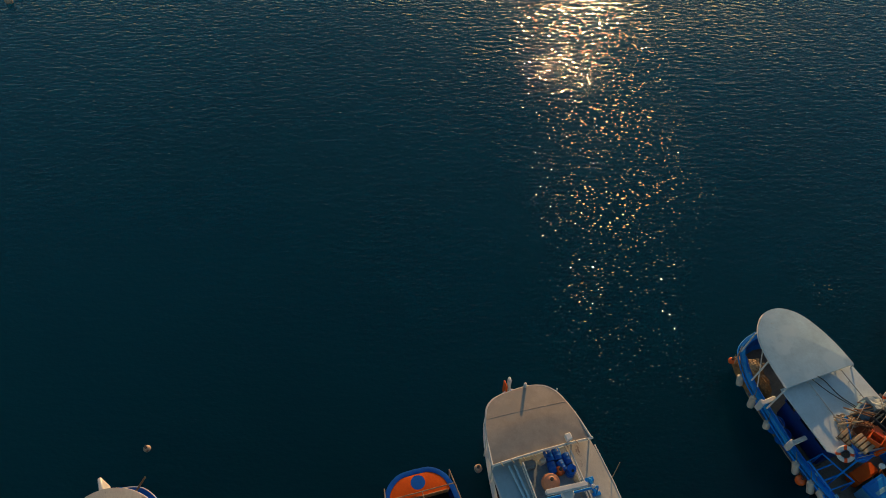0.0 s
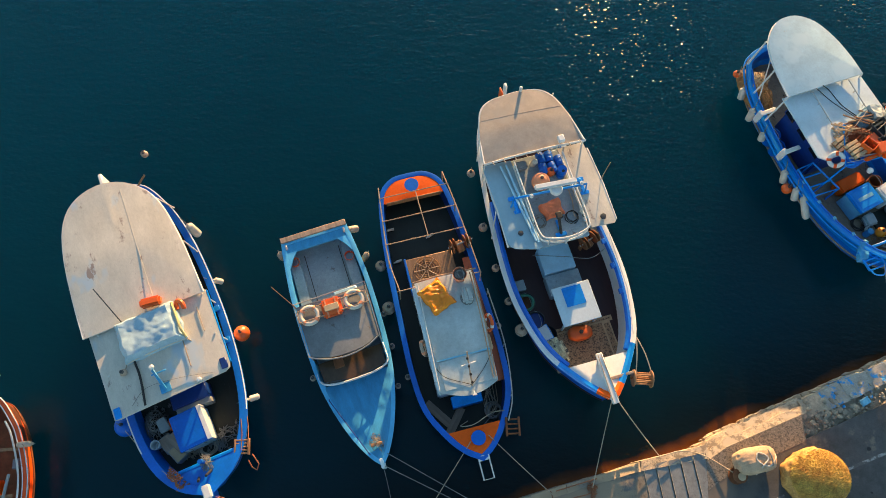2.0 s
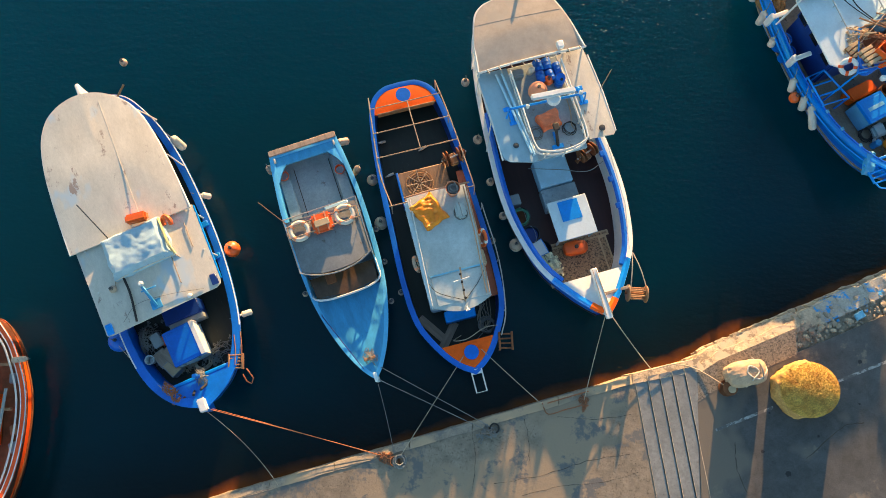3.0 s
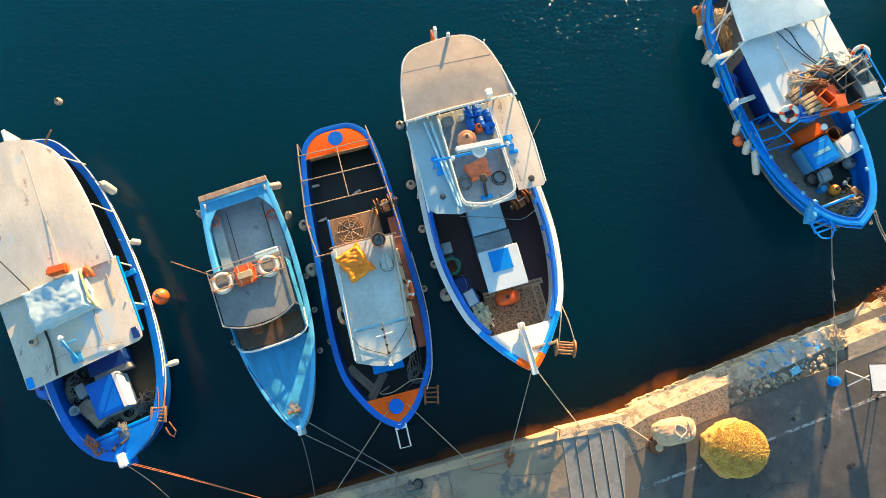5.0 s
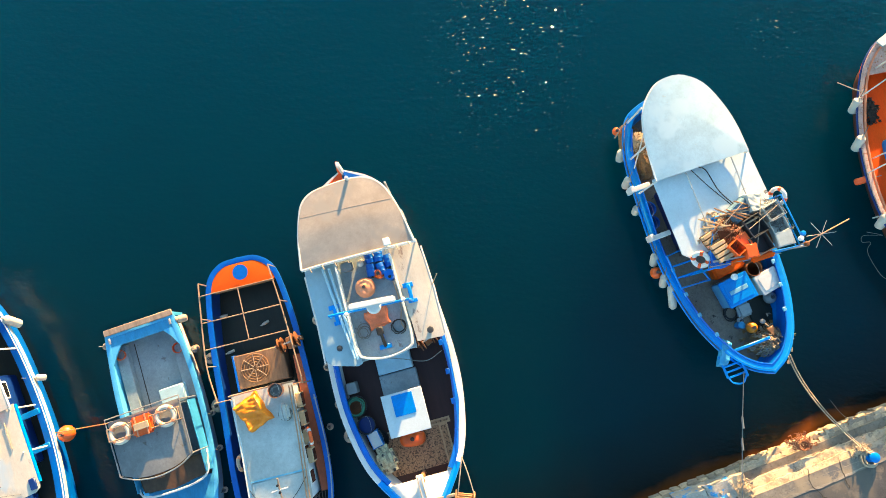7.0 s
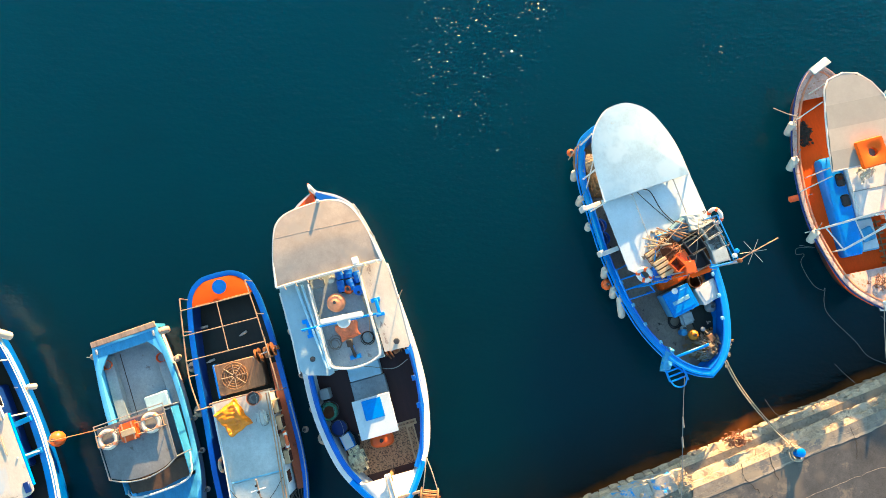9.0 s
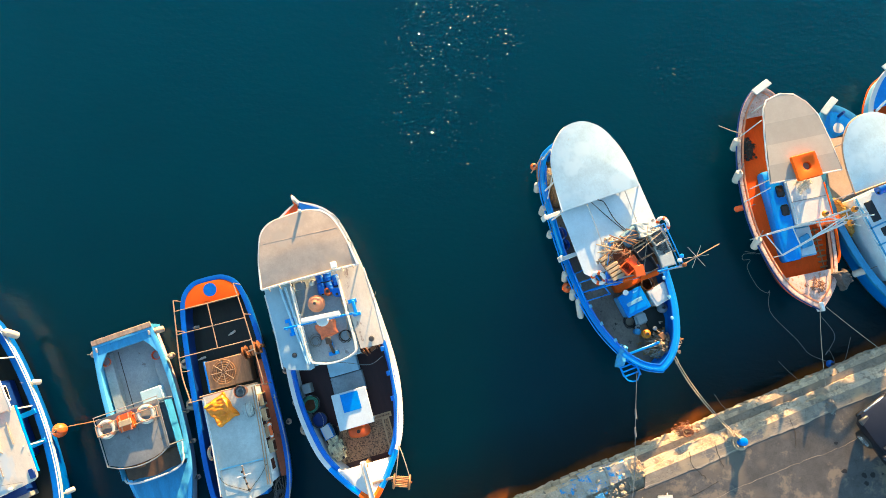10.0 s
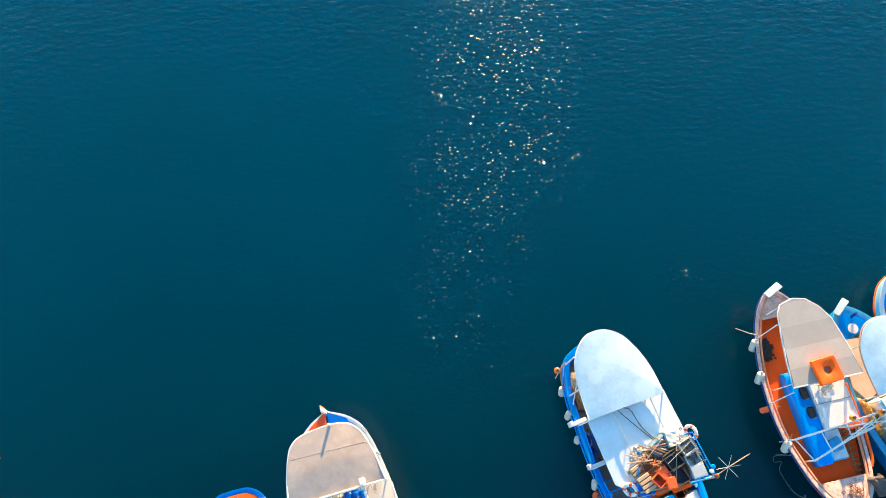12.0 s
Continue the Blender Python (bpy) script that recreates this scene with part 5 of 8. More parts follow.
# ---- blue open boat with orange end decks ----
C = Boat("open_boat", "dark blue open fishing boat with orange end decks", (0.63, 9.72), (3.2, 1.18), -0.12,
         [(0.05, 0.0), (0.12, 0.55), (0.55, 0.98), (1.5, 1.17), (2.7, 1.27), (4.4, 1.33), (6.0, 1.36), (7.2, 1.24), (8.07, 0.82), (8.57, 0.42), (8.86, 0.0)], (0.98, 1.4, 1.1), 0.4)
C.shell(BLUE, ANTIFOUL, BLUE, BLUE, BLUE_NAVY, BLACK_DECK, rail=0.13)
C.fore_deck(7.97, ORANGE, drop=0.01, rail=0.2, label="orange painted bow deck")
C.fore_deck(0.0, ORANGE, drop=0.01, rail=0.2, name="stern_deck", label="orange painted stern deck", u1=0.86)
part("bow_disc", newlathe([(0, 0), (0.19, 0), (0.2, 0.012), (0, 0.016)], 24, pose(8.28, 0.02, 1.385)), BLUE, C.root, "blue painted disc on an orange deck")
part("stern_disc", newlathe([(0, 0), (0.21, 0), (0.22, 0.012), (0, 0.016)], 24, pose(0.48, 0.03, 1.165)), BLUE, C.root, "blue painted disc on an orange deck")
part("stern_coaming", newbox(0.86, 0.9, -0.85, 0.88, 0.9, 1.1, 0.01), WOOD, C.root)
part("stem_frame", newtube([(8.78, -0.12, 1.36), (9.36, -0.12, 1.36), (9.36, 0.16, 1.36), (8.78, 0.16, 1.36)], 0.022), TUBE_WHITE, C.root, "white pipe bow step")
part("step_plate", newbox(8.74, 8.88, -0.14, 0.18, 1.36, 1.39, 0.008), WHITE, C.root)
cab = part("cabin", newbox(3.85, 6.9, -0.75, 0.9, 0.4, 1.78, 0.04, seg=2), WHITE_COOL, C.root)
for k in range(4):
    wb = part("window_box", newbox(4.15 + 0.5 * k, 4.55 + 0.5 * k, 0.9, 1.06, 1.1, 1.5, 0.02), CLOTH_TAN, cab, "cream window box on the cabin side")
    part("pane", newbox(4.2 + 0.5 * k, 4.5 + 0.5 * k, 1.055, 1.07, 1.15, 1.45, 0.004), GLASS_DARK, wb)
for s, v in ((-1, -0.75), (1, 0.9)):
    for k in range(4):
        window_pane(cab, 4.2 + 0.66 * k, 4.62 + 0.66 * k, v - 0.012, v + 0.012, 1.15, 1.62)
top = part("cabin_top", dome(bmesh.new(), [(3.78, -0.66), (6.2, -0.6), (6.95, -0.7)] + spline([(6.95, -0.7), (7.15, -0.2), (7.2, 0.12), (7.15, 0.5), (6.98, 0.9)], 3)[1:] + [(6.2, 0.94), (3.8, 1.0)], 1.86, 0.06, 0.05, 4), GREY_PALE, C.root, "pale blue grey cabin roof with worn paint")
part("front_seam", newbox(6.1, 6.14, -0.58, 0.92, 1.87, 1.93), BLUE_PALE, top)
part("front_top", newbox(6.16, 6.95, -0.55, 0.87, 1.88, 1.912, 0.01), GREY_PALE, top)
for v0, v1 in ((-0.68, -0.6), (0.96, 0.99), (0.88, 0.91)):
    part("grab_rail", newtube([(3.9, v1 + 0.02, 1.97), (5.2, (v0 + v1) / 2, 1.97), (6.9, v0 - 0.02 if v0 < 0 else 0.86 + (v0 - 0.96), 1.95)], 0.018), TUBE_WHITE if v0 < 0 else TUBE_TAN, top)
part("back_rail", newtube([(3.82, -0.72, 1.95), (3.8, 0.0, 2.0), (3.82, 1.12, 1.95)], 0.025), TUBE_TAN, top)
mast = part("mast", newtube([(6.98, 0.18, 1.9), (6.55, 0.2, 2.15), (6.12, 0.24, 2.3)], 0.025), TUBE_TAN, C.root)
for k in range(4):
    part("insulator", newlathe([(0, 0), (0.035, 0), (0.035, 0.05), (0, 0.06)], 8, pose(6.9 - 0.2 * k, 0.2, 1.96 + 0.1 * k)), BLACK, mast)
part("cross_tree", newtube([(6.45, 0.0, 2.2), (6.42, 0.42, 2.2)], 0.018), WHITE, mast)
part("horn", newlathe([(0.02, 0), (0.03, 0.06), (0.07, 0.12), (0, 0.12)], 10, pose(7.12, 0.18, 1.95, 0, 90, 0)), WHITE, mast)
for v in (-0.9, 1.2):
    part("mast_wire", newtube(spline([(6.95, 0.18, 1.93), (6.6, v * 0.5, 1.93), (6.3, v * 0.72, 1.93)], 5), 0.008), BLACK, mast)
# tube frame over the open well
for s, line in (("l", [(0.62, -1.0, 1.75), (1.6, -1.1, 1.75), (2.9, -1.2, 1.75), (3.9, -1.1, 1.75)]), ("r", [(0.55, 0.98, 1.75), (1.6, 1.1, 1.75), (2.9, 1.2, 1.75), (3.92, 1.26, 1.75)])):
    part("frame_rail", newtube(spline(line, 4), 0.02), TUBE_TAN, C.root)
    for p in line:
        part("frame_post", newtube([p, (p[0], p[1] * 1.02, C.z(p[0]) - 0.02)], 0.018), TUBE_TAN, C.root)
for u, a, c in ((0.98, -1.05, 1.05), (1.72, -1.1, 1.1), (2.45, -1.17, 1.17), (3.9, -1.18, 1.25)):
    part("frame_bar", newtube([(u, a, 1.77), (u, c, 1.77)], 0.016), TUBE_TAN, C.root)
part("frame_spine", newtube([(0.98, 0.05, 1.77), (2.45, 0.08, 1.77)], 0.016), TUBE_TAN, C.root)
part("hatch", newbox(2.75, 3.7, -0.72, 0.72, 0.4, 0.95, 0.03), DARK_WOOD, C.root)
part("hatch_trim", newbox(2.72, 3.75, -0.76, -0.7, 0.4, 0.96, 0.01), BLUE, C.root)
part("bow_bench", newbox(7.0, 7.32, -0.42, 0.45, 0.5, 0.95, 0.02), BLUE_MID, C.root)
part("side_rail", newtube(spline([(4.3, 1.38, 1.3), (6.0, 1.42, 1.32), (7.4, 1.22, 1.36), (8.05, 0.92, 1.42)], 5), 0.018), STEEL, C.root)
for u, v in ((4.4, 1.36), (6.0, 1.4), (7.4, 1.2)):
    part("stanchion", newtube([(u, v, C.z(u)), (u, v, 1.32)], 0.016), STEEL, C.root)
part("side_plank", newbox(3.1, 6.9, 0.95, 1.23, 0.92, 0.96, 0.01), surface("red brown deck paint", (0.42, 0.1, 0.04), 0.5, vary=0.25, wear=(0.2, 0.06, 0.03), wear_at=0.6), C.root, "rust brown side deck plank")

t = thing("fish_trap", "round woven cane fish trap lid on a grey hatch", "fish trap", C.at(3.2, -0.15, 0.96))
for k in range(5):
    part("hoop", newtube(ring_points(0, 0, 0.02, 0.09 + 0.075 * k, 26), 0.013, 5, True), WOOD, t)
for k in range(8):
    a = radians(45 * k)
    part("spoke", newtube([(0.05 * math.cos(a), 0.05 * math.sin(a), 0.035), (0.4 * math.cos(a), 0.4 * math.sin(a), 0.035)], 0.014, 5), WOOD_GREY, t)
winch(C.at(2.75, 0.98, 0.9, 10), 1.3, "rusty net hauler at the side of an open boat")
draped(C.at(4.36, -0.15, 1.89, 24), 0.86, 0.72, 0.18, YELLOW, "yellow oilskin jacket thrown on a cabin roof", "oilskin_jacket", "jacket", 12, 0.16, 4.0)
bucket(C.at(3.95, 0.62, 1.88), 0.19, 0.36, ORANGE_PALE, "faded orange tub full of line on a cabin roof", ROPE_GREY, "tub")
t = thing("canister", "grey translucent plastic canister on a cabin roof", "canister", C.at(4.55, 0.68, 1.9))
part("body", newbox(-0.22, 0.22, -0.14, 0.14, 0, 0.22, 0.06, seg=2), GREY_PALE, t)
part("handle", newtube([(-0.2, 0, 0.22), (-0.1, 0, 0.3), (0.1, 0, 0.3), (0.2, 0, 0.22)], 0.016), GREY_BOX, t)
coil(C.at(3.95, 0.62, 2.12), 0.14, 0.014, 5, ROPE_GREY, "grey line coiled in a tub", seed=13)
coil(C.at(4.6, 0.66, 1.89), 0.18, 0.01, 3, ROPE_GREY, "thin grey cable coiled on a cabin roof", seed=12)
life_ring(C.at(5.35, 1.1, 1.6, 0, 70), 0.22, 0.05, ORANGE_PLASTIC, "orange lifebuoy hung on a cabin side", WHITE)
life_ring(C.at(5.6, -0.82, 1.5, 0, -70), 0.2, 0.05, BUOY, "cream lifebuoy hung on a cabin side")
coil(C.at(7.6, 0.7, 0.42), 0.24, 0.02, 5, ROPE_GREY, "grey rope coiled on dark boards", seed=14)
rope("deck_hose", [tuple(C.at(6.2, 0.95, 0.45).translation), tuple(C.at(7.0, 0.7, 0.45).translation), tuple(C.at(7.5, 0.85, 0.45).translation), tuple(C.at(7.95, 0.3, 0.45).translation)], 0.022, ROPE_GREY, "grey hose lying on dark boards")
for u, v, tn in ((7.3, -0.85, 35), (7.65, -0.45, -40)):
    solid("loose_board", newbox(-0.45, 0.45, -0.12, 0.12, 0, 0.03, 0.006), WOOD_GREY, "grey weathered board on the bottom of a boat", "board", C.at(u, v, 0.43, tn))
for u, v, tn in ((1.5, -0.8, 0), (2.55, -0.8, 10), (2.8, -0.55, 60), (1.95, 0.35, 20)):
    solid("plastic_bottle", newlathe([(0, 0), (0.04, 0), (0.045, 0.16), (0.02, 0.24), (0.02, 0.27), (0, 0.27)], 10), FENDER, "empty plastic bottle lying in a boat", "bottle", C.at(u, v, 0.46, tn, 90))
for k in range(4):
    rope("slack_line", [P_(C, 6.3 + 0.1 * k, 1.05 - 0.05 * k, 0.47), P_(C, 6.9, 0.95 - 0.09 * k, 0.5), P_(C, 7.45 + 0.05 * k, 0.85 - 0.06 * k, 0.47), P_(C, 7.68 - 0.06 * k, 0.55, 0.5), P_(C, 7.3 - 0.08 * k, 0.5 + 0.05 * k, 0.48), P_(C, 7.0, 0.8 - 0.07 * k, 0.52)], 0.014, ROPE_PALE, "pale slack line looped on dark boards")
rope("slack_line", [P_(C, 7.72, -0.1, 0.6), P_(C, 7.85, -0.35, 1.1), P_(C, 7.9, 0.0, 1.2), P_(C, 7.72, 0.55, 1.15), P_(C, 7.75, 0.9, 1.3)], 0.018, ROPE_PALE, "pale line drooping before an orange bow deck")
ladder_roller(C.at(8.22, 1.0, 1.33, -12), 0.5, 0.34, RUST, "rusty boarding ladder hung on a bow", 4)
for u, v, r in ((2.62, -1.46, 0.17), (3.97, -1.52, 0.2), (6.1, -1.44, 0.09)):
    buoy(C.at(u, v, 0.55), r, BUOY)
buoy(C.at(5.3, 1.48, 0.6), 0.1, BUOY)

# ---- white boat with blue rails and a tan awning ----
D = Boat("fishing_boat", "white and blue fishing boat with tan stern awning and flybridge", (3.4, 12.2), (6.46, 2.85), 0.05,
         [(0.0, 0.0), (0.4, 0.72), (1.04, 1.16), (2.5, 1.47), (4.4, 1.66), (5.9, 1.73), (7.0, 1.63), (8.15, 1.33), (9.05, 0.77), (9.6, 0.3), (9.86, 0.0)], (1.3, 1.85, 1.6), 0.6)
D.shell(WHITE, ANTIFOUL, WHITE, WHITE, BLUE, MAROON, rail=0.12, flare=1.9)
part("inner_rail", (lambda bm: ([tube(bm, [(u, v, D.z(u) - 0.03) for u, v in inset(D.loop, 0.19) if 3.2 < u < 8.75 and s * v > 0], 0.085, 6) for s in (1, -1)], bm)[1])(bmesh.new()), BLUE, D.root, "broad blue inner rail")
part("bow_band", (lambda bm: ([tube(bm, [(u, v, D.z(u) - 0.03) for u, v in inset(D.loop, 0.06) if 8.45 < u < 9.55 and s * v > 0], 0.1, 6) for s in (1, -1)], bm)[1])(bmesh.new()), BLUE_MID, D.root, "blue band round the bow")
D.fore_deck(8.68, WHITE, drop=0.02, rail=0.1, label="white bow deck")
for s in (1, -1):
    part("bow_patch", newtube([(u, v, D.z(u) - 0.03) for u, v in inset(D.loop, 0.06) if 9.4 < u and s * v > 0.02], 0.105, 6), ORANGE, D.root, "orange painted bow corner")
part("bowsprit", newbox(8.55, 9.95, -0.09, 0.09, 1.78, 1.9, 0.02), WHITE, D.root)
part("samson_post", newlathe([(0, 0.6), (0.07, 0.6), (0.07, 1.74), (0.1, 1.76), (0.1, 1.83), (0, 1.86)], 14, pose(8.72, 0.02, 0)), WOOD, D.root)
part("bow_beam", newbox(9.24, 9.32, 0.12, 0.78, 1.72, 1.79, 0.01, m=pose(0, 0, 0)), WOOD_GREY, D.root)
part("stern_deck", prism(bmesh.new(), [(0.05, 0), (0.45, -0.65), (1.0, -1.05), (1.0, 1.05), (0.45, 0.65)], 1.42, 1.5), BLUE_MID, D.root)
part("stern_post", newbox(-0.06, 0.1, -0.045, 0.045, 1.2, 2.3, 0.02), WHITE, D.root)
for s, mat in ((-1, RED_HULL), (1, BLUE)):
    part("stern_panel", prism(bmesh.new(), [(0.02, s * 0.02), (0.75, s * 0.06), (0.75, s * 0.8), (0.4, s * 0.62)][::s], D.z(0.3) + 0.01, D.z(0.3) + 0.05), mat, D.root)
part("stern_knee", newbox(-0.2, 0.1, -0.1, -0.05, 1.2, 1.9, 0.02), ORANGE_PLASTIC, D.root)
AW = [(2.66, -1.53), (1.9, -1.42), (1.3, -1.26), (0.95, -1.1), (0.74, -0.8), (0.66, -0.3), (0.64, 0.3), (0.74, 0.74), (0.95, 1.0), (1.25, 1.17), (1.9, 1.36), (2.68, 1.5)]
aw = part("awning", dome(bmesh.new(), spline(AW, 3), 2.76, 0.04, 0.05, 9, 0.0, (1.75, 0.045, 1.1)), ROOF_TAN, D.root, "tan canvas awning on a white tube frame")
part("awning_frame", newtube([(u, v, 2.775) for u, v in spline(AW, 4)], 0.034), TUBE_WHITE, aw)
part("awning_beam", newtube(spline([(2.67, -1.53, 2.75), (2.67, -0.5, 2.82), (2.68, 0.6, 2.82), (2.69, 1.55, 2.75)], 4), 0.035), TUBE_WHITE, aw)
part("awning_seam", newtube([(1.38 + 0.05 * v, v, 2.757 + 0.05 * (1 - (abs(v) / 1.55) ** 2) + 0.045 * (1 - abs(0.37 - 0.05 * v) / 1.1)) for v in np.linspace(-1.24, 1.18, 15)], 0.009, 6), ROOF_TAN, aw)
part("staff", newlathe([(0, 2.76), (0.05, 2.76), (0.05, 2.98), (0, 3.0)], 8, pose(0.63, 0.22, 0)), TUBE_WHITE, aw)
for k in range(9):
    v = -1.3 + 0.33 * k
    part("lacing", newtube([(2.66, v, 2.83), (2.8, v + 0.04, 2.84)], 0.015, 5), ROPE_PALE, aw)
for u, v in ((0.95, -1.1), (0.95, 1.15), (2.65, -1.5), (2.65, 1.5), (1.8, -1.4), (1.8, 1.38)):
    part("awning_post", newtube([(u, v, D.z(u) - 0.1), (u, v, 2.75)], 0.025), TUBE_WHITE, D.root)
house = wheelhouse(D, 2.9, 4.6, 1.2, 0.6, 2.2, WHITE_COOL, nwin=3)
lft = part("roof_wing", dome(bmesh.new(), [(2.56, -1.52), (3.6, -1.57), (5.1, -1.52), (5.24, -1.38), (5.42, -0.75), (5.38, -0.62), (2.58, -0.68)], 2.42, 0.05, 0.04, 3), WING_BLUE, D.root, "pale blue painted roof wing")
rgt = part("roof_wing", dome(bmesh.new(), [(2.58, 0.76), (4.0, 0.86), (5.2, 0.9), (5.24, 1.58), (5.15, 1.66), (4.0, 1.7), (2.58, 1.55)], 2.42, 0.05, 0.04, 3), ROOF_CREAM, D.root, "cream painted roof wing")
for w, y in ((lft, -1.55), (rgt, 1.62)):
    part("edge_trim", newtube([(2.8, y, 2.43), (4.0, y + (0.03 if y < 0 else 0.06), 2.43), (5.15, -1.56 if y < 0 else 1.66, 2.43)], 0.025), TUBE_WHITE, w)
part("flybridge_floor", newbox(2.5, 5.34, -0.68, 0.84, 2.12, 2.22, 0.02), FLY_GREY, D.root, "grey flybridge floor")
for z in (2.45, 2.72):
    part("flybridge_rail", newtube(spline([(2.8, -0.66, z), (4.2, -0.66, z), (5.05, -0.64, z), (5.28, -0.45, z), (5.4, 0.1, z), (5.3, 0.66, z), (5.05, 0.8, z), (4.2, 0.8, z), (2.85, 0.78, z)], 4), 0.028), TUBE_WHITE, D.root)
for u, v in ((2.85, -0.66), (3.7, -0.66), (4.6, -0.66), (5.3, -0.4), (5.4, 0.1), (5.3, 0.6), (4.6, 0.8), (3.7, 0.8)):
    part("rail_post", newtube([(u, v, 2.2), (u, v, 2.72)], 0.022), TUBE_WHITE, D.root)
for p, q in (((2.73, -1.03), (5.2, -0.76)), ((2.75, -0.87), (5.25, -0.7))):
    part("spare_pole", newtube([(*p, 2.52), (*q, 2.52)], 0.038), CASING, D.root)
arch = part("radar_bar", newtube([(4.03, -1.12, 2.5), (4.02, -1.08, 3.05), (4.13, 1.0, 3.05), (4.15, 1.06, 2.5)], 0.033), BLUE_MID, D.root)
part("radar_base", newlathe([(0, 3.05), (0.17, 3.05), (0.19, 3.12), (0.15, 3.2), (0, 3.22)], 16, pose(4.09, 0.1, 0)), WHITE, arch)
part("radar_antenna", newbox(-0.085, 0.085, -0.6, 0.6, 3.22, 3.33, 0.035, seg=2, m=pose(4.0, 0.09, 0, 0, 0, -4)), WHITE, arch, "white open array radar")
part("lamp", newlathe([(0, 0), (0.05, 0), (0.06, 0.06), (0.03, 0.12), (0, 0.12)], 10, pose(4.1, -0.62, 3.07)), WHITE, arch)
part("lamp", newlathe([(0, 0), (0.05, 0), (0.06, 0.06), (0.03, 0.12), (0, 0.12)], 10, pose(4.1, 0.86, 3.07)), WHITE, arch)
for u, v in ((4.0, -0.98), (3.94, 1.04)):
    part("bracket", newbox(u - 0.24, u + 0.24, v - 0.05, v + 0.05, 2.45, 2.52, 0.02), BLUE_MID, arch)
    part("bracket_plate", newbox(u - 0.28, u - 0.16, v - 0.15, v + 0.12, 2.45, 2.5, 0.01), BLUE_MID, arch)
    part("bracket_plate", newbox(u + 0.16, u + 0.26, v - 0.1, v + 0.14, 2.45, 2.5, 0.01), BLUE_MID, arch)
part("antenna", newtube([(3.9, 1.62, 2.35), (3.7, 1.85, 3.1)], 0.012), TUBE_TAN, D.root)
part("floodlight", newbox(2.45, 2.65, 0.72, 0.9, 2.85, 3.02, 0.02), WHITE, D.root)
part("light_post", newtube([(2.62, 0.8, 2.66), (2.58, 0.8, 2.86)], 0.02), STEEL, D.root)
part("vent", newlathe([(0.05, 2.34), (0.05, 2.46), (0.09, 2.5), (0.07, 2.56), (0, 2.57)], 12, pose(5.0, 1.3, 0)), DARK_BOX, D.root)
part("vent", newlathe([(0.05, 2.34), (0.05, 2.44), (0.08, 2.48), (0, 2.52)], 12, pose(4.85, -1.1, 0)), DARK_BOX, D.root)
part("stay", newtube([(4.4, -1.72, 1.32), (3.9, -1.5, 2.3)], 0.02), TUBE_WHITE, D.root)
part("scupper_rail", newtube([(5.2, 1.65, 1.5), (7.0, 1.53, 1.58), (8.3, 1.16, 1.74)], 0.018), TUBE_WHITE, D.root)
for k in range(4):
    part("rail_chock", newbox(5.3 + 0.8 * k, 5.45 + 0.8 * k, 1.38 - 0.02 * k * k, 1.5 - 0.02 * k * k, 1.3 + 0.05 * k, 1.4 + 0.05 * k, 0.01), BLUE, D.root)

for u, v, tn in ((2.56, 0.2, 4), (2.58, 0.47, -5), (2.78, 0.69, 3), (2.92, 0.19, -3), (2.95, 0.44, 6)):
    barrel(D.at(u, v, 2.352, tn, 0, 90), 0.125, 0.33, BLUE, "blue plastic barrel on a flybridge")
barrel(D.at(3.33, 0.64, 2.222), 0.14, 0.4, BLUE, "blue plastic barrel standing on a flybridge")
fender(D.at(2.82, -0.04, 2.36, 10, 0, 12), 0.5, 0.09, FENDER, "white fender standing on a flybridge", 0.05)
solid("cushion", newbox(-0.12, 0.12, -0.13, 0.2, 0, 0.26, 0.04, seg=2), GREY_BOX, "grey bench cushion on a flybridge", "cushion", D.at(2.82, -0.45, 2.223))
buoy(D.at(3.5, -0.06, 2.49), 0.27, ORANGE_PALE, "large faded orange ball buoy on a flybridge", 0)
buoy(D.at(3.22, 0.36, 2.36), 0.14, ORANGE_PLASTIC, "orange ball buoy on a flybridge", 0)
draped(D.at(4.33, 0.03, 2.23, 8), 0.5, 0.6, 0.26, RED_CANVAS, "faded orange canvas bag on a flybridge", "canvas_bag", "bag", 21, 0.2, 1.6)
t = thing("helm_seat", "blue post helm seat on a grey flybridge", "seat", D.at(4.75, 0.05, 2.23))
part("base", newbox(-0.08, 0.4, -0.03, 0.03, 0.0, 0.05, 0.01), BLUE_MID, t)
part("foot", newbox(0.3, 0.42, -0.16, 0.16, 0.0, 0.05, 0.01), BLUE_MID, t)
part("post", newtube([(0.34, 0, 0.04), (-0.1, 0, 0.46)], 0.045), BLACK, t)
part("saddle", newbox(-0.16, 0.06, -0.09, 0.09, 0.42, 0.5, 0.03), BLACK, t)
coil(D.at(4.6, -0.42, 2.23), 0.17, 0.01, 4, ROPE_GREY, "thin cable coiled on a flybridge", seed=15)
coil(D.at(4.7, 0.52, 2.23), 0.2, 0.012, 3, BLACK, "black hose coiled on a flybridge", seed=16)
rope("flybridge_line", [tuple(D.at(u, v, 2.27).translation) for u, v in ((3.5, 0.66), (3.9, 0.7), (4.3, 0.68), (4.6, 0.6), (4.8, 0.66))], 0.02, ROPE_PALE, "pale rope lying along a flybridge rail")
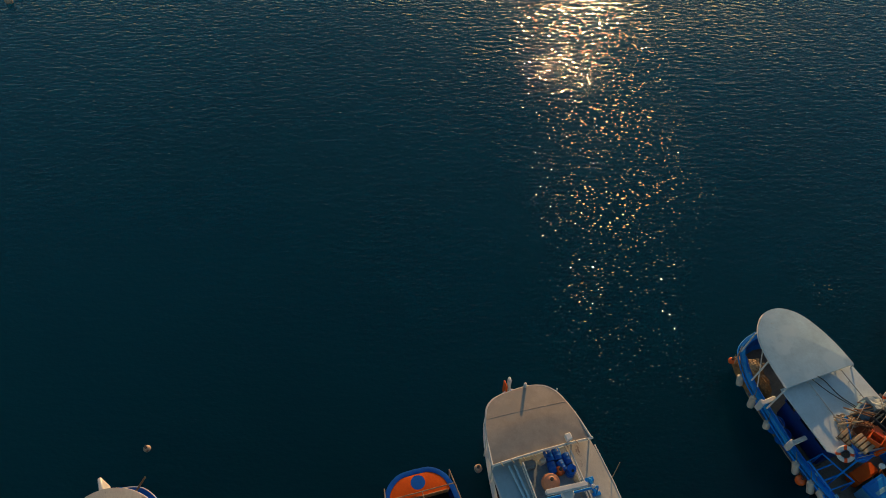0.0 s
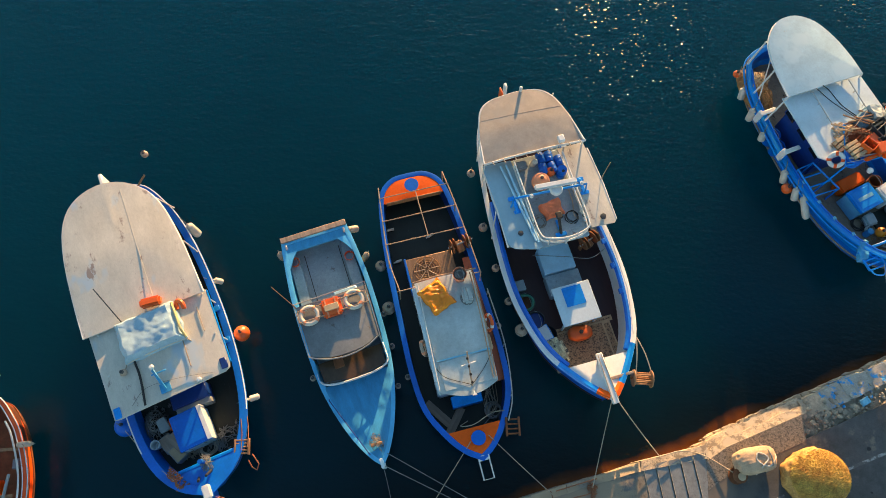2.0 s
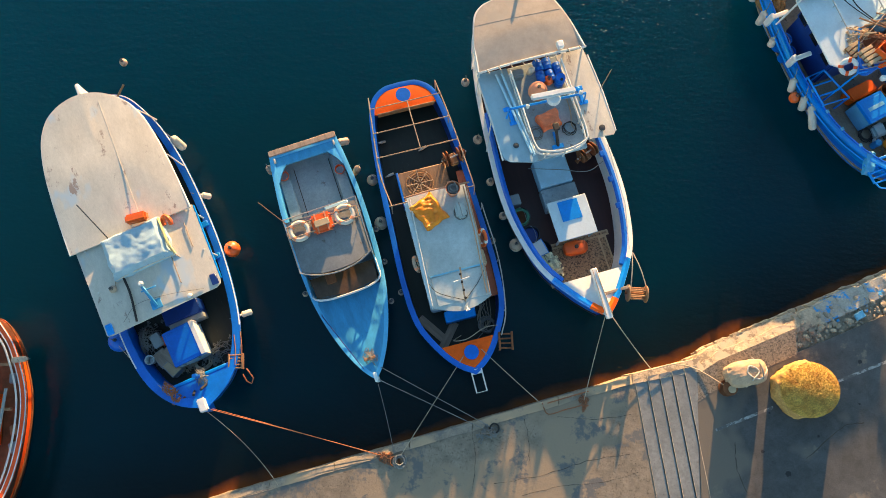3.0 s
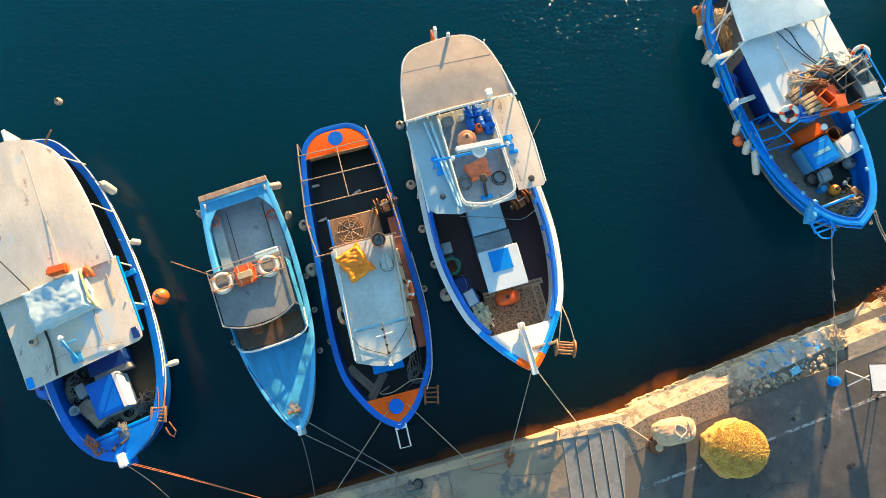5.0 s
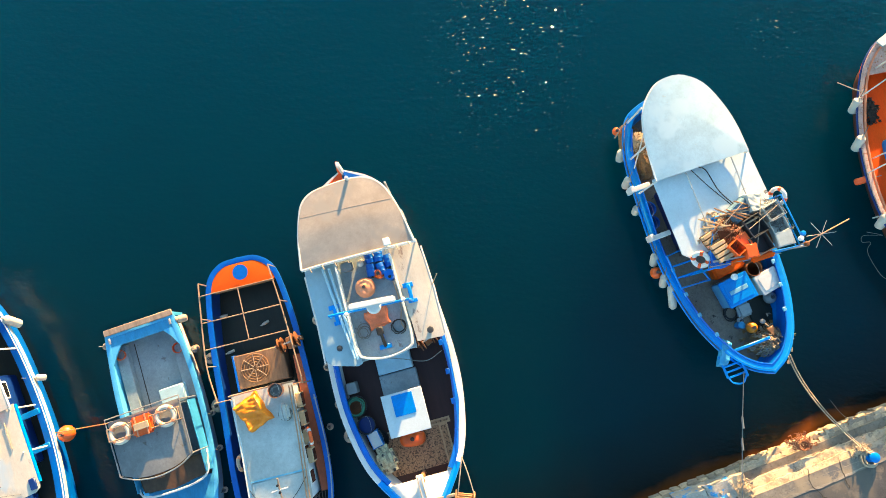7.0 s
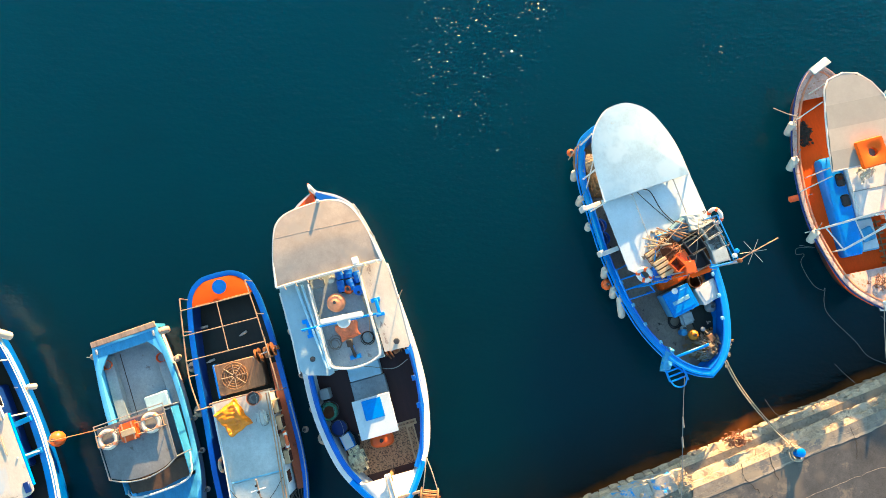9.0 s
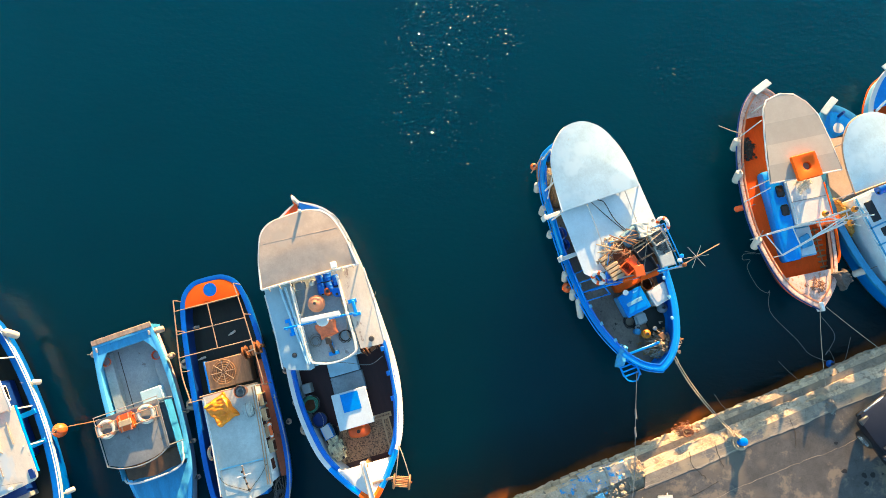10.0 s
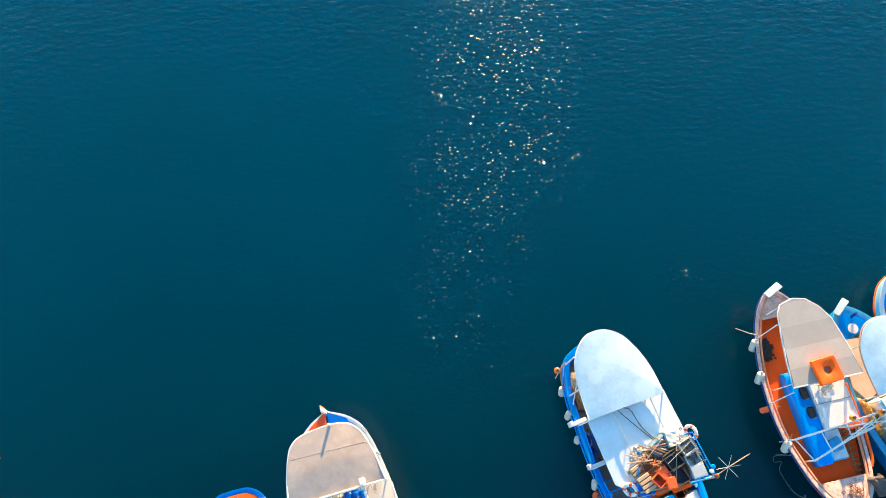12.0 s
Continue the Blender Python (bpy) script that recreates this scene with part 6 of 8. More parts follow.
# foredeck
part("engine_box", newbox(4.98, 5.82, -0.48, 0.5, 0.6, 1.05, 0.025), CASING, D.root, "pale blue engine casing")
part("hatch", newbox(5.84, 6.5, -0.5, 0.55, 0.6, 0.95, 0.02), FLY_GREY, D.root, "grey deck hatch")
t = thing("deck_table", "white deck table with a blue panel on a foredeck", "table", D.at(6.95, 0.04, 0.6))
part("top", newbox(-0.58, 0.58, -0.58, 0.56, 0.72, 0.77, 0.012), WHITE_COOL, t)
part("cloth", newbox(-0.52, 0.06, -0.3, 0.28, 0.772, 0.79, 0.006), BLUE_MID, t, "blue panel on the table top")
for x in (-0.5, 0.5):
    for y in (-0.5, 0.48):
        part("leg", newbox(x - 0.03, x + 0.03, y - 0.03, y + 0.03, 0, 0.72, 0.006), WHITE_COOL, t)
solid("fuel_can", pillow(0.22, 0.36, 0.4, 2.8), ORANGE_PLASTIC, "faded orange fuel tank beside a deck table", "fuel tank", D.at(7.72, -0.02, 0.613, -5))
solid("cap", newlathe([(0, 0), (0.06, 0), (0.055, 0.04), (0, 0.045)], 12), BLACK, "black filler cap on a fuel tank", "cap", D.at(7.72, -0.02, 1.01))
cp = thing("carpet", "patterned brown carpet on a foredeck", "carpet", D.at(8.08, 0.0, 0.612))
part("field", newbox(-0.52, 0.56, -0.75, 0.75, 0, 0.012), CARPET, cp)
for x0, x1, y0, y1 in ((-0.68, -0.52, -1.15, 1.1), (-0.52, 0.56, 0.75, 1.0), (-0.52, 0.56, -0.98, -0.75)):
    part("border", newbox(x0, x1, y0, y1, 0, 0.011), CLOTH_TAN, cp)
    part("border_stripe", newbox(x0 + 0.05, x1 - 0.05, y0 + 0.05, y1 - 0.05, 0.005, 0.0125), CARPET, cp)
bucket(D.at(6.46, -1.3, 0.61), 0.29, 0.42, DARK_BOX, "dark tub holding a coiled green hose", RUST, "tub")
coil(D.at(6.46, -1.3, 1.02), 0.27, 0.022, 4, ROPE_GREEN, "green hose coiled on a tub", "hose_coil", seed=18)
solid("side_box", newbox(-0.16, 0.16, -0.14, 0.14, 0, 0.5, 0.02), GREY_BOX, "grey box beside a blue bulwark", "box", D.at(5.95, -1.3, 0.61))
bucket(D.at(7.03, -1.16, 0.61), 0.25, 0.4, DARK_BOX, "dark tub with blue net on a foredeck", BLUE_NAVY, "tub")
crate(D.at(7.47, -1.02, 0.62, 12), 0.44, 0.3, 0.34, BLUE_MID, "blue and white fish crate on a foredeck", lid=WHITE)
bucket(D.at(7.52, -0.95, 0.61), 0.28, 0.2, BLACK, "black rubber basin on a foredeck", None, "basin")
bm = bmesh.new()
rg = random.Random(8)
for i in range(9):
    for j in range(6):
        x, y = (i - 4) * 0.085, (j - 2.5) * 0.085
        if (x / 0.4) ** 2 + (y / 0.27) ** 2 < 1:
            box(bm, x - 0.041, x + 0.041, y - 0.041, y + 0.041, 0, 0.2 * (1 - (x / 0.5) ** 2 - (y / 0.36) ** 2) + rg.uniform(0.02, 0.05))
solid("cork_floats", bm, surface("cork and plastic floats", (1.0, 0.78, 0.48), 0.8, vary=0.4, blot=9, island=True, second=(0.06, 0.07, 0.08), second_at=0.56), "heap of mixed small net floats on a foredeck", "net floats", D.at(8.06, -0.84, 0.85, 12), kind="stuff", smooth=False)
winch(D.at(5.2, 1.08, 0.95, 20), 1.2, "orange rusty net hauler beside a wheelhouse")
rope("deck_cable", [tuple(D.at(5.2, -0.7, 1.25).translation), tuple(D.at(5.5, 0.2, 1.28).translation), tuple(D.at(5.75, 0.9, 1.3).translation), tuple(D.at(5.6, 1.4, 1.35).translation)], 0.014, ROPE_GREY, "grey cable drooping across a foredeck")
for u, v, r in ((2.0, -1.64, 0.13), (3.85, -1.8, 0.14), (5.2, -1.82, 0.12), (6.28, -1.76, 0.12), (7.2, -1.66, 0.19)):
    buoy(D.at(u, v, 0.95), r, BUOY)
t = thing("line_roller", "wooden line roller with round cheeks hung on a bow", "roller", D.at(9.5, 0.98, 1.62, -20))
for y in (-0.24, 0.24):
    part("cheek", newlathe([(0, -0.03), (0.21, -0.03), (0.24, -0.01), (0.24, 0.01), (0.21, 0.03), (0, 0.03)], 18, pose(0, y, 0, 90, 0, 0)), WOOD, t)
for k in range(6):
    part("rung", newtube([(0.15 * math.cos(1.047 * k), -0.24, 0.15 * math.sin(1.047 * k)), (0.15 * math.cos(1.047 * k), 0.24, 0.15 * math.sin(1.047 * k))], 0.022, 8), WOOD, t)
part("axle", newtube([(0, -0.32, 0), (0, 0.32, 0)], 0.03, 8), RUST, t)
for v in (0.78, 1.26):
    rope("roller_line", [P_(D, 8.4, 1.2, 1.76), P_(D, 8.9, 1.12 + (v - 1.0) * 0.5, 1.78), P_(D, 9.48, v, 1.68)], 0.022, ROPE_PALE, "pale line holding a wooden roller")


# ---- blue boat with a white rounded roof and gear rack ----
E = Boat("fishing_boat", "bright blue fishing boat with rounded white roof and loaded rack", (12.23, 14.78), (15.49, 7.22), 0.0,
         [(0.0, 0.0), (0.1, 0.5), (0.4, 0.98), (1.34, 1.34), (2.5, 1.46), (3.75, 1.55), (5.0, 1.54), (6.2, 1.38), (7.1, 1.08), (7.62, 0.78), (7.98, 0.42), (8.2, 0.0)], (1.1, 1.5, 1.35), 0.5)
E.shell(BLUE_MID, ANTIFOUL, BLUE_MID, BLUE_MID, BLUE, DECK_BROWN, rail=0.15, flare=1.9)
part("rub_rail", newtube([(u, v, E.z(u) - 0.12) for u, v in inset(E.loop, -0.06)], 0.03, 6, True), BLUE_MID, E.root)
part("inner_rail", newtube([(u, v, E.z(u) + 0.01) for u, v in inset(E.loop, 0.17) if u > 0.6], 0.025, 6), BLUE, E.root)
part("bow_beam", newbox(7.32, 7.4, -0.95, 0.3, 1.3, 1.36, 0.015), BLUE_MID, E.root)
part("rail_stripe", newtube([(u, v, E.z(u) + 0.004) for u, v in inset(E.loop, 0.03)], 0.01, 6, True), BLUE_LIGHT, E.root)
draped(E.at(7.35, -1.0, 1.2, -35), 0.75, 0.3, 0.16, BLUE_LIGHT, "bundled blue net tied at a blue bow", "net_roll", "net", 17, 0.3, 2.0)
RO = [(2.5, 1.31), (1.7, 1.3), (1.0, 1.18), (0.36, 0.92), (-0.02, 0.5), (-0.12, 0.1), (-0.05, -0.3), (0.3, -0.72), (0.75, -0.98), (1.4, -1.14), (2.4, -1.27)]
roof = part("roof", dome(bmesh.new(), spline(RO, 3), 2.45, 0.05, 0.13, 6), ROOF_WHITE, E.root, "rounded white painted roof")
part("edging", newtube([(u, v, 2.44) for u, v in spline(RO, 4)], 0.025), WHITE, roof)
cabin = part("cabin", newbox(2.5, 4.4, -0.85, 0.95, 0.5, 2.2, 0.05, seg=2), BLUE_NAVY, E.root)
for s in (-1, 1):
    for k in range(3):
        window_pane(cabin, 2.45 + 0.68 * k, 2.95 + 0.68 * k, (0.95 if s > 0 else -0.85) - 0.012, (0.95 if s > 0 else -0.85) + 0.012, 1.4, 1.95, BLUE_NAVY)
part("cabin_roof", dome(bmesh.new(), [(2.3, -1.28), (4.45, -1.32), (4.62, -1.15), (4.62, 1.3), (4.5, 1.46), (2.4, 1.42)], 2.22, 0.05, 0.05, 4), WHITE_COOL, E.root, "cool white cabin roof")
for v in (-0.42, 0.85):
    part("roof_rail", newtube([(2.45, v, 2.3), (2.5, v, 2.38), (4.3, v - 0.06, 2.38), (4.32, v - 0.06, 2.28)], 0.018), STEEL, E.root)
    for u in (2.9, 3.4, 3.9):
        part("rail_foot", newtube([(u, v, 2.24), (u, v, 2.38)], 0.014), STEEL, E.root)
rope("roof_hose", [tuple(E.at(2.45, -0.1, 2.5).translation), tuple(E.at(2.6, 0.1, 2.36).translation), tuple(E.at(3.2, 0.2, 2.34).translation), tuple(E.at(3.75, 0.45, 2.34).translation)], 0.022, BLACK, "black hose lying on a white cabin roof")
rope("roof_hose", [tuple(E.at(2.45, -0.3, 2.45).translation), tuple(E.at(3.0, 0.0, 2.33).translation), tuple(E.at(3.75, 0.4, 2.33).translation)], 0.018, BLACK, "black hose lying on a white cabin roof")
for u, v in ((0.4, -0.85), (1.4, -1.1), (2.4, -1.22), (0.5, 0.9), (1.6, 1.28), (2.5, 1.3)):
    part("roof_post", newtube([(u, v * 1.15, E.z(u) - 0.05), (u, v, 2.42)], 0.028), WHITE, E.root)
for u in (2.3, 3.75):
    part("bracket", newbox(u - 0.07, u + 0.07, -1.66, -1.15, 1.5, 1.58, 0.02), WHITE, E.root, "white roof bracket reaching the rail")
    part("bracket_foot", newbox(u - 0.12, u + 0.06, -1.72, -1.6, 1.08, 1.58, 0.02), WHITE, E.root)
# rack of blue tube over the fore deck
rack = part("gear_rack", newtube([(3.85, -0.25, 2.5), (5.05, -0.95, 2.5), (5.3, 1.5, 2.5), (3.9, 1.45, 2.5)], 0.03, 6, True), BLUE_MID, E.root, "blue tube gear rack")
for k in range(6):
    a, c = (3.87 + 0.01 * k, -0.2 + 0.32 * k), (5.1 + 0.035 * k, -0.7 + 0.42 * k)
    part("rack_bar", newtube([(a[0], a[1], 2.48), (c[0], c[1], 2.48)], 0.018), BLUE_MID, rack)
for u, v in ((3.85, -0.25), (5.05, -0.95), (5.3, 1.5), (3.9, 1.45)):
    part("rack_leg", newtube([(u, v, 2.5), (u, v, 0.5 if abs(v) < 1.2 else 1.1)], 0.028), BLUE_MID, rack)
for u, v in ((5.3, 1.5), (3.9, 1.45), (5.2, 0.7)):
    part("rack_corner", newtube([(u, v, 2.5), (u, v, 2.78)], 0.02), BLUE_MID, rack)
part("rack_rail", newtube([(5.2, 0.7, 2.78), (5.3, 1.5, 2.78), (3.9, 1.45, 2.78)], 0.022, 6), BLUE_MID, rack)
# low blue tube guard on the side deck
guard = part("side_guard", newtube([(4.34, -1.42, 1.28), (4.3, -0.86, 1.28), (5.35, -0.58, 1.28), (5.3, -1.4, 1.28)], 0.035, 6, True), BLUE_MID, E.root, "low blue tube guard on the side deck")
for k, (u, v) in enumerate(((4.34, -1.38), (4.3, -0.86), (5.35, -0.58), (5.3, -1.36))):
    part("guard_leg", newtube([(u, v, 1.28), (u, v, 0.5)], 0.03), BLUE_MID, guard)
for u in (4.66, 5.0):
    part("guard_bar", newtube([(u, -1.41, 1.28), (u + 0.02, -0.86 + (u - 4.3) * 0.267, 1.28)], 0.025), BLUE_MID, guard)
for u in (4.75, 5.5, 6.15, 6.8):
    for sd in (-1, 1):
        w = sd * (E.half(u, 0.19))
        part("rail_cleat", newbox(u - 0.06, u + 0.06, w - 0.05, w + 0.05, E.z(u) - 0.03, E.z(u) + 0.035, 0.015), BLUE_PALE, E.root)
part("boom", newtube([(4.9, -0.8, 2.62), (5.35, 1.6, 2.66)], 0.03), STEEL, rack)
mast = part("light_mast", newtube([(5.28, 1.48, 2.5), (5.27, 1.55, 2.86)], 0.03), STEEL, E.root)
for k, p in enumerate(((5.12, 1.42, 2.85), (5.3, 1.48, 2.88), (5.02, 1.52, 2.85))):
    part("lamp", newlathe([(0, -0.06), (0.06, -0.05), (0.07, 0.03), (0.04, 0.08), (0, 0.08)], 10, pose(*p)), (WHITE, RUST, BLUE_MID)[k], mast)
part("lamp", newlathe([(0, -0.06), (0.07, -0.05), (0.09, 0.03), (0.05, 0.09), (0, 0.09)], 12, pose(5.45, -0.45, 2.6)), WHITE, E.root)
for a in range(3):
    c, s = math.cos(radians(58 * a + 20)), math.sin(radians(58 * a + 20))
    part("antenna_rod", newtube([(5.2 - 0.38 * c, 1.92 - 0.38 * s, 2.9), (5.2 + 0.38 * c, 1.92 + 0.38 * s, 2.9)], 0.008), STEEL, mast)
part("antenna_stem", newtube([(5.27, 1.55, 2.86), (5.2, 1.92, 2.9), (5.09, 2.7, 2.95)], 0.016), TUBE_TAN, mast)
# gear on the rack and on the cabin roof behind it
part("rack_floor", newbox(3.95, 5.0, -0.35, 0.95, 2.49, 2.515, 0.005), RUST, rack, "rusty brown tray of the rack")
tangle(E.at(4.08, -0.15, 2.27), 0.55, 0.75, 0.34, 0.02, 26, ROPE_PALE, "pale rope heaped at the front of a white cabin roof", seed=31)
draped(E.at(3.92, 0.42, 2.26, 20), 0.5, 0.75, 0.34, NET_BLUE, "blue grey net bundled on a cabin roof", "net_bundle", "net", 31, 0.15, 2.5)
draped(E.at(3.85, 0.84, 2.26, -10), 0.55, 0.5, 0.4, GREY_PALE, "clear plastic sheet bundled over gear on a cabin roof", "plastic_sheet", "sheet", 36, 0.2, 2.5)
crate(E.at(4.42, 0.52, 2.53, 12), 0.5, 0.46, 0.3, DARK_BOX, "dark fish crate with a pale rim on a gear rack")
crate(E.at(4.9, 0.46, 2.53, 8), 0.48, 0.48, 0.28, DARK_BOX, "dark fish crate with a pale rim on a gear rack")
for k, (u, v, tn) in enumerate(((4.66, 0.1, 12), (4.98, 0.16, -8), (4.78, -0.16, 24))):
    crate(E.at(u, v, 2.53, tn), 0.34, 0.28, 0.24 + 0.05 * k, ORANGE_PLASTIC, "orange fish crate on a gear rack", lid=ORANGE_PLASTIC if k < 2 else None)
solid("orange_board", newbox(-0.08, 0.08, -0.32, 0.32, 0, 0.12, 0.04, seg=2), ORANGE, "orange plastic float bar on a gear rack", "float", E.at(5.22, 0.42, 2.6, -2))
solid("orange_board", newbox(-0.06, 0.06, -0.3, 0.3, 0, 0.1, 0.03, seg=2), ORANGE, "orange plastic float bar on a gear rack", "float", E.at(5.1, -0.1, 2.56, 2))
t = thing("basket", "cream slatted boxes stacked in a blue barrel", "basket", E.at(4.72, -0.5, 2.6, 10))
for k in range(4):
    part("slat", newbox(-0.24 + 0.13 * k, -0.14 + 0.13 * k, -0.2, 0.2, 0, 0.12, 0.01), CLOTH_TAN, t)
part("base", newbox(-0.26, 0.26, -0.2, 0.2, -0.04, 0.0), WOOD, t)
barrel(E.at(4.86, -0.52, 2.22), 0.28, 0.36, BLUE, "cut down blue barrel on a cabin roof")
t = thing("basket", "cream slatted box on a white cabin roof", "basket", E.at(4.34, -0.5, 2.3, 14))
for k in range(3):
    part("slat", newbox(-0.18 + 0.13 * k, -0.08 + 0.13 * k, -0.22, 0.22, 0, 0.2, 0.01), CLOTH_TAN, t)
part("base", newbox(-0.2, 0.2, -0.22, 0.22, -0.04, 0.0), WOOD, t)
tangle(E.at(4.3, 1.2, 2.53), 0.8, 0.4, 0.25, 0.016, 22, ROPE_GREY, "grey longline heaped in a rack basket", seed=33)
tangle(E.at(4.45, -0.05, 2.53), 0.6, 0.6, 0.38, 0.016, 16, ROPE_RED, "orange rope heaped on a gear rack", seed=34)
rg = random.Random(77)
for k in range(13):
    u, v, tn = rg.uniform(3.85, 4.3), rg.uniform(-0.55, 0.7), rg.uniform(40, 120)
    ln = rg.uniform(0.2, 0.45)
    solid("stick", newbox(-ln, ln, -0.018, 0.018, 0, 0.035, 0.005), WOOD if k % 2 else CLOTH_TAN, "wooden stick lying among gear on a rack", "stick", E.at(u, v, 2.58 + 0.012 * k, tn), group="loose sticks")
for a, c in (((3.8, 0.95, 2.75), (5.15, 0.25, 2.72)), ((3.75, 0.5, 2.7), (4.3, -0.6, 2.7)), ((4.1, 1.3, 2.82), (4.45, 0.3, 2.84)), ((5.0, -0.95, 2.62), (5.3, 0.9, 2.64))):
    rope("lashing", [P_(E, *a), P_(E, *((np.array(a) + c) / 2 + (0, 0, 0.03))), P_(E, *c)], 0.014, ROPE_PALE, "pale line lashed over gear on a rack", 4)


def wire_crate(m, a, b, h, material, label):
    t = thing("wire_crate", label, "crate", m, "wire crates")
    for z in (0.0, h * 0.5, h):
        part("hoop", newtube([(-a / 2, -b / 2, z), (a / 2, -b / 2, z), (a / 2, b / 2, z), (-a / 2, b / 2, z)], 0.012, 5, True), material, t)
    for k in range(6):
        x = -a / 2 + a * k / 5
        part("wire", newtube([(x, -b / 2, h), (x, -b / 2, 0), (x, b / 2, 0), (x, b / 2, h)], 0.009, 4), material, t)
    for k in range(4):
        y = -b / 2 + b * k / 3
        part("wire", newtube([(-a / 2, y, h), (-a / 2, y, 0), (a / 2, y, 0), (a / 2, y, h)], 0.009, 4), material, t)
    return t


wire_crate(E.at(4.22, 1.12, 2.53, 10), 0.42, 0.44, 0.3, STEEL, "galvanised wire fish crate stacked on a rack")
for u, z, tn in ((4.22, 2.56, 10), (4.62, 2.53, 6), (4.98, 2.53, -4)):
    crate(E.at(u, 1.1, z, tn), 0.36, 0.42, 0.22, GREY_PALE, "pale grey fish crate stacked on a rack", lid=GREY_PALE if u > 4.8 else None)
life_ring(E.at(4.74, -0.98, 2.36, 20, 48, 10), 0.19, 0.065, WHITE, "white lifebuoy with red bands at a cabin corner", RED_HULL)
life_ring(E.at(3.9, 1.5, 2.5, 0, 60), 0.2, 0.055, WHITE, "white lifebuoy with red bands on a rack", RED_HULL)
solid("orange_locker", newbox(-0.2, 0.2, -0.47, 0.47, 0, 0.4, 0.05, seg=2), ORANGE, "red orange float box on a brown deck", "float box", E.at(5.2, 0.2, 0.52, 6))
chest(E.at(5.88, 0.08, 0.52, 6), 0.72, 0.82, 0.7, BLUE_PALE, BLUE_MID, "blue fish box with a pale stripe on a grey deck", stripe=BLUE_PALE)
chest(E.at(5.95, 1.0, 0.52, 10), 0.54, 0.64, 0.62, WHITE, WHITE, "white fish box beside a blue bulwark")
bucket(E.at(5.5, 0.75, 0.52), 0.2, 0.62, RUST, "rusty tub behind a white fish box")
buoy(E.at(6.42, 1.0, 0.72), 0.18, GREY_BOX, "grey ball buoy on a deck", 0)
solid("grey_bag", rumple(newbox(-0.2, 0.2, -0.2, 0.2, 0, 0.25, 0.06, seg=2), 0.05, 0.2), GREY_PALE, "crumpled grey sack on a deck", "sack", E.at(6.5, 0.2, 0.52))
coil(E.at(6.45, -0.15, 0.52), 0.22, 0.016, 5, NET_DARK, "dark line coiled on a grey deck", seed=35)
buoy(E.at(7.0, 0.12, 0.9), 0.16, YELLOW, "yellow orange ball float on a deck", 0)
solid("blue_can", newlathe([(0, 0), (0.1, 0), (0.1, 0.3), (0.04, 0.34), (0, 0.34)], 14), BLUE_LIGHT, "blue can on a deck", "can", E.at(6.85, -0.08, 0.52))
buoy(E.at(6.75, 0.0, 0.64), 0.1, FENDER, "small white float on a deck", 0)
# near-black panel lying on the deck, with no opening under it
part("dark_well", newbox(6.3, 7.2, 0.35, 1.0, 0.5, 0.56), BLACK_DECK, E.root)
t = thing("boat_hook", "pale wooden boat hook lying across a bow", "boat hook", E.at(6.93, 0.42, 1.0, 27))
part("shaft", newtube([(0, 0, 0), (0.9, 0, 0.12)], 0.02), CLOTH_TAN, t)
part("head", newlathe([(0, -0.05), (0.06, -0.04), (0.07, 0.04), (0, 0.06)], 10), GREY_BOX, t)
tangle(E.at(1.0, -0.85, 1.2), 0.5, 0.4, 0.14, 0.022, 26, CLOTH_TAN, "tan floats and line on a heaped net", seed=37)
tangle(E.at(7.55, 0.48, 0.75), 0.75, 0.9, 0.5, 0.02, 44, ROPE_PALE, "pale and brown rope heaped in a blue bow", seed=38)
tangle(E.at(7.5, 0.45, 0.6), 0.7, 1.0, 0.5, 0.02, 38, NET_TAN, "brown rope and net heaped in a blue bow", seed=36)
solid("wood_block", newbox(-0.12, 0.12, -0.1, 0.1, 0, 0.2, 0.02), WOOD, "brown wooden block in a bow", "block", E.at(7.25, 0.55, 0.9, 20))
net_heap(E.at(1.2, -0.9, 0.6), 1.7, 0.75, 0.6, NET_TAN, "tan fishing net heaped beside a roof", 5, 70)
bucket(E.at(2.9, -1.3, 0.52), 0.22, 0.5, BLUE, "blue tub inside a bulwark", None, "tub")
bucket(E.at(3.3, -1.32, 0.52), 0.2, 0.45, BLUE, "blue tub inside a bulwark", None, "tub")
part("stern_stick", newtube([(0.7, -1.5, 1.35), (0.35, -1.0, 1.6)], 0.02), TUBE_TAN, E.root)
part("stern_strut", newtube([(1.7, -1.3, 1.3), (0.9, -0.9, 2.3)], 0.02), TUBE_WHITE, E.root)
lad = part("bow_ladder", newbox(7.35, 7.98, -1.22, -1.16, 1.28, 1.34, 0.01, m=pose(0, 0, 0)), BLUE_MID, E.root, "light blue bow ladder")
part("stile", newbox(7.45, 8.1, -0.72, -0.66, 1.34, 1.4, 0.01), BLUE_MID, lad)
for k in range(4):
    part("rung", newbox(7.5 + 0.15 * k, 7.55 + 0.15 * k, -1.18, -0.7, 1.3, 1.35, 0.01), BLUE_MID, lad)
part("hoop", newtube(spline([(7.95, -1.18, 1.33), (8.14, -1.1, 1.33), (8.22, -0.86, 1.33), (8.04, -0.7, 1.36)], 5), 0.025), BLUE_MID, lad)
buoy(E.at(0.45, -1.25, 0.95), 0.12, ORANGE_PLASTIC, "orange ball float at a blue boat's side")
for u, ln, ry in ((1.15, 0.42, 25), (1.95, 0.5, 15), (2.8, 0.3, 20), (4.3, 0.45, 35), (4.95, 0.45, 35), (5.45, 0.75, 62)):
    fender(E.at(u, -E.half(u) - 0.1, 0.85, 0, -8, -ry), ln, 0.115)
